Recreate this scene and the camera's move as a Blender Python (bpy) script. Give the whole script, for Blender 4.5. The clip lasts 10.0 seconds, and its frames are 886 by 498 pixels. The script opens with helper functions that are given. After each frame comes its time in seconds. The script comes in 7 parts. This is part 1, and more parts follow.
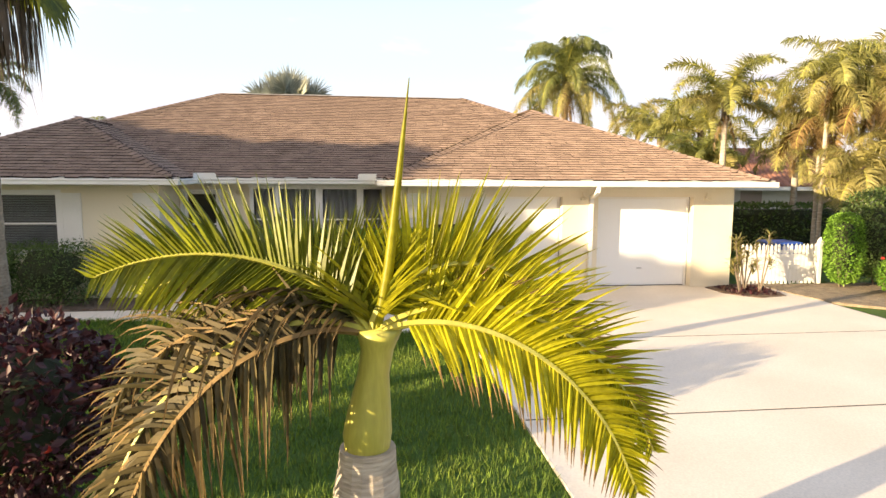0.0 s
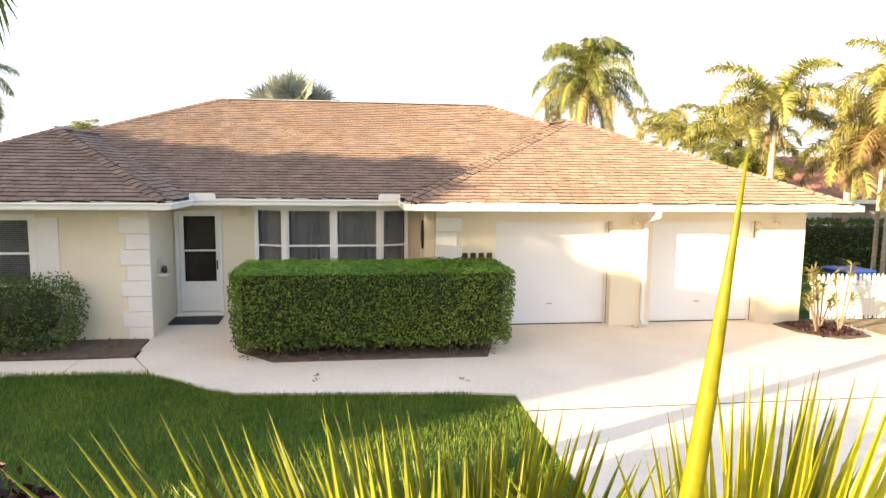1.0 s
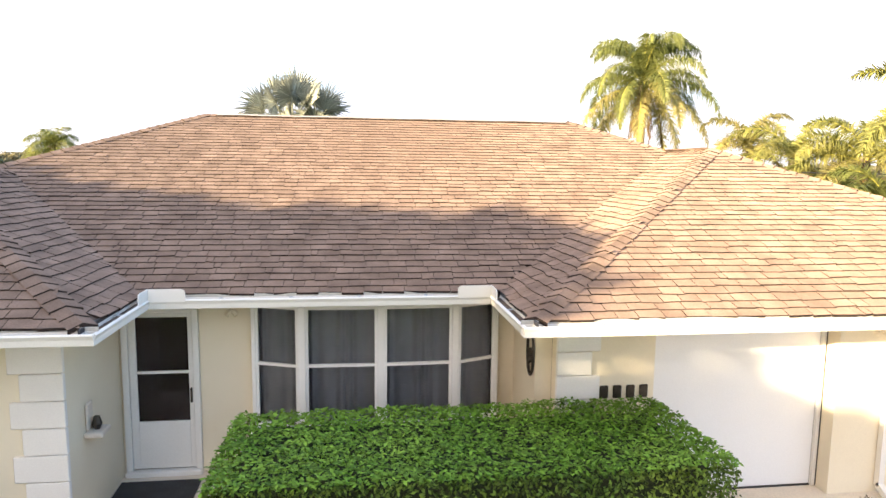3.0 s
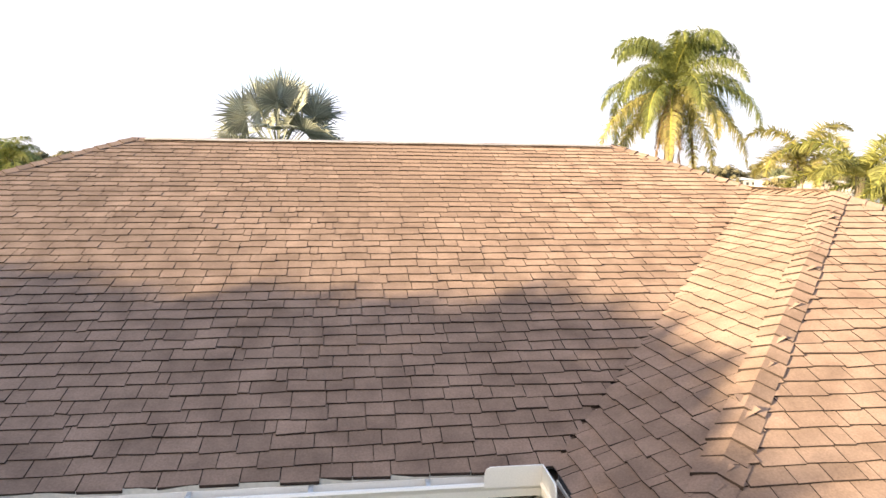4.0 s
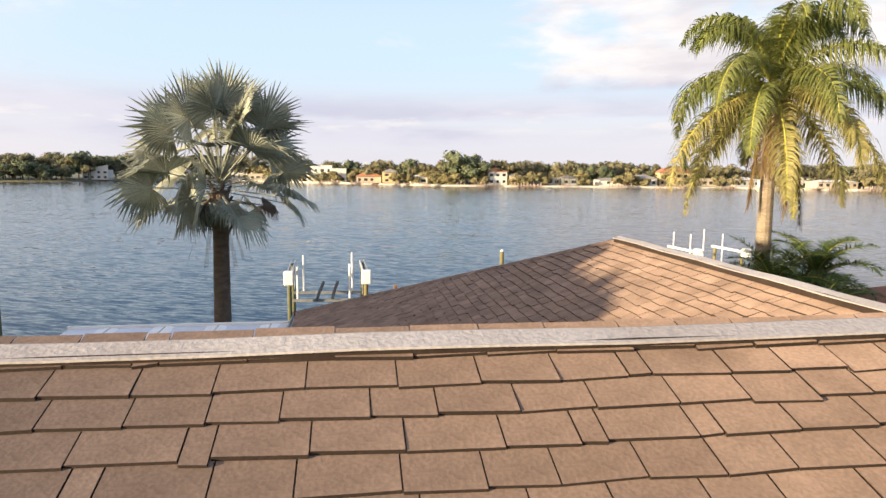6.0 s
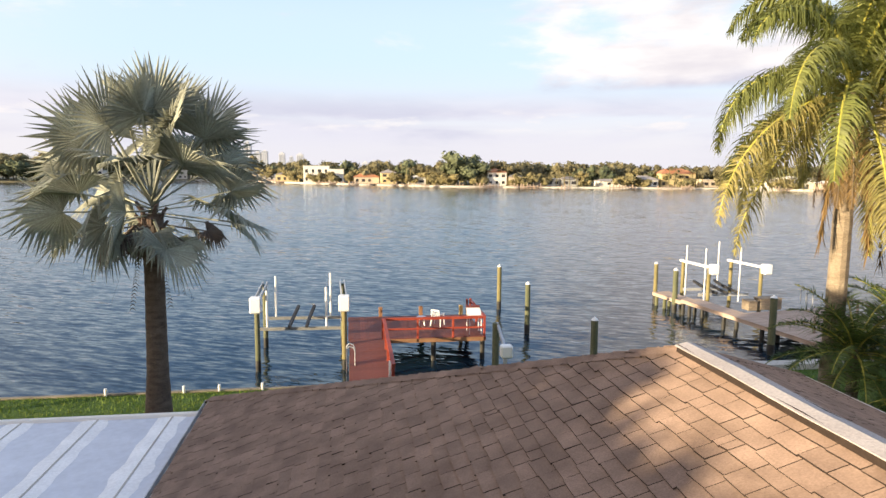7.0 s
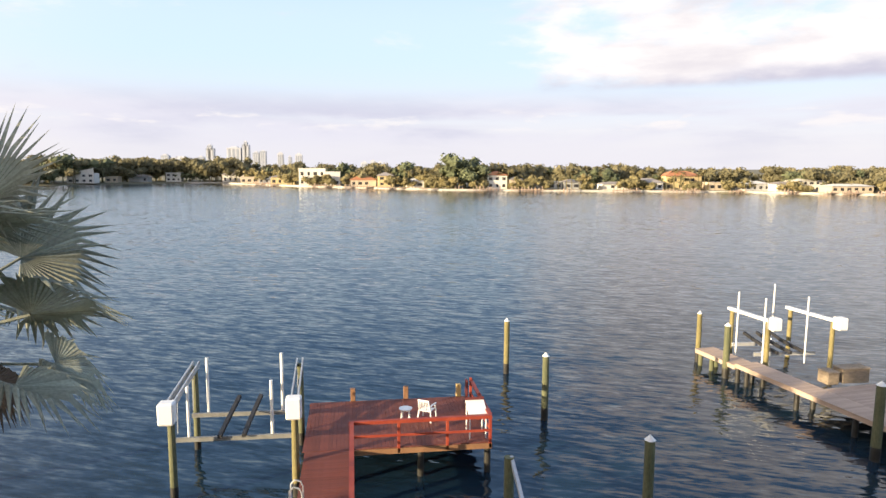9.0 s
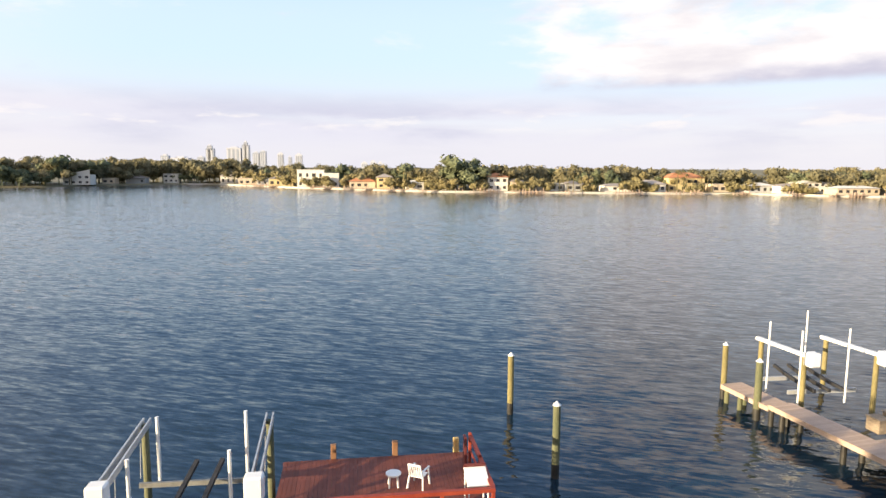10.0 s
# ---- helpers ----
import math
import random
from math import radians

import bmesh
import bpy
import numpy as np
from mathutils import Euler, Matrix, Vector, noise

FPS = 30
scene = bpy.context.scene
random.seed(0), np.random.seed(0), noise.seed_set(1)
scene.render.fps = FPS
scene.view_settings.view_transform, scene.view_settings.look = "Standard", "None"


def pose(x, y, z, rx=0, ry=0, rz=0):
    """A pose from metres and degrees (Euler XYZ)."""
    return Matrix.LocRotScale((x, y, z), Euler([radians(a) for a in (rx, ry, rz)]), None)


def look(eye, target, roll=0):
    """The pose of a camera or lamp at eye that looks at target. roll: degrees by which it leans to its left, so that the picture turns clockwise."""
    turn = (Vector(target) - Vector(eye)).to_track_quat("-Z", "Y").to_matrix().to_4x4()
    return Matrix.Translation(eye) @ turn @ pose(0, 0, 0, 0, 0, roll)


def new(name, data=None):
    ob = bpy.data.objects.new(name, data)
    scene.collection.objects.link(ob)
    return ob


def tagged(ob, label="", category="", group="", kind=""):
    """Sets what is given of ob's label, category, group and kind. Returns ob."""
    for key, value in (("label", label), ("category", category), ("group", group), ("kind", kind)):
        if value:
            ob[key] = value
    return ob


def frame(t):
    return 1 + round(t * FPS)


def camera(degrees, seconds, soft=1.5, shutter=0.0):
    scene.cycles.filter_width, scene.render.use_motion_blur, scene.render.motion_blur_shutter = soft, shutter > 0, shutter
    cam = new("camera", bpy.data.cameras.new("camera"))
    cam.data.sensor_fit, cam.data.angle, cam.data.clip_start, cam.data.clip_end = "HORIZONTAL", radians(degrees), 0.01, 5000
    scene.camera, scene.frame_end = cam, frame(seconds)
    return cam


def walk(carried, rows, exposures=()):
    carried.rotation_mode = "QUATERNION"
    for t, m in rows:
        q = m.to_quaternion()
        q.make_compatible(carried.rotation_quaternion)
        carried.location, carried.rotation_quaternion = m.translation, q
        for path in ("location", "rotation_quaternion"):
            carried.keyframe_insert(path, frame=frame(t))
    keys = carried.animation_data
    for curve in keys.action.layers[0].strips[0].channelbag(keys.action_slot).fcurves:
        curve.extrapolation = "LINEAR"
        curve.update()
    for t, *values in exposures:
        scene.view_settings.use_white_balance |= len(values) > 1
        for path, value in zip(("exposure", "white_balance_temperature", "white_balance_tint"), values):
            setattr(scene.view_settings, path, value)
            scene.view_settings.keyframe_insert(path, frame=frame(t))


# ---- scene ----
cam = camera(69.1, 10.0)
PATH = [
    (0, (-4.568, -14.417, 2.678), (-4.312, -12.448, 2.439), 0.4),
    (0.5, (-4.728, -13.441, 2.852), (-4.471, -11.472, 2.615), 0.5),
    (1, (-4.975, -12.427, 3.064), (-4.717, -10.458, 2.825), 0.6),
    (1.5, (-5.363, -11.241, 3.245), (-5.102, -9.272, 3.005), 0.6),
    (2, (-5.765, -9.965, 3.453), (-5.503, -7.997, 3.212), 0.6),
    (2.2, (-5.861, -9.439, 3.496), (-5.597, -7.47, 3.264), 0.6),
    (3.3, (-5.691, -6.237, 4.185), (-5.426, -4.27, 3.938), 0.7),
    (3.5, (-5.625, -5.616, 4.322), (-5.361, -3.649, 4.075), 0.6),
    (4, (-5.435, -3.824, 4.591), (-5.171, -1.857, 4.344), 0.6),
    (4.5, (-5.217, -1.928, 4.866), (-4.956, 0.039, 4.615), 0.5),
    (5, (-5.049, 0.027, 5.118), (-4.781, 1.993, 4.868), 0.5),
    (5.5, (-4.762, 2.093, 5.422), (-4.491, 4.058, 5.17), 0.5),
    (6.8, (-3.674, 7.124, 5.96), (-3.392, 9.088, 5.712), 0.2),
    (7, (-3.383, 8.041, 6.13), (-3.106, 10.006, 5.878), 0.4),
    (7.5, (-2.869, 10.284, 6.47), (-2.592, 12.248, 6.217), 0.4),
    (8, (-2.484, 12.526, 6.852), (-2.206, 14.491, 6.599), 0.5),
    (8.5, (-2.153, 14.706, 7.261), (-1.874, 16.67, 7.008), 0.4),
    (9, (-1.836, 16.734, 7.745), (-1.558, 18.698, 7.491), 0.3),
    (9.5, (-1.506, 18.714, 8.139), (-1.227, 20.678, 7.884), 0.4),
    (10, (-1.102, 20.568, 8.485), (-0.825, 22.532, 8.231), 0.3),
]
EXPOSURES = ((0.0, 0.97, 6850, 10), (0.5, 1.26, 6850, 10), (1.0, 1.49, 6850, 10), (2.0, 1.66, 6750, 10), (3.5, 1.46, 6500, 10), (4.5, 0.96, 6500, 10), (5.5, 0.55, 6500, 10), (7.0, 0.64, 6500, 10), (10.0, 0.64, 6500, 10))
walk(cam, [(t, look(eye, target, roll)) for t, eye, target, roll in PATH], EXPOSURES)

# ---- light ----
SUN_AZ, SUN_EL = radians(66), radians(9.5)     # sun stands low, to the left of and behind the street
SUN_FROM = Vector((-math.sin(SUN_AZ) * math.cos(SUN_EL), -math.cos(SUN_AZ) * math.cos(SUN_EL), math.sin(SUN_EL)))
sun_data = bpy.data.lights.new("sun", "SUN")
sun_data.energy, sun_data.angle, sun_data.color = 8.0, radians(0.5), (1.0, 0.80, 0.52)
sun = new("sun", sun_data)
sun.matrix_world = look((0, 0, 30), Vector((0, 0, 30)) - SUN_FROM)

world = bpy.data.worlds.new("sky")
scene.world = world
world.use_nodes = True
wn, wl = world.node_tree.nodes, world.node_tree.links
wn.clear()


def wnode(kind, **values):
    n = wn.new(kind)
    for key, value in values.items():
        n.inputs[key].default_value = value
    return n


sky = wn.new("ShaderNodeTexSky")
sky.sky_type, sky.sun_disc = "NISHITA", False
sky.sun_elevation, sky.sun_rotation = radians(14), math.atan2(SUN_FROM.x, SUN_FROM.y)
sky.air_density, sky.dust_density, sky.ozone_density = 1.0, 0.6, 1.5
coord = wn.new("ShaderNodeTexCoord")
split = wn.new("ShaderNodeSeparateXYZ")
wl.new(coord.outputs["Generated"], split.inputs[0])


def wmath(op, x, y=None):
    n = wn.new("ShaderNodeMath")
    n.operation = op
    for k, v in enumerate((x, y)):
        if v is None:
            continue
        if isinstance(v, (int, float)):
            n.inputs[k].default_value = v
        else:
            wl.new(v, n.inputs[k])
    return n.outputs[0]


def wramp(x, lo, hi, a=0.0, b=1.0):
    n = wn.new("ShaderNodeMapRange")
    n.interpolation_type = "SMOOTHSTEP"
    for k, v in zip((1, 2, 3, 4), (lo, hi, a, b)):
        n.inputs[k].default_value = v
    wl.new(x, n.inputs[0])
    return n.outputs[0]


def wmix(f, x, y):
    n = wn.new("ShaderNodeMix")
    n.data_type = "RGBA"
    if isinstance(f, float):
        n.inputs[0].default_value = f
    else:
        wl.new(f, n.inputs[0])
    for k, v in ((6, x), (7, y)):
        if isinstance(v, tuple):
            n.inputs[k].default_value = (*v, 1)
        else:
            wl.new(v, n.inputs[k])
    return n.outputs[2]


def wnoise(scale, detail, stretch, shift):
    mp = wn.new("ShaderNodeMapping")
    mp.inputs["Scale"].default_value, mp.inputs["Location"].default_value = stretch, shift
    wl.new(coord.outputs["Generated"], mp.inputs[0])
    n = wnode("ShaderNodeTexNoise", Scale=scale, Detail=detail, Roughness=0.55, Distortion=0.2)
    wl.new(mp.outputs[0], n.inputs["Vector"])
    return n.outputs["Fac"]


height = wmath("MAXIMUM", split.outputs["Z"], 0.0)
# clear sky, paler and lilac towards the horizon
pale = wmix(wramp(height, 0.03, 0.17), (5.6, 5.45, 5.9), (4.7, 5.85, 6.9))
deep = wmix(wramp(height, 0.20, 0.44), pale, (2.6, 4.4, 7.6))
clear = wmix(wramp(height, 0.10, 0.75, 0.92, 0.5), sky.outputs[0], deep)
# a bank of grey-lilac cloud low over the far shore, with small puffs along its top
bank = wmath("MULTIPLY", wramp(wnoise(2.6, 8, (1, 1, 7), (3.1, 0.4, 0)), 0.34, 0.58), wmath("MULTIPLY", wramp(height, 0.02, 0.055, 0.35, 1.0), wramp(height, 0.075, 0.125, 0.95, 0.0)))
puffs = wmath("MULTIPLY", wramp(wnoise(11.0, 7, (1, 1, 4.5), (0.6, 0.2, 0.1)), 0.52, 0.66), wmath("MULTIPLY", wramp(height, 0.050, 0.062), wramp(height, 0.070, 0.092, 1.0, 0.0)))
# one heaped cloud high over the right shore, others beyond the view: ragged white tops, flat grey-lilac base
east = wn.new("ShaderNodeVectorMath")
east.operation = "DOT_PRODUCT"
east.inputs[1].default_value = Vector((0.60, 0.78, 0.205)).normalized()
wl.new(coord.outputs["Generated"], east.inputs[0])
heap = wmath("ADD", wmath("ADD", wmath("MULTIPLY", wnoise(3.0, 9, (1, 1, 3.4), (0.3, 1.7, 0.2)), 1.35), wmath("MULTIPLY", wnoise(13.0, 8, (1, 1, 2.8), (2.3, 0.7, 1.2)), 0.5)), wramp(east.outputs["Value"], 0.88, 0.99, -0.66, -0.24))
base_line = wmath("ADD", height, wmath("MULTIPLY", wnoise(9.0, 6, (1, 1, 2), (1.2, 0.1, 0.4)), 0.016))
heaped = wmath("MULTIPLY", wramp(heap, 0.40, 0.69), wramp(base_line, 0.116, 0.130))
under = wramp(wnoise(4.2, 9, (1, 1, 4), (0.9, 2.2, 0.1)), 0.34, 0.60)
belly = wmath("ADD", height, wmath("MULTIPLY", wnoise(6.0, 8, (1, 1, 3), (0.2, 0.7, 0.4)), 0.09))
tone = wmix(wramp(belly, 0.155, 0.195), (4.1, 4.0, 4.75), wmix(under, (5.3, 5.0, 5.25), (7.0, 6.65, 6.5)))
clouded = wmix(bank, clear, wmix(under, (4.25, 4.25, 5.1), (5.2, 5.1, 5.7)))
clouded = wmix(wmath("MULTIPLY", puffs, 0.8), clouded, (6.2, 5.9, 5.9))
clouded = wmix(heaped, clouded, tone)
# the half of the sky round the low sun is brighter and warmer
west = wn.new("ShaderNodeVectorMath")
west.operation = "DOT_PRODUCT"
west.inputs[1].default_value = SUN_FROM
wl.new(coord.outputs["Generated"], west.inputs[0])
glowing = wmix(wramp(west.outputs["Value"], -0.15, 0.95), clouded, (7.9, 6.9, 6.2))
clouded = glowing
back = wnode("ShaderNodeBackground", Strength=0.105)
wl.new(clouded, back.inputs[0])
out = wn.new("ShaderNodeOutputWorld")
wl.new(back.outputs[0], out.inputs[0])

# ---- materials ----


def mat(name, c1, c2, scale=4.0, rough=0.8, bump=0.3, fine=60.0, metal=0.0, piece=0.0, coords="Object", stretch=(1, 1, 1),
        glow=0.0, spec=0.4, depth=0.01, mottle=0.25, grit=0.0):
    """Two colours mixed by large noise, a fine grain over them and fine relief. piece: how far single pieces differ in tone."""
    m = bpy.data.materials.new(name)
    m.use_nodes = True
    n, l = m.node_tree.nodes, m.node_tree.links
    b = n["Principled BSDF"]
    tc, mp = n.new("ShaderNodeTexCoord"), n.new("ShaderNodeMapping")
    mp.inputs["Scale"].default_value = stretch
    l.new(tc.outputs[coords], mp.inputs[0])
    big, small = n.new("ShaderNodeTexNoise"), n.new("ShaderNodeTexNoise")
    big.inputs["Scale"].default_value, big.inputs["Detail"].default_value = scale, 5
    small.inputs["Scale"].default_value, small.inputs["Detail"].default_value = fine, 4
    l.new(mp.outputs[0], big.inputs["Vector"])
    l.new(mp.outputs[0], small.inputs["Vector"])
    ramp = n.new("ShaderNodeMapRange")
    ramp.inputs[1].default_value, ramp.inputs[2].default_value = 0.3, 0.7
    l.new(big.outputs["Fac"], ramp.inputs[0])
    mix = n.new("ShaderNodeMix")
    mix.data_type = "RGBA"
    mix.inputs[6].default_value, mix.inputs[7].default_value = (*c1, 1), (*c2, 1)
    l.new(ramp.outputs[0], mix.inputs[0])
    hsv = n.new("ShaderNodeHueSaturation")
    l.new(mix.outputs[2], hsv.inputs["Color"])
    val = n.new("ShaderNodeMapRange")
    val.inputs[1].default_value, val.inputs[2].default_value = 0.25, 0.75
    val.inputs[3].default_value, val.inputs[4].default_value = 1 - mottle, 1 + mottle
    l.new(small.outputs["Fac"], val.inputs[0])
    level = val.outputs[0]
    if piece:
        geo, info = n.new("ShaderNodeNewGeometry"), n.new("ShaderNodeObjectInfo")
        both, wrap = n.new("ShaderNodeMath"), n.new("ShaderNodeMath")
        wrap.operation = "FRACT"
        l.new(geo.outputs["Random Per Island"], both.inputs[0])
        l.new(info.outputs["Random"], both.inputs[1])
        l.new(both.outputs[0], wrap.inputs[0])
        spread = n.new("ShaderNodeMapRange")
        spread.inputs[3].default_value, spread.inputs[4].default_value = 1 - piece, 1 + piece
        l.new(wrap.outputs[0], spread.inputs[0])
        times = n.new("ShaderNodeMath")
        times.operation = "MULTIPLY"
        l.new(level, times.inputs[0])
        l.new(spread.outputs[0], times.inputs[1])
        level = times.outputs[0]
    l.new(level, hsv.inputs["Value"])
    l.new(hsv.outputs[0], b.inputs["Base Color"])
    b.inputs["Roughness"].default_value, b.inputs["Metallic"].default_value = rough, metal
    b.inputs["Specular IOR Level"].default_value = spec
    b.inputs["Diffuse Roughness"].default_value = grit      # gritty surfaces send light back towards the sun
    if bump:
        bp = n.new("ShaderNodeBump")
        bp.inputs["Strength"].default_value, bp.inputs["Distance"].default_value = bump, depth
        l.new(small.outputs["Fac"], bp.inputs["Height"])
        l.new(bp.outputs[0], b.inputs["Normal"])
    if glow:                                   # leaves let light through
        tr, ms, o = n.new("ShaderNodeBsdfTranslucent"), n.new("ShaderNodeMixShader"), n["Material Output"]
        l.new(hsv.outputs[0], tr.inputs[0])
        ms.inputs[0].default_value = glow
        l.new(b.outputs[0], ms.inputs[1])
        l.new(tr.outputs[0], ms.inputs[2])
        l.new(ms.outputs[0], o.inputs[0])
    return m


SHINGLE = mat("asphalt_shingle", (0.174, 0.121, 0.094), (0.278, 0.197, 0.155), 3.2, 0.95, 0.5, 70, piece=0.11, depth=0.004, spec=0.2, mottle=0.2, grit=1.0)
# Cut asphalt black, made deeper to draw the shadow under each tab.
EDGESHADE = mat("tab_edge_and_shade", (0.024, 0.015, 0.011), (0.04, 0.026, 0.019), 5, 0.95, 0.2, 60)
DECKING = mat("roof_underlay", (0.10, 0.07, 0.05), (0.13, 0.09, 0.07), 2, 0.95, 0.3)
STUCCO = mat("cream_stucco", (0.72, 0.63, 0.47), (0.78, 0.70, 0.54), 0.8, 0.9, 0.5, 120, depth=0.004, mottle=0.06)
WHITE = mat("white_paint", (0.81, 0.78, 0.73), (0.75, 0.72, 0.67), 1.2, 0.5, 0.15, 90, mottle=0.05, depth=0.003)
DOORWHITE = mat("white_garage_door", (0.80, 0.80, 0.80), (0.76, 0.76, 0.76), 0.7, 0.45, 0.1, 70, mottle=0.04, depth=0.003)
CONCRETE = mat("pale_concrete", (0.64, 0.555, 0.455), (0.73, 0.64, 0.535), 0.7, 0.9, 0.3, 45, mottle=0.10, depth=0.004)
OLDCONC = mat("grey_concrete", (0.42, 0.40, 0.36), (0.52, 0.50, 0.45), 1.0, 0.9, 0.4, 30, mottle=0.15)
JOINT = mat("dark_joint", (0.07, 0.06, 0.05), (0.10, 0.09, 0.07), 6, 0.95, 0.2)
MULCH = mat("bark_mulch", (0.10, 0.065, 0.045), (0.17, 0.12, 0.085), 6, 0.98, 1.0, 55, depth=0.03, mottle=0.5)
GRASS = mat("lawn_turf", (0.048, 0.105, 0.008), (0.08, 0.15, 0.014), 1.5, 0.95, 1.0, 70, depth=0.05, mottle=0.45)
FARBANK = mat("dry_far_bank", (0.15, 0.14, 0.09), (0.21, 0.19, 0.12), 0.1, 0.95, 0, 1)
BLADE = mat("grass_blade", (0.07, 0.135, 0.012), (0.18, 0.24, 0.03), 1.2, 0.7, 0, 20, piece=0.55, glow=0.3)
SCREEN = mat("dark_insect_screen", (0.03, 0.03, 0.032), (0.045, 0.045, 0.05), 3, 0.6, 0.2, 200)
CURTAIN = mat("grey_curtain", (0.30, 0.30, 0.30), (0.40, 0.40, 0.40), 2, 0.9, 0.2, 50)
DARK = mat("dimmed_interior", (0.05, 0.034, 0.03), (0.08, 0.055, 0.05), 2, 0.9, 0)
BLACK = mat("black_rubber", (0.02, 0.02, 0.022), (0.035, 0.035, 0.037), 5, 0.7, 0.5, 80)
BRONZE = mat("dark_bronze", (0.05, 0.04, 0.03), (0.08, 0.065, 0.05), 6, 0.45, 0.2, metal=0.7)
ALU = mat("white_metal_roofing", (0.66, 0.69, 0.76), (0.56, 0.59, 0.66), 0.9, 0.55, 0.1, 9, mottle=0.08)
COATING = mat("white_roof_coating", (0.90, 0.90, 0.90), (0.78, 0.78, 0.79), 2.2, 0.6, 0.3, 25, mottle=0.1)
GALV = mat("galvanised_metal", (0.42, 0.43, 0.44), (0.54, 0.55, 0.56), 3, 0.5, 0.15, 40, metal=0.3)
REDWOOD = mat("red_stained_deck", (0.120, 0.032, 0.021), (0.17, 0.048, 0.031), 1.4, 0.7, 0.4, 40, piece=0.14, stretch=(1, 1, 1))
RAIL = mat("red_stained_rail", (0.24, 0.035, 0.02), (0.33, 0.06, 0.03), 2, 0.6, 0.3, 40)
PALEWOOD = mat("weathered_deck", (0.37, 0.275, 0.215), (0.47, 0.36, 0.285), 1.2, 0.85, 0.4, 40, piece=0.12)
SEAFACE = mat("stained_seawall_cap", (0.15, 0.13, 0.10), (0.25, 0.22, 0.17), 1.5, 0.95, 0.4, 30, mottle=0.25)
STAINBEAM = mat("orange_brown_beam", (0.20, 0.10, 0.05), (0.28, 0.15, 0.075), 2, 0.8, 0.3, 30)
PILE = mat("treated_pile", (0.16, 0.14, 0.06), (0.25, 0.21, 0.095), 2.5, 0.9, 0.6, 25, stretch=(1, 1, 0.25), mottle=0.3)
# Darker copy of the pile colour, with the piles' shade put into it.
PILEDARK = mat("dark_shaded_pile", (0.09, 0.10, 0.055), (0.15, 0.15, 0.085), 2.5, 0.9, 0.6, 25, stretch=(1, 1, 0.25), mottle=0.3)
WET = mat("wet_pile_foot", (0.02, 0.02, 0.018), (0.04, 0.036, 0.03), 4, 0.5, 0.6, 30)
PLASTIC = mat("white_plastic", (0.80, 0.80, 0.78), (0.76, 0.76, 0.74), 2, 0.4, 0.05, 40, mottle=0.04)
BINBLUE = mat("blue_bin_plastic", (0.02, 0.06, 0.30), (0.03, 0.09, 0.36), 2, 0.45, 0.1, 40, mottle=0.1)
TRUNK = mat("palm_trunk_bark", (0.20, 0.155, 0.11), (0.32, 0.26, 0.19), 3, 0.95, 1.0, 22, stretch=(1, 1, 3), depth=0.02, mottle=0.35)
RINGTRUNK = mat("ringed_palm_trunk", (0.30, 0.25, 0.20), (0.46, 0.40, 0.33), 5, 0.9, 0.8, 18, stretch=(0.5, 0.5, 4), depth=0.01, mottle=0.3)
SHAFT = mat("green_crownshaft", (0.30, 0.29, 0.05), (0.44, 0.40, 0.08), 3, 0.45, 0.1, 14, stretch=(4, 4, 0.6), mottle=0.12)
BARK = mat("tree_bark", (0.12, 0.09, 0.065), (0.2, 0.16, 0.12), 4, 0.95, 0.8, 20, stretch=(1, 1, 0.4), depth=0.02)
# Sunlight on the right fronds is put into this bright yellow.
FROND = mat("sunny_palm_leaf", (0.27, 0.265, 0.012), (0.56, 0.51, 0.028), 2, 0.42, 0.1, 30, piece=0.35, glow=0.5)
QUEEN = mat("queen_palm_leaf", (0.135, 0.165, 0.045), (0.24, 0.25, 0.075), 1.2, 0.55, 0, 20, piece=0.3, glow=0.35)
YELLOWING = mat("yellowing_palm_leaf", (0.25, 0.235, 0.08), (0.42, 0.36, 0.135), 1.2, 0.6, 0, 20, piece=0.3, glow=0.45)
DARKTRUNK = mat("dark_fibrous_trunk", (0.085, 0.06, 0.05), (0.17, 0.125, 0.10), 3, 0.95, 1.0, 22, stretch=(1, 1, 3), depth=0.02, mottle=0.35)
# The side palms' sunlight is put into this lighter leaf colour.
SIDELEAF = mat("sunlit_feather_leaf", (0.21, 0.225, 0.065), (0.37, 0.35, 0.11), 1.2, 0.55, 0, 20, piece=0.35, glow=0.42)
GREYDEAD = mat("old_grey_palm_leaf", (0.09, 0.068, 0.055), (0.17, 0.13, 0.10), 2, 0.9, 0.2, 20, piece=0.35, glow=0.1)
DEADLEAF = mat("dry_palm_leaf", (0.12, 0.075, 0.026), (0.29, 0.185, 0.072), 2, 0.85, 0.2, 20, piece=0.3, glow=0.2)
# Dry leaf brown, darkened for the shade on the lower left fronds.
WITHERED = mat("withered_palm_leaf", (0.035, 0.030, 0.010), (0.12, 0.085, 0.028), 2, 0.7, 0.2, 24, piece=0.4, glow=0.15)
SILVER = mat("silver_palm_leaf", (0.20, 0.21, 0.168), (0.37, 0.38, 0.30), 1.2, 0.6, 0, 20, piece=0.25, glow=0.22)
# Deep leaf green, darkened for the shade on the front palm's left.
GREENSHADEFROND = mat("green_and_shaded_palm_leaf", (0.09, 0.115, 0.009), (0.24, 0.245, 0.016), 2, 0.42, 0.1, 30, piece=0.4, glow=0.4)
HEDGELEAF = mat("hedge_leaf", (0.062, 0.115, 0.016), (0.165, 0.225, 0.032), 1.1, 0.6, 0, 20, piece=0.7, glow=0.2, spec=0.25)
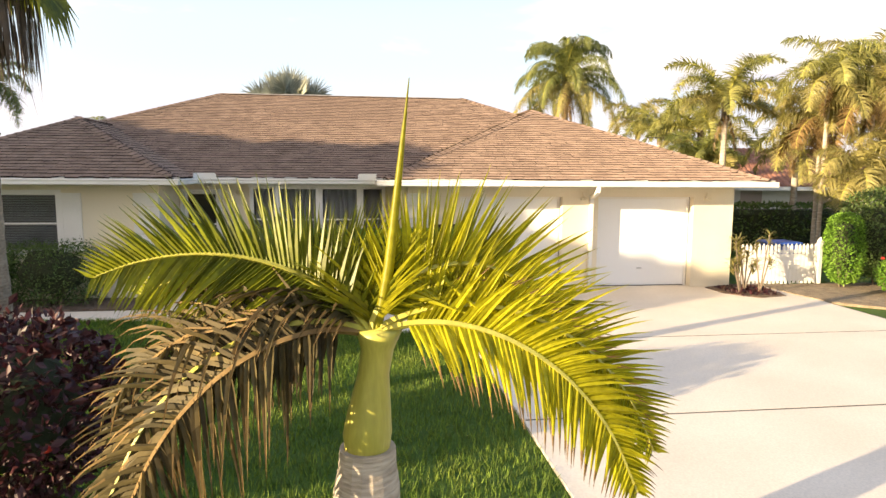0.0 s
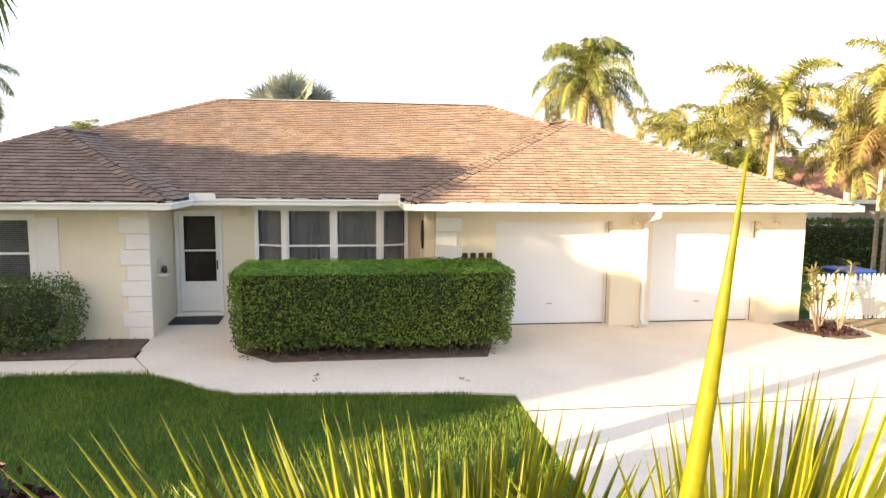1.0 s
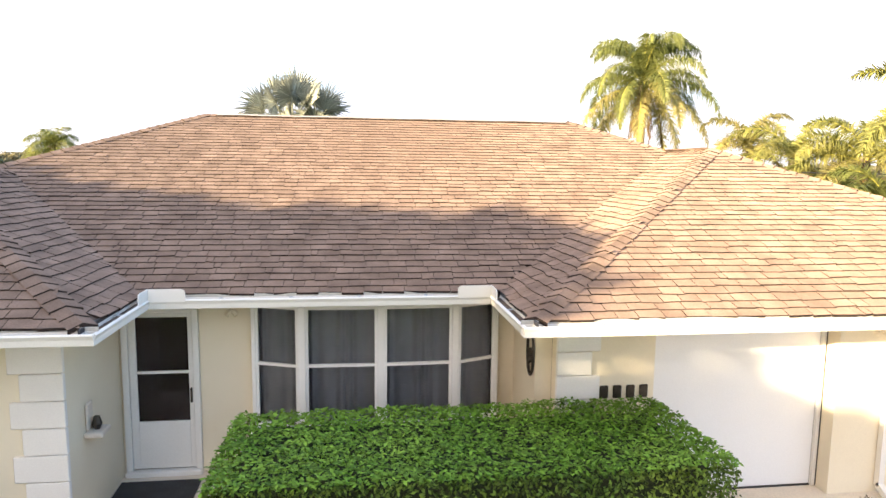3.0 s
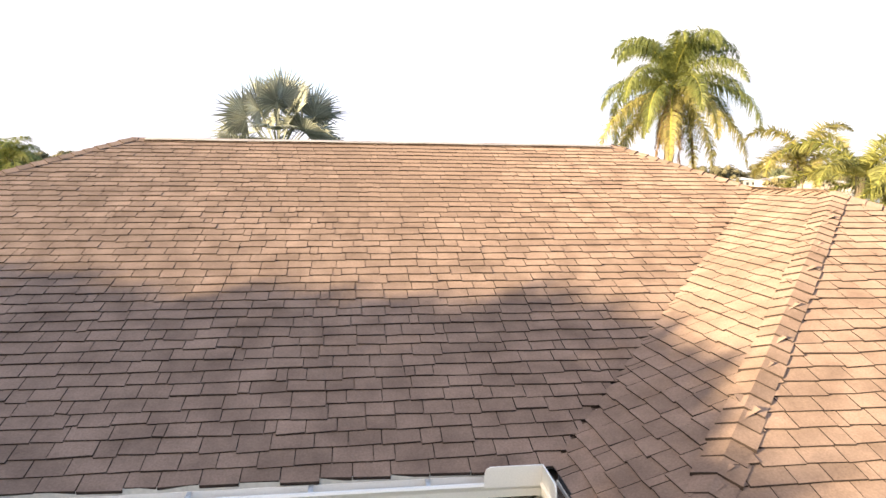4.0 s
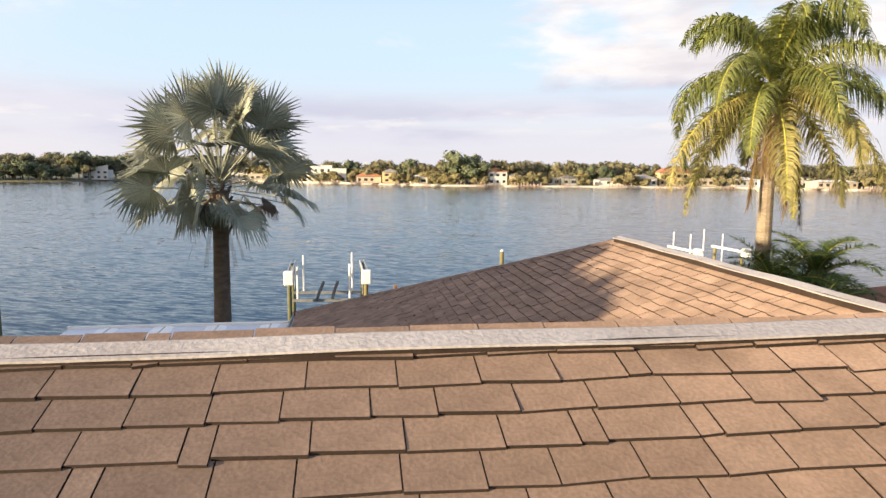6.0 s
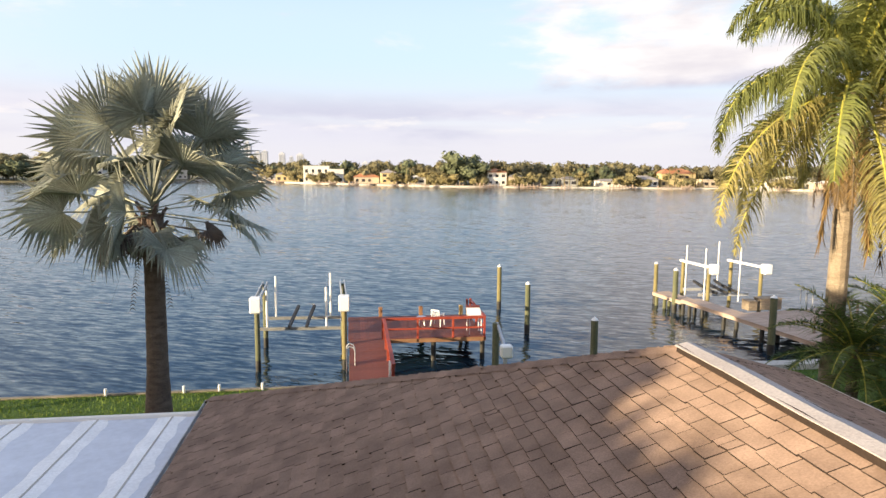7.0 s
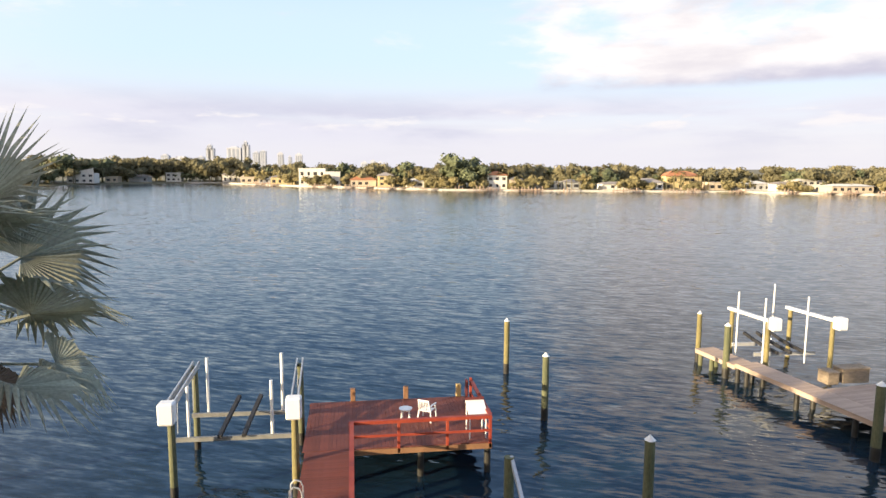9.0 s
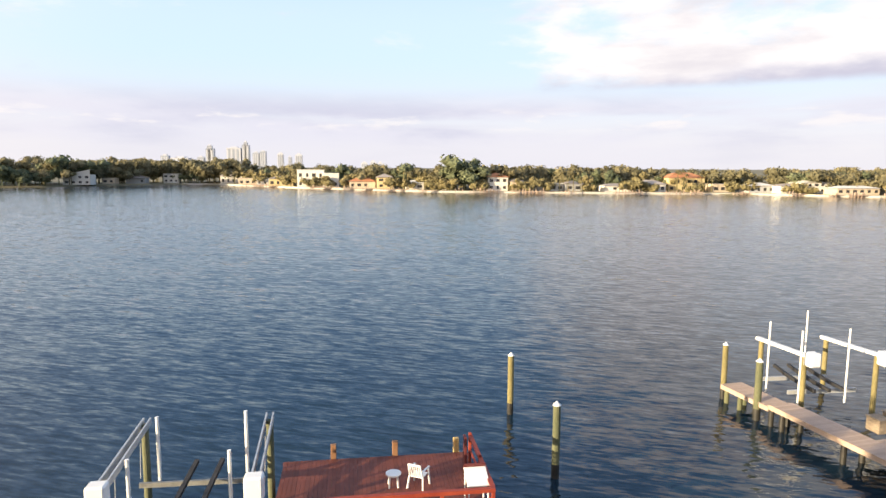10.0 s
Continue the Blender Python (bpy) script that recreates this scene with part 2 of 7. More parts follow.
# Bright shrub green; on the hedge top it also holds the sky's light.
BRIGHTLEAF = mat("bright_and_skylit_leaf", (0.10, 0.215, 0.020), (0.20, 0.33, 0.045), 1.1, 0.6, 0, 20, piece=0.5, glow=0.25, spec=0.25)
# Near-black for solid cores that stand for the shade between leaves.
HEDGEDARK = mat("dark_core_shade", (0.02, 0.028, 0.01), (0.035, 0.04, 0.015), 6, 0.95, 0.8, 30)
CROTON = mat("red_croton_leaf", (0.024, 0.007, 0.009), (0.060, 0.013, 0.016), 3, 0.5, 0, 20, piece=0.5, glow=0.2)
SHRUBLEAF = mat("shrub_leaf", (0.055, 0.095, 0.022), (0.115, 0.165, 0.04), 2, 0.55, 0, 20, piece=0.45, glow=0.25)
FLOWER = mat("red_flower", (0.5, 0.03, 0.02), (0.6, 0.06, 0.03), 5, 0.6, 0, 20, glow=0.2)
# Distance haze is put into this paler leaf colour.
FARLEAF = mat("hazed_foliage", (0.125, 0.122, 0.072), (0.28, 0.245, 0.135), 0.09, 0.9, 0, 2, piece=0.25, glow=0.3)
TILEROOF = mat("brown_tile_roof", (0.22, 0.095, 0.06), (0.30, 0.14, 0.09), 1.2, 0.9, 0.5, 20, piece=0.2)
FARWALL = mat("far_white_wall", (0.72, 0.69, 0.63), (0.66, 0.63, 0.57), 0.2, 0.9, 0, 3, mottle=0.05)
FARCREAM = mat("far_cream_wall", (0.56, 0.47, 0.36), (0.50, 0.42, 0.32), 0.2, 0.9, 0, 3, mottle=0.06)
FARGREY = mat("far_grey_wall", (0.44, 0.44, 0.43), (0.38, 0.38, 0.38), 0.2, 0.9, 0, 3, mottle=0.06)
FARYELLOW = mat("far_yellow_wall", (0.62, 0.5, 0.27), (0.56, 0.45, 0.25), 0.2, 0.9, 0, 3, mottle=0.05)
FARROOF = mat("far_grey_roof", (0.30, 0.27, 0.25), (0.38, 0.34, 0.31), 0.2, 0.9, 0, 3)
FARRED = mat("far_orange_roof", (0.45, 0.19, 0.09), (0.5, 0.23, 0.12), 0.2, 0.9, 0, 3)
# Far haze is put into both tower colours.
TOWER = mat("hazy_tower", (0.42, 0.44, 0.50), (0.50, 0.52, 0.57), 0.02, 0.6, 0, 1, mottle=0.05)
TOWERDARK = mat("hazy_tower_glass", (0.28, 0.31, 0.38), (0.33, 0.36, 0.42), 0.02, 0.4, 0, 1, mottle=0.05)


def glass_mat(name, tint, rough=0.02):
    m = bpy.data.materials.new(name)
    m.use_nodes = True
    n, l = m.node_tree.nodes, m.node_tree.links
    b = n["Principled BSDF"]
    b.inputs["Base Color"].default_value = (*tint, 1)
    b.inputs["Roughness"].default_value = rough
    b.inputs["Transmission Weight"].default_value = 1.0
    b.inputs["IOR"].default_value = 1.25
    return m


GLASS = glass_mat("window_glass", (0.72, 0.73, 0.75))


def water_mat():
    """Small waves: the facets tilt by noise at several sizes, steeper across the shore than along it."""
    m = bpy.data.materials.new("rippled_water")
    m.use_nodes = True
    n, l = m.node_tree.nodes, m.node_tree.links
    b = n["Principled BSDF"]
    b.inputs["Base Color"].default_value = (0.008, 0.021, 0.035, 1)
    b.inputs["Roughness"].default_value = 0.06
    b.inputs["IOR"].default_value = 1.45
    tc = n.new("ShaderNodeTexCoord")
    total = None
    for scale, stretch, dist, weight in ((0.16, (0.45, 1.5, 1), 0.4, 0.05), (0.9, (0.40, 1.7, 1), 0.7, 0.17), (2.0, (0.38, 1.7, 1), 0.5, 0.40), (5.5, (0.45, 1.5, 1), 0.4, 0.20)):
        mp, tex = n.new("ShaderNodeMapping"), n.new("ShaderNodeTexNoise")
        mp.vector_type = "TEXTURE"             # crests run slantwise to the shore
        mp.inputs["Scale"].default_value, mp.inputs["Rotation"].default_value = [1 / v for v in stretch], (0, 0, -0.4)
        tex.inputs["Scale"].default_value, tex.inputs["Detail"].default_value, tex.inputs["Distortion"].default_value = scale, 1.5, dist
        l.new(tc.outputs["Object"], mp.inputs[0])
        l.new(mp.outputs[0], tex.inputs["Vector"])
        tilt = n.new("ShaderNodeVectorMath")
        tilt.operation = "MULTIPLY_ADD"
        tilt.inputs[1].default_value = (weight * 0.7, weight, 0)
        tilt.inputs[2].default_value = (-weight * 0.35, -weight * 0.5, 0)
        l.new(tex.outputs["Color"], tilt.inputs[0])
        if total is None:
            total = tilt.outputs[0]
        else:
            plus = n.new("ShaderNodeVectorMath")
            l.new(total, plus.inputs[0])
            l.new(tilt.outputs[0], plus.inputs[1])
            total = plus.outputs[0]
    up, unit = n.new("ShaderNodeVectorMath"), n.new("ShaderNodeVectorMath")
    up.inputs[1].default_value = (0, -0.033, 1)     # all normals lean to the near shore, so the water reflects higher sky
    unit.operation = "NORMALIZE"
    l.new(total, up.inputs[0])
    l.new(up.outputs[0], unit.inputs[0])
    l.new(unit.outputs[0], b.inputs["Normal"])
    return m


WATER = water_mat()

# ---- building blocks ----
RND = random.Random(7)


def thing(name, at=(0, 0, 0), label="", category="", group="", kind="", turn=0.0):
    ob = new(name)
    ob.empty_display_size = 0.2
    ob.matrix_world = pose(*at, 0, 0, turn)
    return tagged(ob, label, category, group, kind)


def part(name, bm, material, parent=None, label="", kind="", category="", smooth=False):
    """Links a bmesh, or (vertices, faces), as one mesh object."""
    me = bpy.data.meshes.new(name)
    if isinstance(bm, tuple):
        me.from_pydata(bm[0], [], bm[1])
    else:
        bm.normal_update()
        bm.to_mesh(me)
        bm.free()
    me.materials.append(material)
    if smooth:
        me.shade_smooth()
    ob = new(name, me)
    if parent is not None:
        ob.parent = parent
    return tagged(ob, label, category, kind=kind)


def again(ob, m, parent=None):
    """The same part once more, at the pose m under the same or another parent."""
    o = ob.copy()
    scene.collection.objects.link(o)
    o.parent = parent or ob.parent
    o.matrix_parent_inverse = ob.matrix_parent_inverse
    o.matrix_basis = m
    return o


def box(bm, x0, y0, z0, x1, y1, z1, bevel=0.0, m=None):
    made = bmesh.ops.create_cube(bm, size=1)["verts"]
    bmesh.ops.transform(bm, verts=made, matrix=Matrix.Translation(((x0 + x1) / 2, (y0 + y1) / 2, (z0 + z1) / 2))
                        @ Matrix.Diagonal((abs(x1 - x0), abs(y1 - y0), abs(z1 - z0), 1)))
    if bevel:
        edges = list({e for v in made for e in v.link_edges})
        made = bmesh.ops.bevel(bm, geom=edges, offset=bevel, segments=1, affect="EDGES")["verts"]
    if m is not None:
        bmesh.ops.transform(bm, verts=list(made), matrix=m)
    return bm


def rod(bm, p, q, r0, r1=None, n=10):
    """A round bar from p to q."""
    p, q = Vector(p), Vector(q)
    m = Matrix.Translation((p + q) / 2) @ (q - p).to_track_quat("Z", "Y").to_matrix().to_4x4()
    bmesh.ops.create_cone(bm, cap_ends=True, segments=n, radius1=r0, radius2=r0 if r1 is None else r1, depth=(q - p).length, matrix=m)
    return bm


def bar(bm, p, q, w, h):
    """A square bar from p to q, w wide and h high."""
    p, q = Vector(p), Vector(q)
    d = (q - p).normalized()
    side = d.cross((0, 0, 1))
    side = side.normalized() if side.length > 1e-4 else Vector((1, 0, 0))
    top = side.cross(d).normalized()
    vs = [bm.verts.new(e + side * (w / 2 * a) + top * (h / 2 * b)) for e in (p, q) for a, b in ((-1, -1), (1, -1), (1, 1), (-1, 1))]
    for f in ((3, 2, 1, 0), (4, 5, 6, 7), (0, 1, 5, 4), (1, 2, 6, 5), (2, 3, 7, 6), (3, 0, 4, 7)):
        bm.faces.new([vs[i] for i in f])
    return bm


def prism(bm, outline, z0, z1):
    """An upright slab over a plan outline, counter-clockwise."""
    low = [bm.verts.new((x, y, z0)) for x, y in outline]
    high = [bm.verts.new((x, y, z1)) for x, y in outline]
    bm.faces.new(high)
    bm.faces.new(low[::-1])
    for i in range(len(outline)):
        j = (i + 1) % len(outline)
        bm.faces.new((low[i], low[j], high[j], high[i]))
    return bm


def B():
    return bmesh.new()


# ---- ground, water, paving ----
SHORE = ((-4000, 430), (-400, 400), (-230, 376), (-181, 378), (-154, 388), (-138, 418), (-109, 440), (-82, 432), (-29, 370), (6, 343), (40, 316), (94, 303), (168, 290), (215, 260), (420, 252), (4000, 300))
WATER_Z = -3.34
SEAWALL_Y = 31.1


def shore_y(x):
    for (x0, y0), (x1, y1) in zip(SHORE, SHORE[1:]):
        if x <= x1:
            return y0 + (y1 - y0) * (x - x0) / (x1 - x0)
    return SHORE[-1][1]


def ground_z(y):
    """The plot lies level in front and falls towards the water behind."""
    if y < 12:
        return -0.02
    if y < 20:
        return -0.02 - 0.07 * (y - 12)
    return max(-0.58 - 0.117 * (y - 20), -1.88)


def ground_mesh():
    xs = [-4000, -1200, -500, -300] + list(range(-240, -40, 20)) + list(range(-40, 42, 4)) + list(range(60, 260, 20)) + [300, 500, 1200, 4000]
    rows = [(y, None) for y in (-4000, -1000, -300, -100, -50, -30, -20, -14, -8, -3, 2, 7, 12, 14, 16, 18, 20, 23, 26, 29, 30.9)]
    rows += [(SEAWALL_Y, -1.88), (SEAWALL_Y + 0.02, -6.0), (80.0, -7.0)]
    far = [(-4, -6.0), (0, WATER_Z + 0.25), (2, WATER_Z + 0.75), (40, WATER_Z + 1.0), (300, WATER_Z + 1.5), (3800, WATER_Z + 2.0)]
    vs, fs = [], []
    for y, z in rows:
        vs += [(x, y, ground_z(y) if z is None else z) for x in xs]
    for off, z in far:
        vs += [(x, shore_y(x) + off, z) for x in xs]
    w = len(xs)
    for r in range(len(rows) + len(far) - 1):
        fs += [(r * w + c, r * w + c + 1, (r + 1) * w + c + 1, (r + 1) * w + c) for c in range(w - 1)]
    return vs, fs


ground = part("ground", ground_mesh(), GRASS, None, "green lawn ground sloping down to a seawall", "structure", "ground")
ground.data.materials.append(FARBANK)
for p in ground.data.polygons:
    if p.center.y > 70:
        p.material_index = 1
part("water", ([(-4000, SEAWALL_Y, WATER_Z), (4000, SEAWALL_Y, WATER_Z), (4000, 470, WATER_Z), (-4000, 470, WATER_Z)], [(0, 1, 2, 3)]),
     WATER, None, "rippled blue bay water", "structure", "water")

seawall = thing("seawall", (0, SEAWALL_Y, 0), "grey concrete seawall with a raised cap", "seawall", kind="structure")
part("wall_face", box(B(), -200, -0.12, -6, 200, 0.10, -1.90), OLDCONC, seawall)
part("cap", box(B(), 6.55, -0.25, -1.96, 60, 0.32, -1.60, 0.02), OLDCONC, seawall, "pale concrete cap")
part("thin_cap", box(B(), -200, -0.02, -1.90, 6.54, 0.14, -1.82, 0.01), SEAFACE, seawall)

paving = thing("walkway", (0, 0, 0), "pale concrete entry walk in front of the house", "walkway", kind="structure")
part("slab", prism(B(), [(-16, -2.45), (-9.42, -2.47), (-9.42, -1.75), (-16, -1.72)], -0.03, 0.012), CONCRETE, paving)
part("slab", prism(B(), [(-9.40, -2.47), (-8.13, -2.55), (-8.60, -1.72), (-9.40, -1.75)], -0.03, 0.012), CONCRETE, paving)
entry = [(-8.58, -1.70), (-8.10, -2.58), (-7.55, -2.95), (-7.1, -3.35), (-6.68, -3.58), (-6.2, -3.64), (-3.6, -3.86), (-2.83, -4.0), (-2.83, 0.0), (-6.9, 0.9), (-8.65, 0.9), (-8.65, -0.6)]
part("slab", prism(B(), entry, -0.03, 0.014), CONCRETE, paving)
ramp = B()
vs = [ramp.verts.new(p) for p in ((-8.66, -1.3, 0.015), (-7.0, -1.3, 0.015), (-7.0, 0.95, 0.13), (-8.66, 0.95, 0.13), (-8.66, 0.95, -0.03), (-7.0, 0.95, -0.03), (-7.0, -1.3, -0.03))]
ramp.faces.new((vs[0], vs[1], vs[2], vs[3]))
ramp.faces.new((vs[1], vs[6], vs[5], vs[2]))
part("porch_slab", ramp, CONCRETE, paving)

drive = thing("driveway", (0, 0, 0), "broad pale concrete driveway with dark joints", "driveway", kind="structure")
edges_y = (-0.02, -4.66, -7.90, -11.2, -14.5, -22)
for y1, y0 in zip(edges_y, edges_y[1:]):
    part("slab", box(B(), -2.835, y0 + 0.02, -0.06, 5.12, y1 - 0.02, 0.016), CONCRETE, drive)
part("joint_fill", box(B(), -2.80, -22, -0.08, 5.11, -0.02, 0.0135), JOINT, drive)
part("apron_slab", prism(B(), [(5.14, -22), (5.14, -3.2), (5.0, -2.6), (5.2, -2.5), (7.5, -4.2), (9, -22)], -0.05, -0.012), GRASS, drive, "grass verge")


DRYMULCH = mat("dry_bark_mulch", (0.20, 0.15, 0.10), (0.32, 0.25, 0.17), 5, 0.98, 1.0, 50, depth=0.03, mottle=0.4)


def bed(outline, label):
    ob = part("planting_bed", prism(B(), outline, -0.03, 0.035), MULCH, None, label, "structure", "planting bed")
    return ob


bed([(-7.02, -1.53), (-6.35, -2.21), (-2.86, -2.2), (-2.6, -1.3), (-2.55, -0.4), (-3.5, 0.6), (-7.05, 0.75)], "dark mulch bed under the clipped hedge")
bed([(-16, -1.72), (-8.62, -1.66), (-8.72, -0.56), (-16, -0.56)], "dark mulch bed along the house wall")
bed([(3.45, -0.45), (3.5, -1.2), (4.0, -1.75), (4.7, -1.6), (4.9, -0.3), (4.4, -0.1)], "brown mulch bed at the house corner")
bed([(4.95, -0.25), (5.0, -1.5), (5.2, -2.4), (6.9, -3.9), (9, -4.4), (9.5, -0.25)], "dry mulch bed with shrubs beside the driveway").data.materials[0] = DRYMULCH

# ---- house ----
house = thing("house", (-4.5, 3, 0), "single-storey cream stucco house with brown shingle hip roof", "house")
HB = Matrix.Translation((4.5, -3, 0))


def hpart(name, bm, material, parent=None, label="", smooth=False):
    """A part of the house, built in world places."""
    if parent is None:
        ob = part(name, bm, material, house, label, smooth=smooth)
        ob.matrix_parent_inverse = HB
    else:
        ob = part(name, bm, material, parent, label, smooth=smooth)
    return ob


WALL_T, SOFFIT = 0.2, 2.37
# walls: boxes round each opening
for x0, x1, z0, z1 in ((-13.3, -12.05, 0, SOFFIT), (-12.05, -10.57, 0, 1.0), (-12.05, -10.57, 2.2, SOFFIT), (-10.57, -8.65, 0, SOFFIT)):
    wall_wing = hpart("wall", box(B(), x0, -0.55, z0 - 0.05 * (z0 == 0), x1, -0.55 + WALL_T, z1), STUCCO, label="cream stucco wall of the bedroom wing")
w = B()
box(w, -8.85, -0.348, -0.05, -8.652, 1.0, SOFFIT)
hpart("wall", w, STUCCO)
for x0, x1, z0, z1 in ((-8.652, -8.62, -0.05, SOFFIT), (-8.62, -7.71, 2.24, SOFFIT), (-7.71, -7.06, -0.05, SOFFIT), (-7.06, -3.97, -0.05, 0.74), (-7.06, -3.97, 2.325, SOFFIT), (-3.97, -3.52, -0.05, SOFFIT)):
    hpart("wall", box(B(), x0, 0.95, z0, x1, 0.95 + WALL_T, z1), STUCCO, label="cream stucco wall by the front door")
w = B()
box(w, -3.72, -0.078, -0.05, -3.522, 0.948, SOFFIT)
hpart("wall", w, STUCCO)
wall_garage = None
for x0, x1, z0, z1 in ((-3.52, -2.35, -0.05, SOFFIT), (-2.35, 0.0, 2.13, SOFFIT), (0.0, 0.84, -0.05, SOFFIT), (0.84, 3.16, 2.13, SOFFIT), (3.16, 4.15, -0.05, SOFFIT)):
    ob = hpart("wall", box(B(), x0, -0.28, z0, x1, -0.08, z1), STUCCO, label="sunlit cream stucco garage wall")
    wall_garage = wall_garage or ob
for b in ((3.95, -0.078, -0.05, 4.148, 12.0, SOFFIT), (-13.3, -0.348, -0.05, -13.1, 12.0, SOFFIT), (-13.3, 12.0, -0.05, 4.148, 12.2, SOFFIT),
          (-5.3, 12.2, -1.0, -5.1, 18.3, 2.115), (4.3, 12.2, -1.0, 4.5, 18.3, 2.115), (-5.3, 18.3, -1.0, 4.5, 18.5, 2.115)):
    hpart("wall", box(B(), *b), STUCCO, label="cream stucco side and rear wall")
# added backing behind the openings, the room's dimness put into its colour
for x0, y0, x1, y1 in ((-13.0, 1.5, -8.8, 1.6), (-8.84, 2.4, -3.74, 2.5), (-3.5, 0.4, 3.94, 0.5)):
    hpart("inner_wall", box(B(), x0, y0, 0, x1, y1, SOFFIT), DARK, label="inner wall with the room's dimness in its colour")
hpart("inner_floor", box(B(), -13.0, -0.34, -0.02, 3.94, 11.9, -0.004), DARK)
# soffit under the eaves
w = B()
prism(w, [(-13.8, -1.2), (-8.16, -1.2), (-8.16, 0.3), (-4.1, 0.3), (-4.1, -1.27), (4.4, -1.27), (4.4, 12.2), (-13.8, 12.2)], SOFFIT, SOFFIT + 0.03)
hpart("soffit", w, WHITE)
hpart("soffit", prism(B(), [(-5.6, 12.25), (4.8, 12.25), (4.8, 18.65), (-5.6, 18.65)], 2.12, 2.15), WHITE)

# quoins: single white blocks
def quoins(x_edge, side, y, n0, z_top, parent):
    z, k = -0.03, n0
    while z < z_top - 0.05:
        wide = 0.50 if k % 2 else 0.40
        x0, x1 = (x_edge - wide, x_edge + 0.012) if side < 0 else (x_edge - 0.012, x_edge + wide)
        b = box(B(), x0, y - 0.035, z, x1, y + 0.02, min(z + 0.272, z_top), 0.008)
        q = hpart("quoin_block", b, WHITE, parent)
        z, k = z + 0.28, k + 1


quoins(-8.652, -1, -0.552, 0, 2.26, wall_wing)
quoins(-3.52, 1, -0.282, 0, 2.26, wall_garage)

# garage doors, set back in the wall
for x0, x1 in ((-2.35, 0.0), (0.84, 3.16)):
    door = hpart("garage_door", box(B(), x0 + 0.03, 0.012, 0.025, x1 - 0.03, 0.05, 2.12), DOORWHITE, label="closed white garage door")
    hpart("door_panel", box(B(), x0 + 0.046, -0.012, 0.03, x1 - 0.046, 0.011, 2.069, 0.003), DOORWHITE, door)
    hpart("lift_handle", box(B(), (x0 + x1) / 2 - 0.06, -0.03, 0.42, (x0 + x1) / 2 + 0.06, -0.013, 0.45, 0.005), GALV, door)
    f = B()
    box(f, x0 + 0.001, -0.06, 0, x0 + 0.045, -0.013, 2.129)
    box(f, x1 - 0.045, -0.06, 0, x1 - 0.001, -0.013, 2.129)
    box(f, x0 + 0.046, -0.06, 2.07, x1 - 0.046, -0.013, 2.129)
    hpart("door_frame", f, WHITE, door)
    hpart("weather_strip", box(B(), x0 + 0.046, -0.03, 0.005, x1 - 0.046, 0.0, 0.028), BLACK, door)

# front door with a glazed storm door
fd = hpart("front_door", box(B(), -8.55, 1.02, 0.2, -7.78, 1.06, 2.2), DARK, label="white storm door with dark glass")
f = B()
for b in ((-8.618, 0.90, 0.13, -8.545, 1.0, 2.238), (-7.785, 0.90, 0.13, -7.712, 1.0, 2.238), (-8.544, 0.90, 2.18, -7.786, 1.0, 2.238)):
    box(f, *b, 0.006)
hpart("door_frame", f, WHITE, fd)
f = B()
for b in ((-8.54, 0.93, 0.2, -8.455, 0.965, 2.175), (-7.845, 0.93, 0.2, -7.79, 0.965, 2.175), (-8.454, 0.93, 2.13, -7.846, 0.965, 2.175), (-8.454, 0.93, 0.2, -7.846, 0.965, 0.81), (-8.454, 0.93, 1.42, -7.846, 0.965, 1.455)):
    box(f, *b, 0.005)
hpart("storm_door", f, WHITE, fd)
for z0, z1 in ((0.812, 1.418), (1.457, 2.128)):
    g = hpart("pane", box(B(), -8.453, 0.944, z0, -7.847, 0.95, z1), GLASS, fd)
    g.visible_shadow = False
hpart("door_handle", box(B(), -7.83, 0.895, 1.05, -7.805, 0.93, 1.24, 0.008), BRONZE, fd, "dark bronze handle")
hpart("threshold", box(B(), -8.62, 0.84, 0.12, -7.71, 0.99, 0.185, 0.01), WHITE, fd)


def window(name, x0, x1, z0, z1, ya, yb, rail_z, parent=None, label=""):
    """A white-framed double-hung window between two posts; ya and yb: its depth at either end."""
    def P(x, dy=0.0):
        return ya + (yb - ya) * (x - x0) / (x1 - x0) + dy
    top = B()
    bar(top, (x0, P(x0), z1 - 0.02), (x1, P(x1), z1 - 0.02), 0.05, 0.04)
    win = hpart(name, top, WHITE, parent, label)
    for z, h in ((z0 + 0.02, 0.05), (rail_z, 0.035)):
        hpart("sash_rail", bar(B(), (x0, P(x0), z), (x1, P(x1), z), 0.045, h), WHITE, win)
    for x in (x0 + 0.015, x1 - 0.015):
        hpart("sash_stile", bar(B(), (x, P(x), z0), (x, P(x), z1 - 0.041), 0.03, 0.045), WHITE, win)
    for a, b in ((z0 + 0.045, rail_z - 0.018), (rail_z + 0.018, z1 - 0.041)):
        g = hpart("pane", bar(B(), (x0 + 0.031, P(x0, 0.005), (a + b) / 2), (x1 - 0.031, P(x1, 0.005), (a + b) / 2), 0.006, b - a), GLASS, win)
        g.visible_shadow = False
    return win


def curtain(x0, x1, z0, z1, ya, yb, parent):
    vs, fs, n = [], [], int((x1 - x0) * 60)
    for i in range(n + 1):
        k = i / n
        x, y = x0 + (x1 - x0) * k, ya + (yb - ya) * k + 0.03 * math.sin(i * 0.75 + math.sin(i * 0.21) * 2)
        vs += [(x, y, z0), (x, y, z1)]
    fs = [(2 * i, 2 * i + 2, 2 * i + 3, 2 * i + 1) for i in range(n)]
    hpart("curtain", (vs, fs), CURTAIN, parent, "closed grey curtain", True)


bay = hpart("bay_window", box(B(), -7.06, 0.58, 0.70, -3.97, 0.94, 0.76, 0.008), WHITE, label="white bay window with four tall panes and grey curtains")
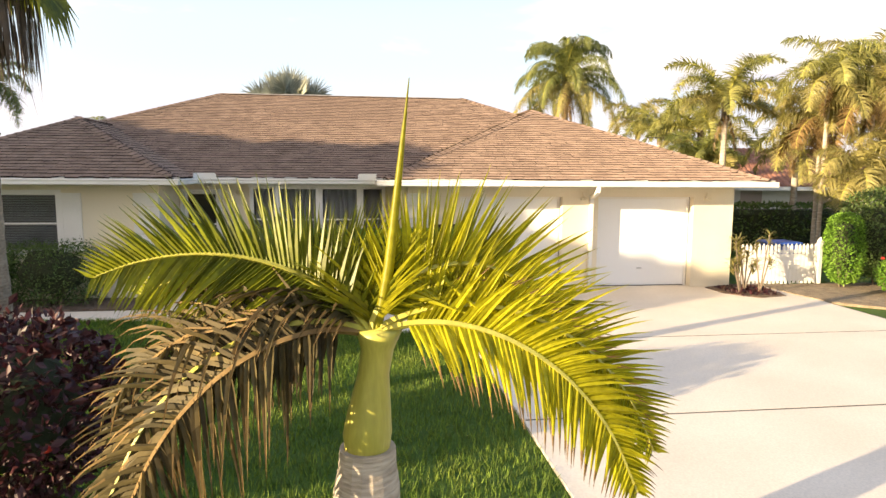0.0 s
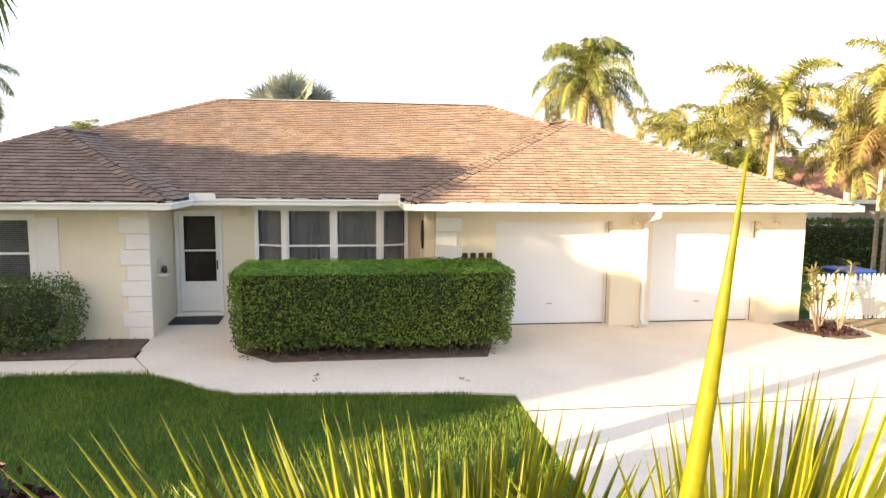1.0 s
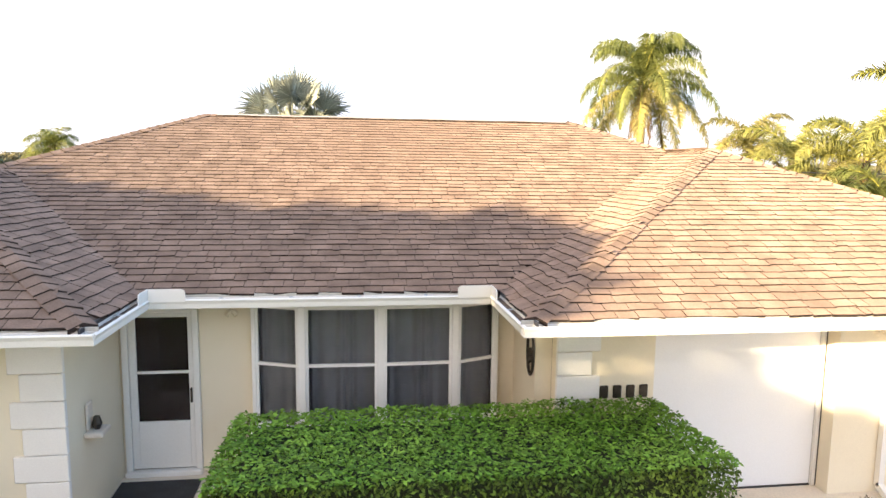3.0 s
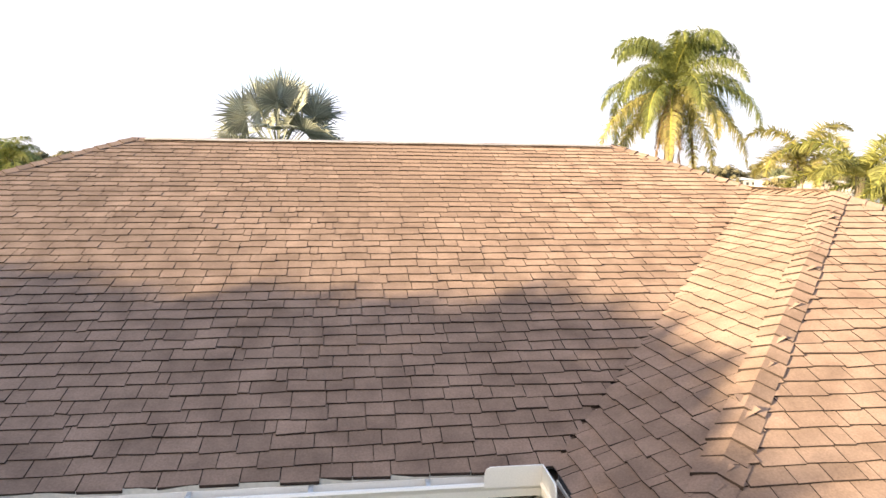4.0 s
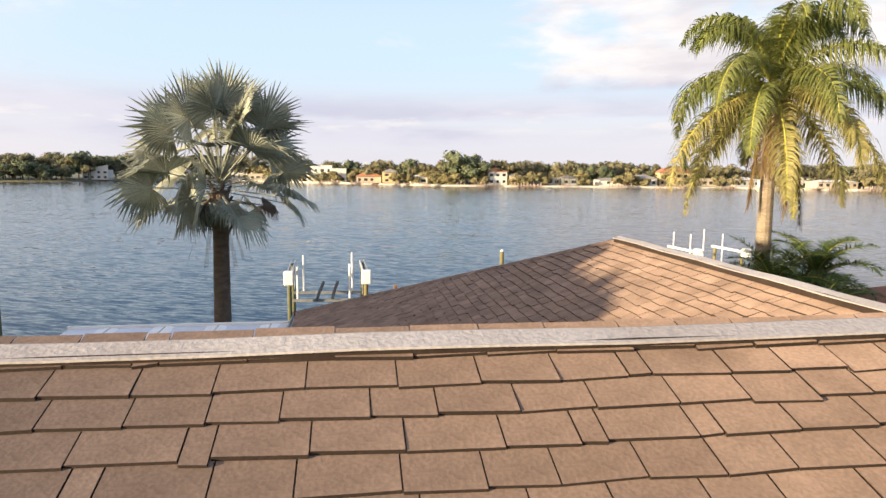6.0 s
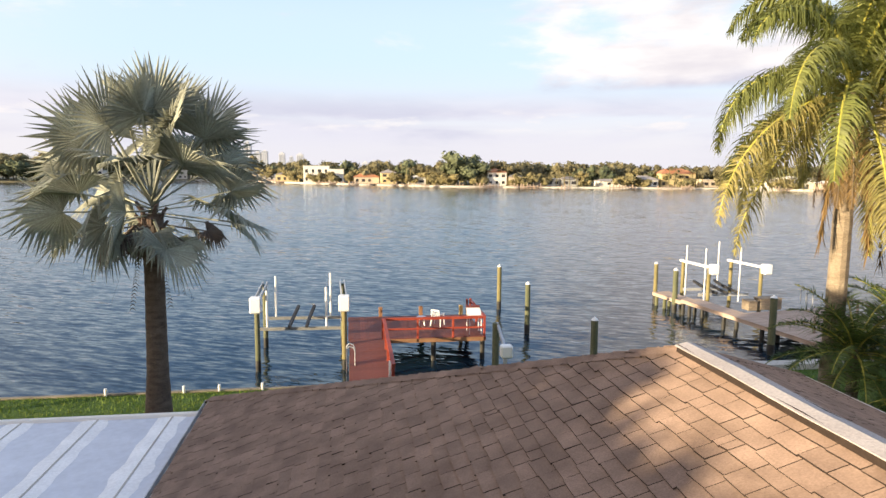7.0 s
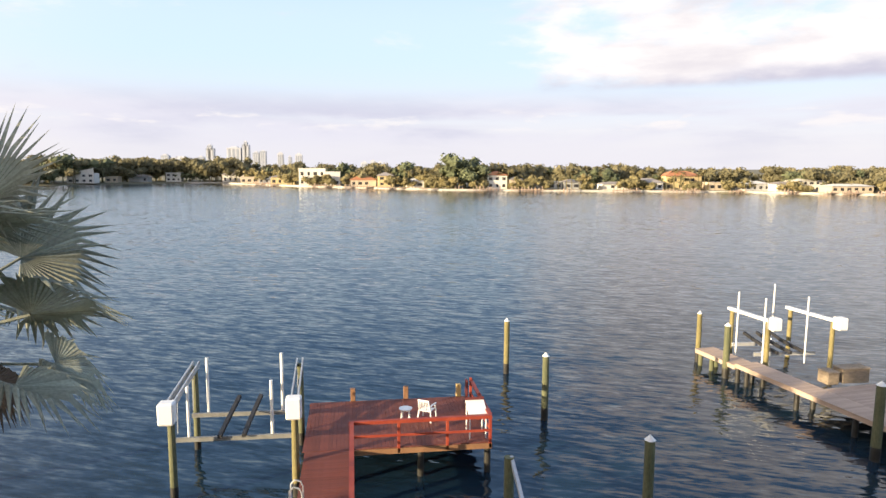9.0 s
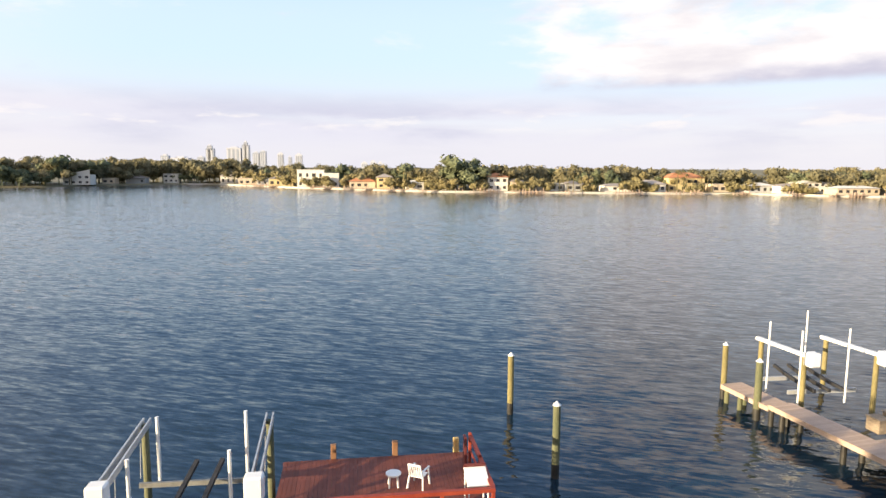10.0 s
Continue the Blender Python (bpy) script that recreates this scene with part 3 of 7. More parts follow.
hpart("head_board", box(B(), -7.06, 0.60, 2.302, -3.97, 0.94, 2.365), WHITE, bay)
posts = (-6.44, -5.485, -4.555)
for x in posts:
    hpart("mullion", box(B(), x - 0.045, 0.59, 0.762, x + 0.045, 0.70, 2.30, 0.008), WHITE, bay)
for x in (-7.04, -3.99):
    hpart("side_post", box(B(), x - 0.025, 0.80, 0.762, x + 0.025, 0.94, 2.30, 0.006), WHITE, bay)
spans = ((-7.014, -6.486, 0.84, 0.64), (-6.394, -5.531, 0.64, 0.62), (-5.439, -4.601, 0.62, 0.64), (-4.509, -4.016, 0.64, 0.84))
for x0, x1, ya, yb in spans:
    window("sash", x0, x1, 0.765, 2.299, ya, yb, 1.56, bay)
    curtain(x0, x1, 0.78, 2.29, ya + 0.13, yb + 0.13, bay)

ww = hpart("wing_window", box(B(), -12.08, -0.62, 0.95, -10.54, -0.52, 0.998, 0.008), WHITE, label="white-framed window with closed dark blinds")
for x in (-12.06, -10.585):
    hpart("window_frame", box(B(), x - 0.03, -0.575, 1.0, x + 0.03, -0.47, 2.2), WHITE, ww)
hpart("window_head", box(B(), -12.09, -0.58, 2.2, -10.53, -0.5, 2.26), WHITE, ww)
for x0, x1 in ((-12.03, -10.615),):
    window("sash", x0, x1, 1.0, 2.198, -0.52, -0.52, 1.58, ww)
    s = B()
    for k in range(34):
        z = 1.02 + k * 0.034
        bar(s, (x0 + 0.03, -0.45, z), (x1 - 0.03, -0.45, z), 0.02, 0.022)
    hpart("blind", s, CURTAIN, ww, "grey closed blinds")
sh = hpart("window_shutter", box(B(), -10.545, -0.572, 1.0, -10.15, -0.552, 2.2), WHITE, label="white louvred window shutter")
f = B()
for b in ((-10.545, -0.592, 1.0, -10.505, -0.573, 2.2), (-10.19, -0.592, 1.0, -10.15, -0.573, 2.2), (-10.504, -0.592, 2.15, -10.191, -0.573, 2.2), (-10.504, -0.592, 1.0, -10.191, -0.573, 1.05), (-10.504, -0.592, 1.58, -10.191, -0.573, 1.62)):
    box(f, *b)
hpart("shutter_frame", f, WHITE, sh)
s = B()
for k in range(32):
    z = 1.07 + k * 0.034
    if not 1.56 < z < 1.64:
        box(s, -10.503, -0.588, z, -10.192, -0.574, z + 0.022)
hpart("louvre_field", s, WHITE, sh)

# ---- roof ----
E = 2.47
TAB_W, TAB_V = 0.252, 0.133


def shingle_faces(vs, fs, origin, u, v, n, u0, u1, thick, lift=0.0, t0=None, t1=None, skew=0.0):
    i = len(vs)
    t0, t1 = u0 if t0 is None else t0, u1 if t1 is None else t1
    for a, b, c in ((u0, -lift + skew, thick), (u1, -lift - skew, thick), (t1, 0.20, 0.003), (t0, 0.20, 0.003), (u0, -lift + skew, -0.006), (u1, -lift - skew, -0.006)):
        vs.append(tuple(origin + u * a + v * b + n * c))
    fs += [(i, i + 1, i + 2, i + 3), (i + 4, i + 5, i + 1, i), (i + 4, i, i + 3), (i + 1, i + 5, i + 2)]


def dark_edges(me):
    """The cut edges of the tabs show the black asphalt under the granules, deepened for the shadow lines below."""
    me.materials.append(EDGESHADE)
    for k, p in enumerate(me.polygons):
        p.material_index = 1 if k % 4 else 0


def slope(name, outline, base, up_dir, z0, s, seed=0, fine=True, singles=None):
    """One roof plane over a plan outline, rising from a base point along up_dir at slope s, laid with shingle tabs row by row."""
    rnd = random.Random(seed)
    d = Vector((*up_dir, 0))
    u = Vector((up_dir[1], -up_dir[0], 0))
    v = (d + Vector((0, 0, s))).normalized()
    n = u.cross(v)
    o = Vector((*base, z0))
    bm = B()
    vs = [bm.verts.new((x, y, z0 + s * ((x - base[0]) * up_dir[0] + (y - base[1]) * up_dir[1]) - 0.008)) for x, y in outline]
    f = bm.faces.new(vs)
    f.normal_update()
    if f.normal.z < 0:
        f.normal_flip()
    deck = hpart(name, bm, DECKING if fine else SHINGLE, label="brown asphalt shingle roof slope")
    if not fine:
        return deck
    uv = [((x - base[0]) * u.x + (y - base[1]) * u.y, (x - base[0]) * d.x + (y - base[1]) * d.y) for x, y in outline]
    top, foot = max(b for _, b in uv), min(b for _, b in uv)
    stretch = math.sqrt(1 + s * s)
    verts, faces, kept = [], [], []
    k = 0
    def span(y):
        """Where the plane begins and ends at a height up the slope."""
        y = min(max(y, foot + 0.004), top - 0.004)
        cross = []
        for (u0, v0), (u1, v1) in zip(uv, uv[1:] + uv[:1]):
            if (v0 - y) * (v1 - y) < 0:
                cross.append(u0 + (u1 - u0) * (y - v0) / (v1 - v0))
        return (min(cross), max(cross)) if len(cross) >= 2 else None

    while foot + k * TAB_V < top - 0.02:
        up = foot - 0.025 + k * TAB_V
        low_span, high_span = span(up), span(up + 0.20 / stretch)
        if low_span and high_span:
            a, b = low_span
            if high_span[0] < a - 0.01:
                a = (a + high_span[0]) / 2
            if high_span[1] > b + 0.01:
                b = (b + high_span[1]) / 2
            x = a - rnd.random() * TAB_W
            wave = rnd.uniform(-0.005, 0.005)
            while x < b:
                r = rnd.random()
                wide = TAB_W * (0.34 if r < 0.05 else 0.6 if r < 0.09 else rnd.uniform(0.82, 1.2))
                x0, x1 = max(x, a), min(x + wide, b)
                if x1 - x0 > 0.03:
                    bend = 0.011 * noise.noise(Vector((x0 * 0.55, k * 0.35, seed))) + 0.006 * noise.noise(Vector((x0 * 2.3, k * 1.7, seed)))
                    row = o + v * ((up + wave + bend) * stretch + rnd.uniform(-0.006, 0.006))
                    drop = 0.015 if rnd.random() < 0.3 else 0.0
                    thick = rnd.uniform(0.020, 0.024) if rnd.random() < 0.85 else rnd.uniform(0.024, 0.028)
                    mid = row + u * ((x0 + x1) / 2)
                    if singles and singles[0] < mid.x < singles[1] and singles[2] < mid.y < singles[3] and len(kept) < 300 and x1 - x0 > 0.18:
                        kept.append((row + u * x0, x1 - x0))
                    else:
                        shingle_faces(verts, faces, row, u, v, n, x0 + 0.003, x1 - 0.004, thick, drop, max(x0 + 0.003, high_span[0]), min(x1 - 0.004, high_span[1]), rnd.uniform(-0.007, 0.007))
                x += wide
        k += 1
    part_ob = hpart("shingle_field", (verts, faces), SHINGLE, deck)
    part_ob["kind"] = "stuff"
    dark_edges(part_ob.data)
    if kept:
        turn = Matrix((u, v, n)).transposed().to_4x4()
        protos = []
        for width, skew, thick in ((0.21, 0.005, 0.019), (0.225, -0.003, 0.021), (0.24, 0.004, 0.020), (0.255, -0.005, 0.018), (0.27, 0.006, 0.023), (0.285, -0.002, 0.020), (0.30, 0.003, 0.019)):
            pv, pf = [], []
            shingle_faces(pv, pf, Vector(), Vector((1, 0, 0)), Vector((0, 1, 0)), Vector((0, 0, 1)), 0.002, width - 0.003, thick + 0.002, 0, None, None, skew)
            me = bpy.data.meshes.new("shingle")
            me.from_pydata(pv, [], pf)
            me.materials.append(SHINGLE)
            dark_edges(me)
            protos.append((width, me))
        for at, width in kept:
            base_w, me = min(protos, key=lambda p: abs(p[0] - width))
            ob = new("shingle", me)
            ob.parent = deck
            ob.matrix_basis = Matrix.Translation(at) @ turn @ Matrix.Diagonal((width / base_w, 1, 1, 1))
    return deck


SLOPES = {
    "front": ([(-8.187, 0.34), (-4.067, 0.337), (0.19, 4.75), (-1.25, 6.26), (-8.73, 6.26), (-11.45, 3.54), (-11.0, 3.54)], (-8.06, 0.2), (0, 1), E, 0.4125),
    "garage_left": ([(-4.065, -1.232), (-4.065, 0.337), (0.19, 4.75), (0.19, 3.164)], (-4.2, 0), (1, 0), E, 0.4273),
    "garage_front": ([(-4.065, -1.232), (4.372, -1.235), (0.19, 3.164)], (0, -1.37), (0, 1), E, 0.4138),
    "right": ([(4.372, -1.235), (4.372, 12.32), (-1.25, 6.26), (0.19, 4.75), (0.19, 3.164)], (4.5, 0), (-1, 0), E, 0.435),
    "wing_front": ([(-13.807, -1.165), (-8.193, -1.165), (-11.0, 1.683)], (-8.06, -1.3), (0, 1), E, 0.462),
    "wing_right": ([(-8.193, -1.165), (-8.187, 0.34), (-11.0, 3.54), (-11.0, 1.683)], (-8.06, 0), (-1, 0), E, 0.469),
}
for i, (key, row) in enumerate(SLOPES.items()):
    slope("roof_slope", *row, seed=i, singles=(-6.3, -3.4, 3.9, 6.2) if key == "front" else None)
slope("roof_slope", [(-13.94, -1.3), (-11.0, 1.683), (-11.0, 3.54), (-11.45, 3.54), (-8.73, 6.26), (-13.94, 12.32)], (-13.94, 0), (1, 0), E, 0.475, 11, False)
slope("roof_slope", [(-13.94, 12.32), (-8.73, 6.26), (-1.25, 6.26), (4.5, 12.32)], (0, 12.32), (0, -1), E, 0.4125, 12, False)
RE = 2.30
slope("roof_slope", [(-5.72, 12.6), (-0.4, 7.4), (-0.4, 13.43), (-5.72, 18.75)], (-5.72, 0), (1, 0), RE, 0.4135, 13)
slope("roof_slope", [(-5.72, 18.75), (-0.4, 13.43), (4.92, 18.75)], (0, 18.75), (0, -1), RE, 0.4135, 14)
slope("roof_slope", [(4.92, 12.6), (4.92, 18.75), (-0.4, 13.43), (-0.4, 7.4)], (4.92, 0), (-1, 0), RE, 0.4135, 15)


def caps(a, b, drop, lift=0.036, half=0.14):
    """A row of folded cap shingles from a up to b."""
    a, b = Vector(a), Vector(b)
    d = (b - a).normalized()
    side = d.cross((0, 0, 1)).normalized()
    n = int((b - a).length / 0.17)
    vs, fs = [], []
    for k in range(n):
        p = a + (b - a) * (k / n)
        q = p + d * 0.22
        h0, h1 = Vector((0, 0, lift + RND.uniform(0, 0.006))), Vector((0, 0, lift - 0.014))
        wd = half + RND.uniform(-0.012, 0.012)
        i = len(vs)
        for e, h in ((p, h0), (q, h1)):
            for s_ in (-1, 0, 1):
                vs.append(tuple(e + h + side * (wd * s_) - Vector((0, 0, drop * abs(s_)))))
        for s_ in (-1, 0, 1):
            vs.append(tuple(p - Vector((0, 0, 0.01)) + side * (wd * s_) - Vector((0, 0, drop * abs(s_)))))
        fs += [(i, i + 1, i + 4, i + 3), (i + 1, i + 2, i + 5, i + 4), (i + 6, i + 7, i + 1, i), (i + 7, i + 8, i + 2, i + 1)]
    ob = hpart("hip_cap", (vs, fs), SHINGLE, label="brown hip cap shingles")
    ob["kind"] = "stuff"
    ob.data.materials.append(EDGESHADE)
    # cap risers are darkened in the same way
    for k, p in enumerate(ob.data.polygons):
        p.material_index = 1 if k % 4 > 1 else 0


caps((-4.065, -1.232, 2.527), (0.19, 3.164, 4.346), 0.045)
caps((4.372, -1.235, 2.527), (0.19, 3.164, 4.346), 0.045)
caps((0.19, 3.164, 4.346), (0.19, 4.75, 4.346), 0.05, 0.020)
caps((0.19, 4.75, 4.346), (-1.25, 6.26, 4.97), 0.045)
caps((-8.193, -1.165, 2.532), (-11.0, 1.683, 3.848), 0.045)
caps((-13.807, -1.165, 2.532), (-11.0, 1.683, 3.848), 0.045)
caps((-11.0, 1.683, 3.848), (-11.0, 3.54, 3.848), 0.05, 0.020)
caps((-11.45, 3.54, 3.848), (-8.73, 6.26, 4.97), 0.045)
caps((-5.72, 18.75, RE), (-0.4, 13.43, 4.5), 0.045)
caps((4.92, 18.75, RE), (-0.4, 13.43, 4.5), 0.045)
VENT = mat("pale_ridge_vent", (0.35, 0.31, 0.29), (0.46, 0.42, 0.40), 1.5, 0.8, 0.4, 50, mottle=0.2)


def ridge_vent(x0, y0, x1, y1, z):
    vs, fs = [], []
    d = Vector((x1 - x0, y1 - y0, 0)).normalized()
    side = Vector((-d.y, d.x, 0))
    prof = ((-0.06, -0.05), (-0.06, -0.006), (-0.115, -0.014), (-0.115, -0.006), (0, 0.02), (0.115, -0.006), (0.115, -0.014), (0.06, -0.006), (0.06, -0.05))
    n = 14
    for k in range(n + 1):
        c = Vector((x0, y0, z)) + Vector((x1 - x0, y1 - y0, 0)) * (k / n) + Vector((0, 0, 0.044 + 0.005 * math.sin(k * 1.7)))
        vs += [tuple(c + side * a + Vector((0, 0, b))) for a, b in prof]
    m = len(prof)
    for k in range(n):
        fs += [(k * m + j, k * m + j + 1, (k + 1) * m + j + 1, (k + 1) * m + j) for j in range(m - 1)]
    fs += [tuple(range(m)), tuple(range(n * m, n * m + m))]
    vent = hpart("ridge_vent", (vs, fs), VENT, label="pale ridge vent along the roof ridge")
    # a dark bar stands for the shade below the vent's lip
    shade_strip = B()
    bar(shade_strip, Vector((x0, y0, z + 0.006)), Vector((x1, y1, z + 0.006)), 0.19, 0.07)
    hpart("vent_shade", shade_strip, EDGESHADE, vent, "dark strip for the shade under the vent")


ridge_vent(-8.5, 6.26, -1.4, 6.26, 4.942)
ridge_vent(-0.4, 7.6, -0.4, 13.35, 4.52)

# gutters: open white troughs along the eaves
def gutter(p, q, z=2.494):
    a, b = Vector((*p, z)), Vector((*q, z))
    d = (b - a).normalized()
    inn = Vector((-d.y, d.x, 0))
    prof = ((-0.008, 0.0), (-0.02, -0.012), (-0.004, -0.05), (0.0, -0.105), (0.112, -0.105), (0.112, 0.0), (0.104, 0.0), (0.104, -0.097), (0.012, -0.097), (0.008, -0.012), (0.012, 0.0))
    bm = B()
    ends = [[bm.verts.new(e + inn * q_ + Vector((0, 0, z_))) for q_, z_ in prof] for e in (a, b)]
    m_ = len(prof)
    for k in range(m_):
        bm.faces.new((ends[0][k], ends[0][(k + 1) % m_], ends[1][(k + 1) % m_], ends[1][k]))
    for e in ends:
        bm.faces.new(e)
    g = hpart("gutter", bm, WHITE, label="white rain gutter along the eave")
    # short gutters take a dark flange, so their trough looks darker inside
    hpart("back_flange", bar(B(), a + inn * 0.123 + Vector((0, 0, 0.002)), b + inn * 0.123 + Vector((0, 0, 0.002)), 0.018, 0.07), OLDCONC if (b - a).length > 2.2 else SCREEN, g, "grey flange behind the gutter, dark on short runs")
    if (b - a).length < 2.2:
        hpart("gutter_debris", bar(B(), a + inn * 0.058 + d * 0.02 + Vector((0, 0, -0.062)), b + inn * 0.058 - d * 0.02 + Vector((0, 0, -0.062)), 0.088, 0.07), MULCH, g, "dark wet leaf litter in the gutter")
    n = max(2, int((b - a).length / 0.75))
    for k in range(1, n):
        c = a + (b - a) * (k / n)
        hpart("gutter_strap", bar(B(), c + Vector((0, 0, -0.004)), c + inn * 0.10 + Vector((0, 0, 0.0)), 0.03, 0.006), GALV, g)
    return g


for p, q in (((-13.94, -1.3), (-8.06, -1.3)), ((-8.06, -1.29), (-8.06, 0.2)), ((-8.07, 0.2), (-4.2, 0.2)), ((-4.2, 0.2), (-4.2, -1.36)), ((-4.21, -1.37), (4.5, -1.37))):
    g_ = gutter(p, q)
for x, s_ in ((-8.06, 1), (-4.2, -1)):        # upright splash plates folded round the inner corners, with rounded ends
    for d_, reach in ((Vector((s_, 0, 0)), 0.40), (Vector((0, -1, 0)), 0.30)):
        o_, side_ = Vector((x, 0.185, 2.47)), Vector((-d_.y, d_.x, 0)) * 0.006
        outline = [(0, 0), (reach, 0), (reach, 0.10), (reach - 0.012, 0.13), (reach - 0.04, 0.145), (0, 0.145)]
        f = B()
        rows_ = [[f.verts.new(o_ + d_ * u_ + Vector((0, 0, w_)) + side_ * e_) for u_, w_ in outline] for e_ in (-1, 1)]
        f.faces.new(rows_[0])
        f.faces.new(rows_[1][::-1])
        for k in range(6):
            f.faces.new((rows_[0][k], rows_[0][(k + 1) % 6], rows_[1][(k + 1) % 6], rows_[1][k]))
        bmesh.ops.recalc_face_normals(f, faces=f.faces[:])
        hpart("splash_guard", f, WHITE)
hpart("gutter_end", box(B(), 4.5, -1.375, 2.388, 4.515, -1.25, 2.497), WHITE)
f = B()
bar(f, (-5.74, 12.4, 2.24), (-5.74, 18.78, 2.24), 0.02, 0.14)
bar(f, (-5.84, 12.4, 2.21), (-5.84, 18.78, 2.21), 0.015, 0.10)
bar(f, (-5.79, 12.4, 2.165), (-5.79, 18.78, 2.165), 0.10, 0.01)
bar(f, (-5.74, 18.78, 2.24), (4.94, 18.78, 2.24), 0.02, 0.14)
hpart("gutter", f, GALV, label="grey gutter of the rear wing")
f = B()
bar(f, (4.94, 12.4, 2.24), (4.94, 18.78, 2.24), 0.02, 0.16)
hpart("fascia", f, WHITE)

# downspout between the garage doors
f = B()
for p, q in (((0.44, -1.31, 2.40), (0.44, -1.31, 2.28)), ((0.44, -1.31, 2.29), (0.66, -0.36, 2.12)), ((0.66, -0.33, 2.15), (0.66, -0.33, 0.12)), ((0.66, -0.33, 0.14), (0.66, -0.46, 0.05))):
    bar(f, p, q, 0.075, 0.075)
hpart("downspout", f, WHITE, label="white downspout bending from gutter to wall")

# white metal patio roof beside the rear wing
patio = hpart("patio_roof", box(B(), -10.6, 12.3, 2.02, -5.95, 18.6, 2.06), ALU, label="flat white metal patio roof with raised seams")
for k in range(4):                             # broad coats of sealant over the panel joints
    x = -6.34 - k * 1.14
    vs, fs = [], []
    for i_ in range(43):
        y = 12.3 + 6.3 * i_ / 42
        a, b = 0.20 + 0.07 * noise.noise(Vector((k * 7, y * 2.2, 0))), 0.22 + 0.10 * noise.noise(Vector((k * 7 + 3, y * 2.6, 0)))
        vs += [(x - a, y, 2.062), (x - a * 0.5, y, 2.072), (x + b * 0.4, y, 2.073), (x + b, y, 2.062)]
        if i_:
            o = 4 * (i_ - 1)
            fs += [(o + q, o + q + 1, o + q + 5, o + q + 4) for q in range(3)]
    hpart("seam_coating", (vs, fs), COATING, patio)
    hpart("seam", box(B(), x + 0.012, 12.3, 2.074, x + 0.035, 18.6, 2.083), OLDCONC, patio, "thin dirty seam line")
hpart("edge_trim", box(B(), -10.65, 18.6, 1.95, -5.92, 18.68, 2.12, 0.01), WHITE, patio)
for x in (-10.4, -8.3, -6.2):
    hpart("post", box(B(), x - 0.04, 18.45, -1.0, x + 0.04, 18.53, 2.02), WHITE, patio)

# house fittings
for x, x_ in ((-3.03, 0), (-2.87, 1), (-2.71, 2), (-2.55, 3)):
    hpart("number_bar", box(B(), x + 0.02, -0.305, 1.36, x + 0.125, -0.283, 1.515, 0.012), BRONZE, wall_garage, "dark metal bar on the wall")
for p in ((-7.3, 0.88, 2.22), (0.45, -0.34, 2.14), (3.45, -0.34, 2.14)):
    f = B()
    rod(f, (p[0], p[1], p[2] + 0.02), (p[0], p[1], p[2] + 0.09), 0.035, 0.025, 8)
    for s_ in (-1, 1):
        rod(f, (p[0], p[1], p[2]), (p[0] + 0.06 * s_, p[1] - 0.04, p[2] - 0.06), 0.02, 0.035, 8)
    hpart("flood_light", f, STUCCO, label="small twin floodlight under the eave")

# ---- plants: how they grow ----
def leaf_cloud(n, sample, size, rnd, up=0.0, long=1.8):
    """n single leaves; sample() gives a place and an outward direction."""
    vs, fs = [], []
    for _ in range(n):
        p, out_dir = sample()
        d = Vector((rnd.gauss(0, 1), rnd.gauss(0, 1), rnd.gauss(0, 1) + up)).normalized() + out_dir * 0.7
        d.normalize()
        side = d.cross(Vector((rnd.gauss(0, 1), rnd.gauss(0, 1), rnd.gauss(0, 1)))).normalized()
        s_ = size * rnd.uniform(0.6, 1.35)
        fold = d.cross(side) * s_ * 0.12
        i = len(vs)
        vs += [tuple(p), tuple(p + d * s_ * 0.5 * long + side * s_ * 0.5 + fold), tuple(p + d * s_ * long), tuple(p + d * s_ * 0.5 * long - side * s_ * 0.5 + fold)]
        fs.append((i, i + 1, i + 2, i + 3))
    return vs, fs


def rounded_box_sampler(cx, cy, cz, hx, hy, hz, rnd, p=6.0, depth=0.10):
    """Places on and just under the skin of a box with rounded edges."""
    def sample():
        d = Vector((rnd.gauss(0, 1) * hx, rnd.gauss(0, 1) * hy, rnd.gauss(0, 1) * hz))
        f = (abs(d.x / hx) ** p + abs(d.y / hy) ** p + abs(d.z / hz) ** p) ** (-1 / p)
        q = d * f
        nrm = Vector((math.copysign(abs(q.x / hx) ** (p - 1) / hx, q.x), math.copysign(abs(q.y / hy) ** (p - 1) / hy, q.y), math.copysign(abs(q.z / hz) ** (p - 1) / hz, q.z))).normalized()
        lump = 1 + 0.03 * noise.noise(q * 2.3)
        return Vector((cx, cy, cz)) + q * lump - nrm * (rnd.random() ** 2 * depth), nrm
    return sample


def lumpy_core(radius, scale, seed):
    bm = B()
    bmesh.ops.create_icosphere(bm, subdivisions=2, radius=1)
    for v in bm.verts:
        k = 1 + 0.22 * noise.noise(v.co * 1.7 + Vector((seed, 0, 0)))
        v.co = Vector((v.co.x * scale[0], v.co.y * scale[1], v.co.z * scale[2])) * radius * k
    return bm


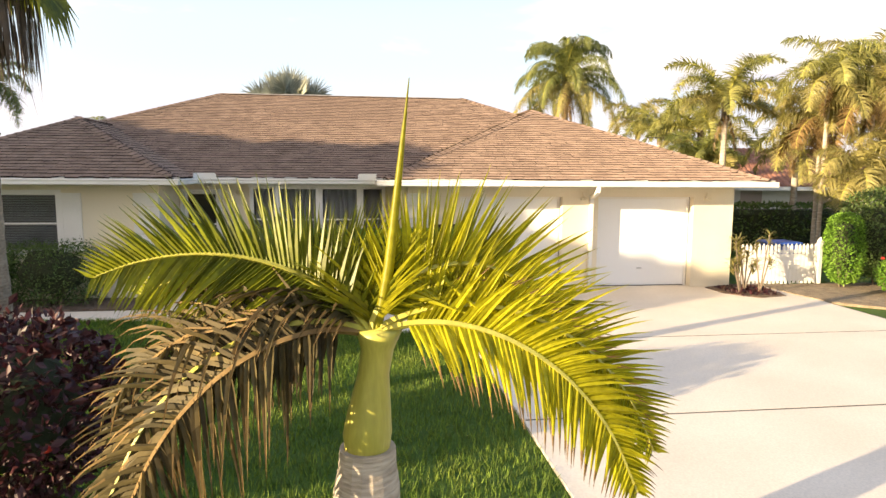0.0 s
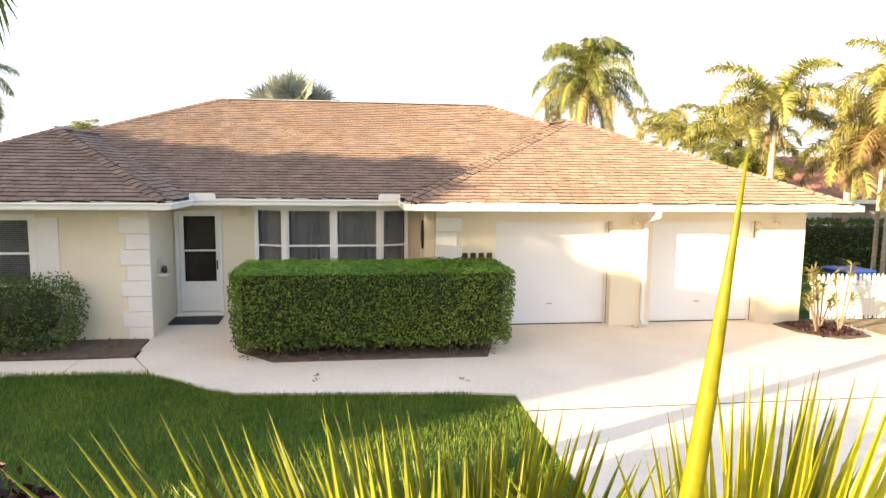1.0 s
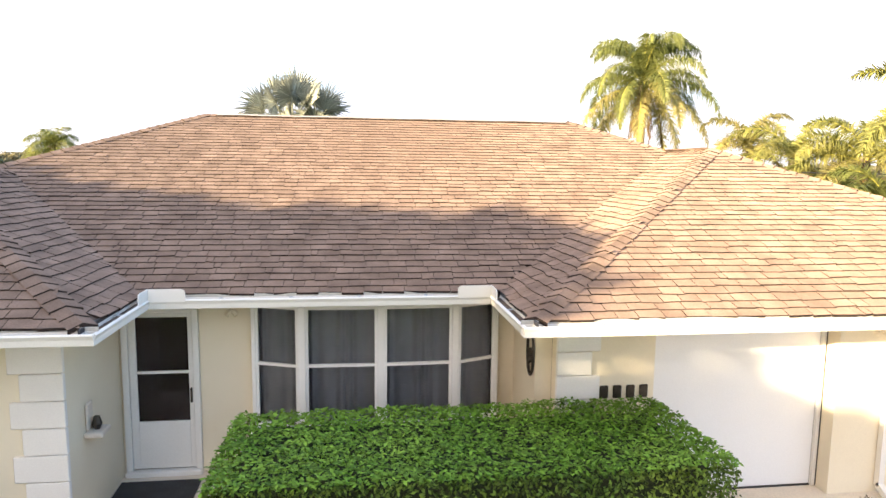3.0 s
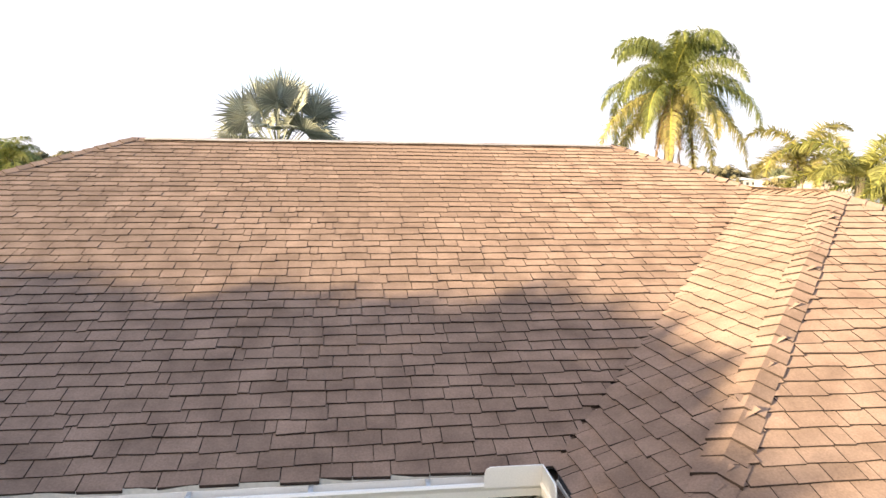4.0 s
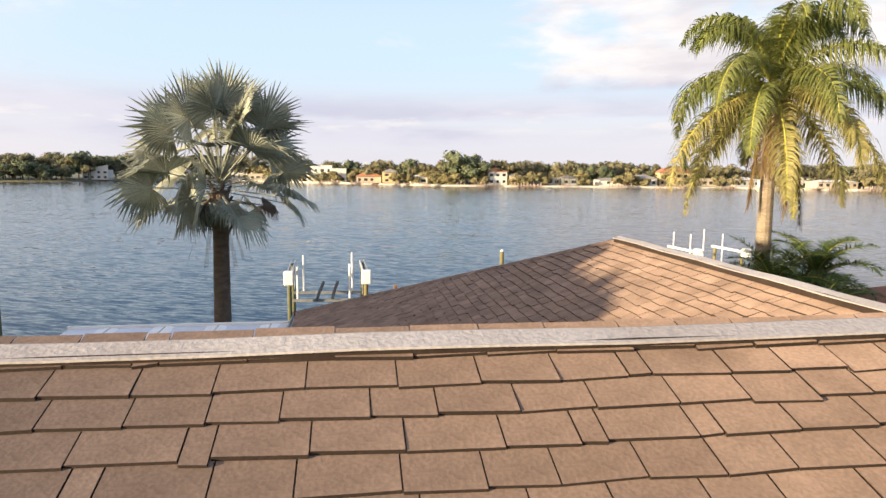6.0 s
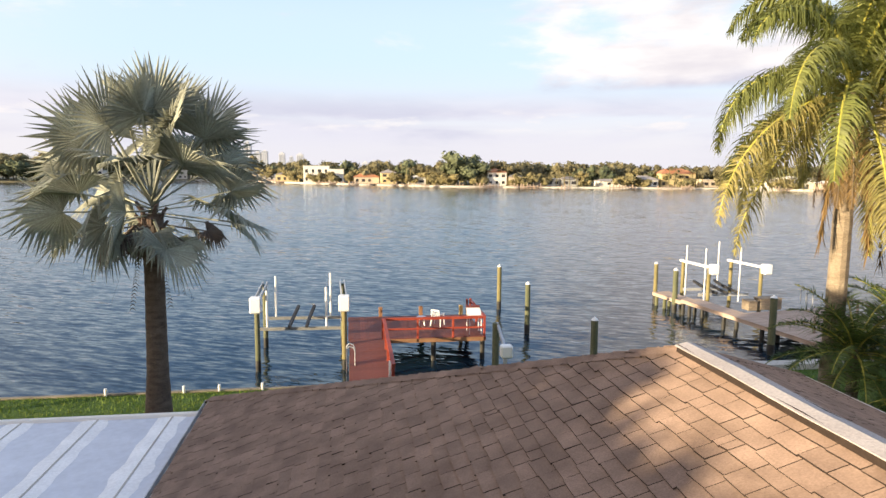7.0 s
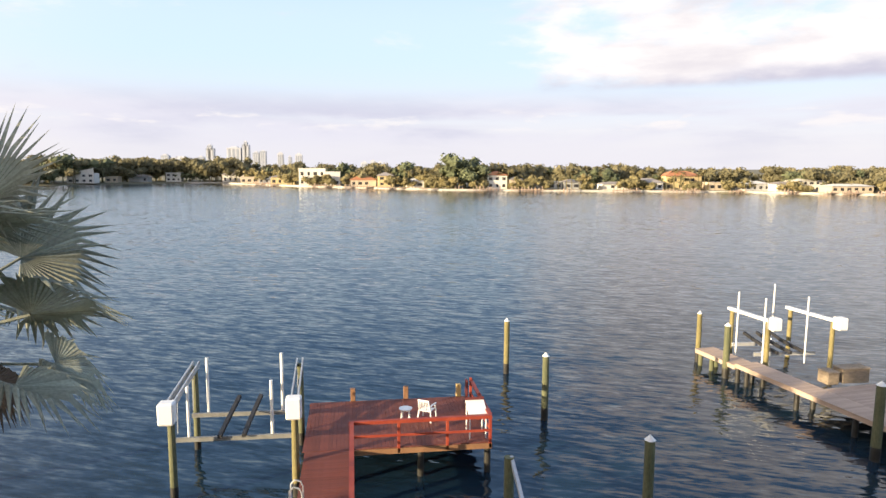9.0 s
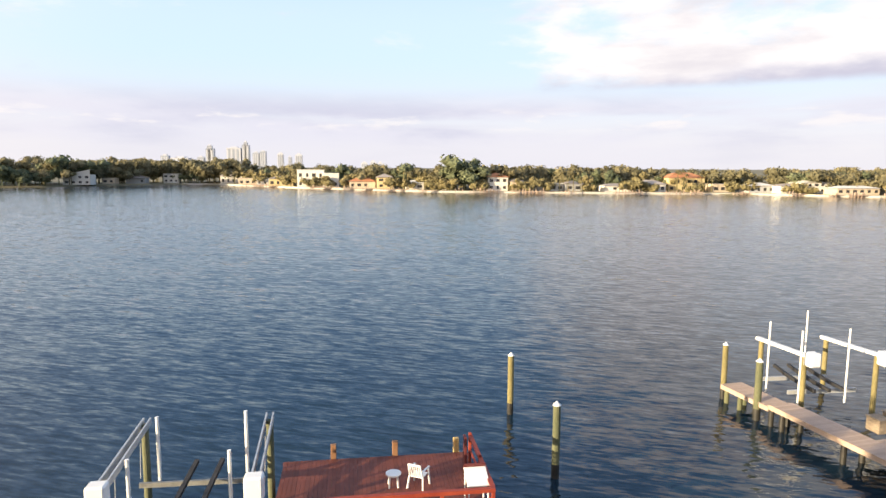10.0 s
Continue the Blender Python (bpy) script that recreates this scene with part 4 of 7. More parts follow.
def shrub(name, at, size, leaf_n, leaf_size, leaf_mat, label, category="shrub", seed=1, stems=5, power=2.4, group=""):
    """A loose bush: bare stems, a dark core and single leaves."""
    rnd = random.Random(seed)
    t_ = thing(name, at, label, category, group)
    hx, hy, hz = size[0] / 2, size[1] / 2, size[2] / 2
    for k in range(stems):
        a = rnd.uniform(0, 6.28)
        part("stem", rod(B(), (0.12 * hx * math.cos(a), 0.12 * hy * math.sin(a), -0.03), (hx * 0.6 * math.cos(a), hy * 0.6 * math.sin(a), size[2] * 0.7), 0.025, 0.01, 6), BARK, t_)
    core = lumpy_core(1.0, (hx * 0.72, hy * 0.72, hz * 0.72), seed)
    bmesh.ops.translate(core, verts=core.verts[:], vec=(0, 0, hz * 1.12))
    part("dark_core", core, HEDGEDARK, t_, kind="stuff")
    base = rounded_box_sampler(0, 0, hz * 1.1, hx, hy, hz * 0.92, rnd, power, 0.25 * hx)

    def sample():
        p, nrm = base()
        return p + nrm * (0.10 * hx * noise.noise(p * 3.1 + Vector((seed, 0, 0))) + 0.04 * rnd.gauss(0, hx)), nrm
    part("foliage", leaf_cloud(leaf_n, sample, leaf_size, rnd), leaf_mat, t_, kind="stuff")
    return t_


def strip(vs, fs, p, d, down, side, length, width, hang, seg=3, fold=0.0):
    """One narrow leaflet from p, bending down as it goes; fold: how deep it is creased along its midrib."""
    i = len(vs)
    q = Vector(p)
    d = Vector(d)
    n = 3 if fold else 2
    for k in range(seg):
        wk = width * (0.75, 1.0, 0.6, 0.3)[k] * 0.5
        if fold:
            crease = side.cross(d).normalized() * wk * fold
            vs += [tuple(q - side * wk + crease), tuple(q - crease), tuple(q + side * wk + crease)]
        else:
            vs += [tuple(q - side * wk), tuple(q + side * wk)]
        q = q + d * (length / seg)
        d = (d + down * hang / seg).normalized()
    vs.append(tuple(q))
    for k in range(seg):
        a = i + n * k
        for j in range(n - 1):
            fs.append((a + j, a + j + 1, a + j + 1 + n, a + j + n) if k < seg - 1 else (a + j, a + j + 1, i + n * seg))


def feather(length, pairs, leaf, lift, droop, rnd, width=0.035, vee=0.35, hang=0.5, sweep=0.5, start=0.12, ragged=0.15, curl=0.0, bend=1.35, roll=0.0, plume=0.0, seg=3, floor=-110, fold=0.0):
    """A feather frond from the origin along +x; plume sets its leaflets at many angles round the rib. Returns the midrib and the leaflets as meshes."""
    DOWN = Vector((0, 0, -1))
    n = 24
    pts, tans = [Vector()], []
    for k in range(n):
        a = radians(max(lift - droop * (k / n) ** bend, floor))
        d = Vector((math.cos(a), math.sin(radians(curl)) * k / n, math.sin(a))).normalized()
        tans.append(d)
        pts.append(pts[-1] + d * (length / n))
    tans.append(tans[-1])
    rib_v, rib_f = [], []
    for k, (p, d) in enumerate(zip(pts, tans)):
        side = d.cross((0, 0, 1))
        side = side.normalized() if side.length > 1e-3 else Vector((0, 1, 0))
        top = side.cross(d)
        r = 0.006 + 0.018 * (length / 2.0) * (1 - k / n) ** 1.2
        rib_v += [tuple(p + side * r * 1.3), tuple(p + top * r), tuple(p - side * r * 1.3), tuple(p - top * r)]
        if k:
            a = 4 * (k - 1)
            rib_f += [(a + j, a + (j + 1) % 4, a + 4 + (j + 1) % 4, a + 4 + j) for j in range(4)]
    vs, fs = [], []
    for j in range(pairs):
        t_ = start + (1 - start) * (j + 0.5) / pairs
        k = min(int(t_ * n), n - 1)
        f = t_ * n - k
        p, d = pts[k].lerp(pts[k + 1], f), tans[k]
        across = d.cross((0, 0, 1))
        across = across.normalized() if across.length > 1e-3 else Vector((0, 1, 0))
        top = across.cross(d)
        cr, sr = math.cos(radians(roll)), math.sin(radians(roll))
        across, top = across * cr + top * sr, top * cr - across * sr
        prof = math.sin(math.pi * min(1.0, 0.12 + 0.88 * (t_ - start) / (1 - start)) ** 0.8) ** 0.55
        for s_ in (-1, 1):
            ll = leaf * max(prof, 0.25) * rnd.uniform(1 - ragged, 1 + ragged)
            out_dir = (across * s_ + d * (sweep + 0.5 * t_ + rnd.uniform(-0.08, 0.08)) + top * (vee + rnd.uniform(-0.12, 0.12) + plume * rnd.uniform(-1, 1))).normalized()
            strip(vs, fs, p, out_dir, DOWN, (d + top * 0.25 * s_).normalized(), ll, width * rnd.uniform(0.8, 1.15), hang * rnd.uniform(0.7, 1.3), seg, fold)
    return (rib_v, rib_f), (vs, fs)


def fan(radius, petiole, lift, rnd, segments=30, spread=250, cup=0.25, droop=0.35, roll=0.0):
    """A stiff fan leaf on a stalk along +x. Returns stalk and blade."""
    a = radians(lift)
    d = Vector((math.cos(a), 0, math.sin(a)))
    hub = d * petiole + Vector((0, 0, -0.06 * petiole))
    stalk = B()
    bar(stalk, (0, 0, 0), hub, 0.07, 0.035)
    a2 = radians(lift - 8 - rnd.uniform(0, 30))
    fwd = Vector((math.cos(a2), 0, math.sin(a2)))
    side = Matrix.Rotation(radians(rnd.uniform(-roll, roll)), 3, fwd) @ Vector((0, 1, 0))
    top = fwd.cross(side) * -1
    if top.z < 0:
        top = -top
    vs, fs = [], []
    for k in range(segments):
        b = radians(-spread / 2 + spread * (k + 0.5) / segments)
        dirn = (fwd * math.cos(b) + side * math.sin(b) + top * (cup * abs(math.sin(b)) + cup * 0.3)).normalized()
        nxt = radians(spread / segments / 2)
        across = (side * math.cos(b) - fwd * math.sin(b)).normalized()
        rr = radius * rnd.uniform(0.88, 1.06) * (0.8 + 0.2 * math.cos(b / 2))
        w1 = rr * 0.56 * math.tan(nxt) * 1.06
        down = Vector((0, 0, -1))
        mid = hub + dirn * rr * 0.56
        tip = mid + (dirn + down * droop * rnd.uniform(0.3, 1.8) + across * rnd.uniform(-0.12, 0.12)).normalized() * rr * 0.44
        ridge = top * w1 * 0.5
        i = len(vs)
        vs += [tuple(hub), tuple(mid - across * w1 - ridge * 0.5), tuple(mid + ridge), tuple(mid + across * w1 - ridge * 0.5), tuple(tip)]
        fs += [(i, i + 1, i + 2), (i, i + 2, i + 3), (i + 1, i + 4, i + 2), (i + 2, i + 4, i + 3)]
    return stalk, (vs, fs)


def trunk_mesh(points, radii, n=14, ring=0.0, wobble=0.0, seed=0):
    """A round tapered trunk through points, with leaf-scar rings."""
    rnd = random.Random(seed)
    vs, fs = [], []
    steps = []
    for (p, q), (r, s_) in zip(zip(points, points[1:]), zip(radii, radii[1:])):
        p, q = Vector(p), Vector(q)
        m = max(2, int((q - p).length / 0.09))
        steps += [(p.lerp(q, k / m), r + (s_ - r) * k / m) for k in range(m)]
    steps.append((Vector(points[-1]), radii[-1]))
    for k, (p, r) in enumerate(steps):
        r *= 1 + ring * (k % 2) + rnd.uniform(-wobble, wobble)
        for j in range(n):
            a = 2 * math.pi * j / n
            rr = r * (1 + wobble * 0.5 * math.sin(3 * a + k))
            vs.append((p.x + rr * math.cos(a), p.y + rr * math.sin(a), p.z))
        if k:
            o = n * (k - 1)
            fs += [(o + j, o + (j + 1) % n, o + n + (j + 1) % n, o + n + j) for j in range(n)]
    fs.append(tuple(range(len(vs) - n, len(vs))))
    return vs, fs


def add_frond(palm, height, az, meshes, rib_mat, leaf_mat, name="frond", offset=(0, 0), tip=None, seg=3, dried=1):
    rib, leaves = meshes
    r = part(name, rib, rib_mat, palm)
    r.matrix_basis = pose(offset[0], offset[1], height, 0, 0, az)
    lf = part("foliage", leaves, leaf_mat, r)
    lf["kind"] = "stuff"
    if tip is not None:                        # the ends of the leaflets have dried
        lf.data.materials.append(tip)
        for k, p in enumerate(lf.data.polygons):
            p.material_index = 1 if k % seg >= seg - dried else 0
    return r


def feather_palm(name, at, height, radius, count, length, leaf, label, seed, leaf_mat, rib_mat, trunk_mat, pairs=46, low=-15, high=80, droop=(80, 110), hang=0.9,
                 width=0.04, lean=(0, 0), ring=0.03, dry=0, old=None, group="", vee=0.15, plume=0.55, seg=4, bend=1.35, tuft=0.0):
    """tuft: the share of young fronds that stand in a narrow upright tuft, only their ends falling over."""
    rnd = random.Random(seed)
    palm = thing(name, at, label, "palm tree", group)
    top = (lean[0], lean[1], height)
    part("trunk", trunk_mesh([(0, 0, -0.3), (0, 0, 0.25), (lean[0] * 0.4, lean[1] * 0.4, height * 0.5), top], [radius * 1.5, radius * 1.15, radius, radius * 0.85], 12, ring, 0.015, seed), trunk_mat, palm, smooth=False)
    boot = B()
    for k in range(9):
        a = k * 2.4
        rod(boot, (top[0] + 0.6 * radius * math.cos(a), top[1] + 0.6 * radius * math.sin(a), height - 0.55), (top[0] + 1.2 * radius * math.cos(a), top[1] + 1.2 * radius * math.sin(a), height + 0.15), 0.05, 0.03, 6)
    part("boot_collar", boot, BARK, palm)
    for k in range(count):
        f = k / max(1, count - 1)
        young = f < tuft
        lift = (78 + 12 * (k % 2) if young else high + (low - high) * (f - tuft) / (1 - tuft)) + rnd.uniform(-7, 7)
        fall = rnd.uniform(*droop) * (0.85 + 0.3 * f if f < 0.5 else 1.0 - 1.2 * (f - 0.5))
        meshes = feather(length * rnd.uniform(0.86, 1.08) * (0.98 if young else 1.0), pairs, leaf, lift, 165 if young else fall, rnd, width, vee, hang, 0.25, bend=1.7 if young else bend, plume=plume, seg=seg)
        m = old if (old and f > 0.72) else leaf_mat
        add_frond(palm, height, k * 137.5 + rnd.uniform(-14, 14), meshes, rib_mat, m, offset=(lean[0], lean[1]))
    for k in range(dry):
        meshes = feather(length * 0.55, 44, leaf * 0.5, -66, 24, rnd, width * 0.7, -0.2, 1.4, plume=0.6)
        add_frond(palm, height - 0.15, 200 + k * 150 + rnd.uniform(-20, 20), meshes, BARK, DEADLEAF, "dry_frond", offset=(lean[0], lean[1]))
    return palm


# ---- front garden ----
rnd = random.Random(21)
# lawn blades
vs, fs = [], []
lawn = ((-8.13, -2.6), (-7.6, -3.0), (-7.15, -3.4), (-6.7, -3.63), (-6.2, -3.7), (-3.6, -3.92), (-3.1, -4.15), (-2.86, -4.6))


def lawn_edge(x):
    """The far edge of the front lawn at x."""
    if x < lawn[0][0]:
        return -2.5 - 0.03 * (x + 8.13)
    for (x0, y0), (x1, y1) in zip(lawn, lawn[1:]):
        if x <= x1:
            return y0 + (y1 - y0) * (x - x0) / (x1 - x0)
    return -20.0


for _ in range(64000):
    x = rnd.uniform(-12.0, -2.84)
    far_y = lawn_edge(x)
    y = far_y - (far_y + 11.0) * rnd.random() ** 1.3 if far_y > -11 else -12
    if y < -11 or y > far_y:
        continue
    h = rnd.uniform(0.035, 0.085) * (1 + 0.35 * noise.noise(Vector((x * 1.3, y * 1.3, 0))))
    a = rnd.uniform(0, 6.28)
    wx, wy, lx, ly = 0.006 * math.cos(a), 0.006 * math.sin(a), rnd.gauss(0, 0.025), rnd.gauss(0, 0.025)
    i = len(vs)
    vs += [(x - wx, y - wy, -0.02), (x + wx, y + wy, -0.02), (x + lx, y + ly, h)]
    fs.append((i, i + 1, i + 2))
part("lawn_grass", (vs, fs), BLADE, None, "thick green lawn grass before the house", "stuff", "grass")

# clipped hedge
hedge = thing("hedge", (-4.72, -1.35, 0), "dense green hedge clipped to a long box", "hedge")
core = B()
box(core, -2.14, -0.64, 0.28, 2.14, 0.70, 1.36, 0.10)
part("dark_core", core, HEDGEDARK, hedge, kind="stuff")
for k in range(11):
    part("stem", rod(B(), (-1.9 + 0.38 * k, RND.uniform(-0.25, 0.25), -0.02), (-1.9 + 0.38 * k + RND.uniform(-0.1, 0.1), RND.uniform(-0.3, 0.3), 0.5), 0.022, 0.015, 6), BARK, hedge)


def clipped_leaves(n, half, centre, radius, size, rnd_, top, rough=0.035):
    """Leaves over the top or the sides of a clipped box with softly rounded edges; most leaves lie face up."""
    hx, hy, hz = half
    faces_ = [(Vector((0, 0, 1)), 4 * hx * hy), (Vector((0, -1, 0)), 4 * hx * hz), (Vector((0, 1, 0)), 4 * hx * hz), (Vector((1, 0, 0)), 4 * hy * hz), (Vector((-1, 0, 0)), 4 * hy * hz)]
    vs_, fs_ = [], []
    picks = [0] * n if top else rnd_.choices(range(1, 5), [w for _, w in faces_[1:]], k=n)
    for k in picks:
        nrm = faces_[k][0]
        q = Vector((rnd_.uniform(-hx, hx), rnd_.uniform(-hy, hy), rnd_.uniform(-hz, hz)))
        for i in range(3):
            if nrm[i]:
                q[i] = nrm[i] * half[i]
        inner = Vector([max(-h + radius, min(h - radius, c)) for h, c in zip(half, q)])
        out_ = q - inner
        out_ = out_.normalized() if out_.length > 1e-5 else nrm
        q = inner + out_ * radius
        if nrm.z == 0:                          # the sides lean in a little towards the ground
            q -= nrm * 0.10 * max(0.0, -q.z / hz) ** 1.5
        q += out_ * (rough * noise.noise(q * 4.5) + 0.5 * rough * noise.noise(q * 11.0) - rnd_.random() ** 2 * (0.05 if nrm.z else 0.17))
        up_ = (Vector((0, 0, 1.1 if nrm.z else 0.35)) + out_ * 0.45 + Vector((rnd_.gauss(0, 0.45), rnd_.gauss(0, 0.45), rnd_.gauss(0, 0.35)))).normalized()
        d = up_.cross(Vector((rnd_.gauss(0, 1), rnd_.gauss(0, 1), rnd_.gauss(0, 1))) - out_ * 0.8).normalized()
        side = up_.cross(d)
        s1 = size * rnd_.uniform(0.65, 1.3)
        p = Vector(centre) + q
        i = len(vs_)
        fold = up_ * s1 * 0.12
        vs_ += [tuple(p), tuple(p + d * s1 * 0.85 + side * s1 * 0.5 + fold), tuple(p + d * s1 * 1.8), tuple(p + d * s1 * 0.85 - side * s1 * 0.5 + fold)]
        fs_.append((i, i + 1, i + 2, i + 3))
    return vs_, fs_


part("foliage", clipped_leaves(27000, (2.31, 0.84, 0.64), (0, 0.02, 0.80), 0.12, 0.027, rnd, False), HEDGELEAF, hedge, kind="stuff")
# the top's sky light is put into a brighter leaf colour than the sides
part("fresh_growth", clipped_leaves(16000, (2.33, 0.86, 0.65), (0, 0.02, 0.80), 0.10, 0.028, rnd, True), BRIGHTLEAF, hedge, "clipped top foliage with sky light in its bright green", kind="stuff")

for k, (x, wdt, hgt) in enumerate(((-10.55, 1.75, 1.18), (-12.2, 1.9, 1.15), (-13.8, 1.8, 1.1))):
    shrub("shrub", (x, -1.12, 0.02), (wdt, 0.95, hgt), 6500, 0.028, SHRUBLEAF, "dark green loose shrub under the window", seed=30 + k, power=7.0, group="shrubs along the wing")
shrub("croton_bush", (-7.35, -9.3, 0), (1.75, 1.6, 1.5), 5200, 0.05, CROTON, "dark red croton bush on the lawn", seed=40)
part("flower", lumpy_core(0.035, (1, 1, 0.7), 3), FLOWER, bpy.data.objects["croton_bush"]).matrix_basis = pose(0.62, -0.55, 0.75)

# feather palm in the front lawn
fp = thing("front_palm", (-4.52, -11.43, -0.02), "small palm with green crownshaft and yellow-green arching fronds", "palm tree")
part("trunk", trunk_mesh([(-0.06, 0, -0.1), (-0.05, 0, 0.2), (-0.03, 0, 0.9), (-0.02, 0, 1.38)], [0.26, 0.22, 0.19, 0.128], 18, 0.05, 0.025, 5), RINGTRUNK, fp, "grey ringed trunk")
part("crownshaft", trunk_mesh([(-0.02, 0, 1.37), (-0.02, 0, 1.45), (-0.01, 0, 1.56), (0.01, 0, 1.74), (0.03, 0, 1.86), (0.04, 0, 1.96)], [0.108, 0.118, 0.104, 0.076, 0.078, 0.112], 20, 0.0, 0.0, 6), SHAFT, fp, "smooth yellow-green crownshaft", smooth=True)
part("spear", trunk_mesh([(0.02, 0, 1.9), (0.085, 0, 2.25), (0.135, 0, 2.7), (0.18, 0, 3.12)], [0.022, 0.026, 0.016, 0.002], 8), FROND, fp, "upright unopened spear leaf", smooth=True)
R2 = random.Random(77)
# right: a high arching frond and a lower one; left: one level, others hanging and half dried; two short ones stand up behind
for az, length, leaf, lift, droop, vee, hang, curl, bend, roll, plume, dried in (
        (6, 1.50, 0.50, 82, 172, 0.15, 0.12, -4, 0.75, -72, 0.10, 0), (-8, 1.70, 0.42, 36, 112, 0.1, 0.3, 0, 0.85, -66, 0.14, 1), (-18, 1.55, 0.40, 24, 100, 0.1, 0.6, -8, 0.9, -50, 0.25, 2),
        (26, 1.00, 0.44, 66, 100, 0.3, 0.10, 0, 0.9, -60, 0.15, 0),
        (176, 1.38, 0.42, 58, 84, 0.15, 0.15, 4, 0.8, 76, 0.10, 0), (168, 1.22, 0.42, 46, 74, 0.2, 0.7, 0, 0.9, 60, 0.3, 0), (150, 0.95, 0.42, 56, 86, 0.3, 0.15, 0, 0.9, 60, 0.2, 0),
        (120, 0.62, 0.42, 64, 70, 0.8, 0.08, 0, 1.1, 25, 0.2, 0), (75, 0.45, 0.42, 72, 60, 0.9, 0.08, 0, 1.0, 0, 0.3, 0),
        (196, 1.62, 0.42, 30, 118, 0.0, 0.9, 0, 0.8, 55, 0.3, 2), (207, 1.50, 0.44, 20, 104, -0.1, 1.5, 0, 0.9, 30, 0.6, 3), (187, 1.3, 0.42, 34, 92, 0.0, 1.5, 0, 0.9, 40, 0.7, 3), (172, 0.85, 0.38, 46, 76, 0.2, 1.2, 0, 0.9, 10, 0.8, 3)):
    dry_ = dried == 3
    meshes = feather(length, 58, leaf, lift, droop, R2, 0.034 if dry_ else 0.036, vee, hang, 0.3 if dry_ else 0.42, 0.12, 0.35 if dry_ else 0.10, curl, bend, roll, plume, 4, -66, 0.5)
    # the left fronds have their shade in a darker leaf colour
    add_frond(fp, 1.93, az, meshes, DEADLEAF if dry_ else SHAFT, WITHERED if dry_ or az == 196 else GREENSHADEFROND if 80 < az < 215 else FROND, "dry_frond" if dry_ else "frond", tip=DEADLEAF if dried > 1 else None, seg=8, dried=3 if dry_ else 2)

# tall fan palm with a skirt of dry leaves, beside the lawn
tp = thing("skirted_palm", (-7.92, -8.1, -0.02), "fan palm with a hanging skirt of dry brown leaves", "palm tree")
part("trunk", trunk_mesh([(0, 0, -0.1), (0, 0, 2.0), (0, 0, 4.75)], [0.20, 0.12, 0.11], 12, 0.03, 0.02, 8), TRUNK, tp)
R3 = random.Random(5)
vs, fs = [], []
for k in range(1100):                         # the dead leaves hang close to the trunk in a ragged sleeve
    a, z = R3.uniform(0, 6.28), R3.uniform(3.85, 4.75)
    r = 0.12 + 0.42 * R3.random() ** 0.7
    p = Vector((r * math.cos(a), r * math.sin(a), z))
    strip(vs, fs, p, (0.06 * math.cos(a), 0.06 * math.sin(a), -1), Vector((0, 0, -1)), Vector((-math.sin(a), math.cos(a), 0)), R3.uniform(0.25, 0.55), 0.020, 0.5)
for k in range(26):                            # thin bare stalks hang lower still
    a = R3.uniform(0, 6.28)
    p = Vector((0.5 * math.cos(a), 0.5 * math.sin(a), R3.uniform(3.5, 4.0)))
    strip(vs, fs, p, (R3.gauss(0, 0.2), R3.gauss(0, 0.2), -1), Vector((R3.gauss(0, 0.5), R3.gauss(0, 0.5), -1)), Vector((-math.sin(a), math.cos(a), 0)), R3.uniform(0.3, 0.6), 0.010, 0.6, 4)
part("skirt", (vs, fs), GREYDEAD, tp, "dry brown hanging leaves", kind="stuff")
for k in range(10):
    stalk, blade = fan(0.64, 0.66, 44 - 10 * k, R3, 26, 220, 0.1, 1.6)
    s_ = part("frond", stalk, SHAFT, tp)
    s_.matrix_basis = pose(0, 0, 4.8, 0, 0, k * 137.5 - 20)
    part("blade", blade, GREENSHADEFROND, s_, kind="stuff")

# ---- beside the house: fence, bin, shrubs, palms, neighbour ----
fence = thing("picket_fence", (4.45, -0.19, 0), "low white wooden picket fence with pointed pickets", "fence")
for z in (0.22, 0.78):
    part("rail", box(B(), 0.0, 0.02, z, 2.02, 0.055, z + 0.07, 0.004), WHITE, fence)
first = None
for k in range(19):
    if first is None:
        pk = B()
        prism(pk, [(-0.032, -0.008), (0.032, -0.008), (0.032, 0.008), (-0.032, 0.008)], 0.04, 0.95)
        top = pk.verts.new((0, -0.008, 1.01)), pk.verts.new((0, 0.008, 1.01))
        hi = sorted([v for v in pk.verts if abs(v.co.z - 0.95) < 1e-5], key=lambda v: (v.co.y, v.co.x))
        pk.faces.new((hi[0], hi[1], top[0]))
        pk.faces.new((hi[3], hi[2], top[1]))
        pk.faces.new((hi[0], top[0], top[1], hi[2]))
        pk.faces.new((hi[1], hi[3], top[1], top[0]))
        first = part("picket", pk, WHITE, fence)
        first.matrix_basis = pose(0.06, 0, 0)
    else:
        again(first, pose(0.06 + k * 0.106, 0, RND.uniform(-0.01, 0.01), 0, RND.uniform(-0.8, 0.8)))
for k in range(18):
    part("lattice_slat", box(B(), 0.09 + k * 0.106, -0.004, 0.10, 0.14 + k * 0.106, 0.012, 0.76), WHITE, fence)
post = B()
box(post, 2.02, -0.05, 0, 2.12, 0.05, 1.08, 0.006)
rod(post, (2.07, 0, 1.08), (2.07, 0, 1.16), 0.06, 0.015, 8)
part("post", post, WHITE, fence)

bin_ = thing("recycling_bin", (6.25, 0.95, 0), "blue plastic recycling bin with a closed lid", "bin")
bm = B()
box(bm, -0.36, -0.34, 0.06, 0.36, 0.34, 0.86, 0.03)
for v in bm.verts:
    if v.co.z < 0.4:
        v.co.x *= 0.8
        v.co.y *= 0.8
part("body", bm, BINBLUE, bin_)
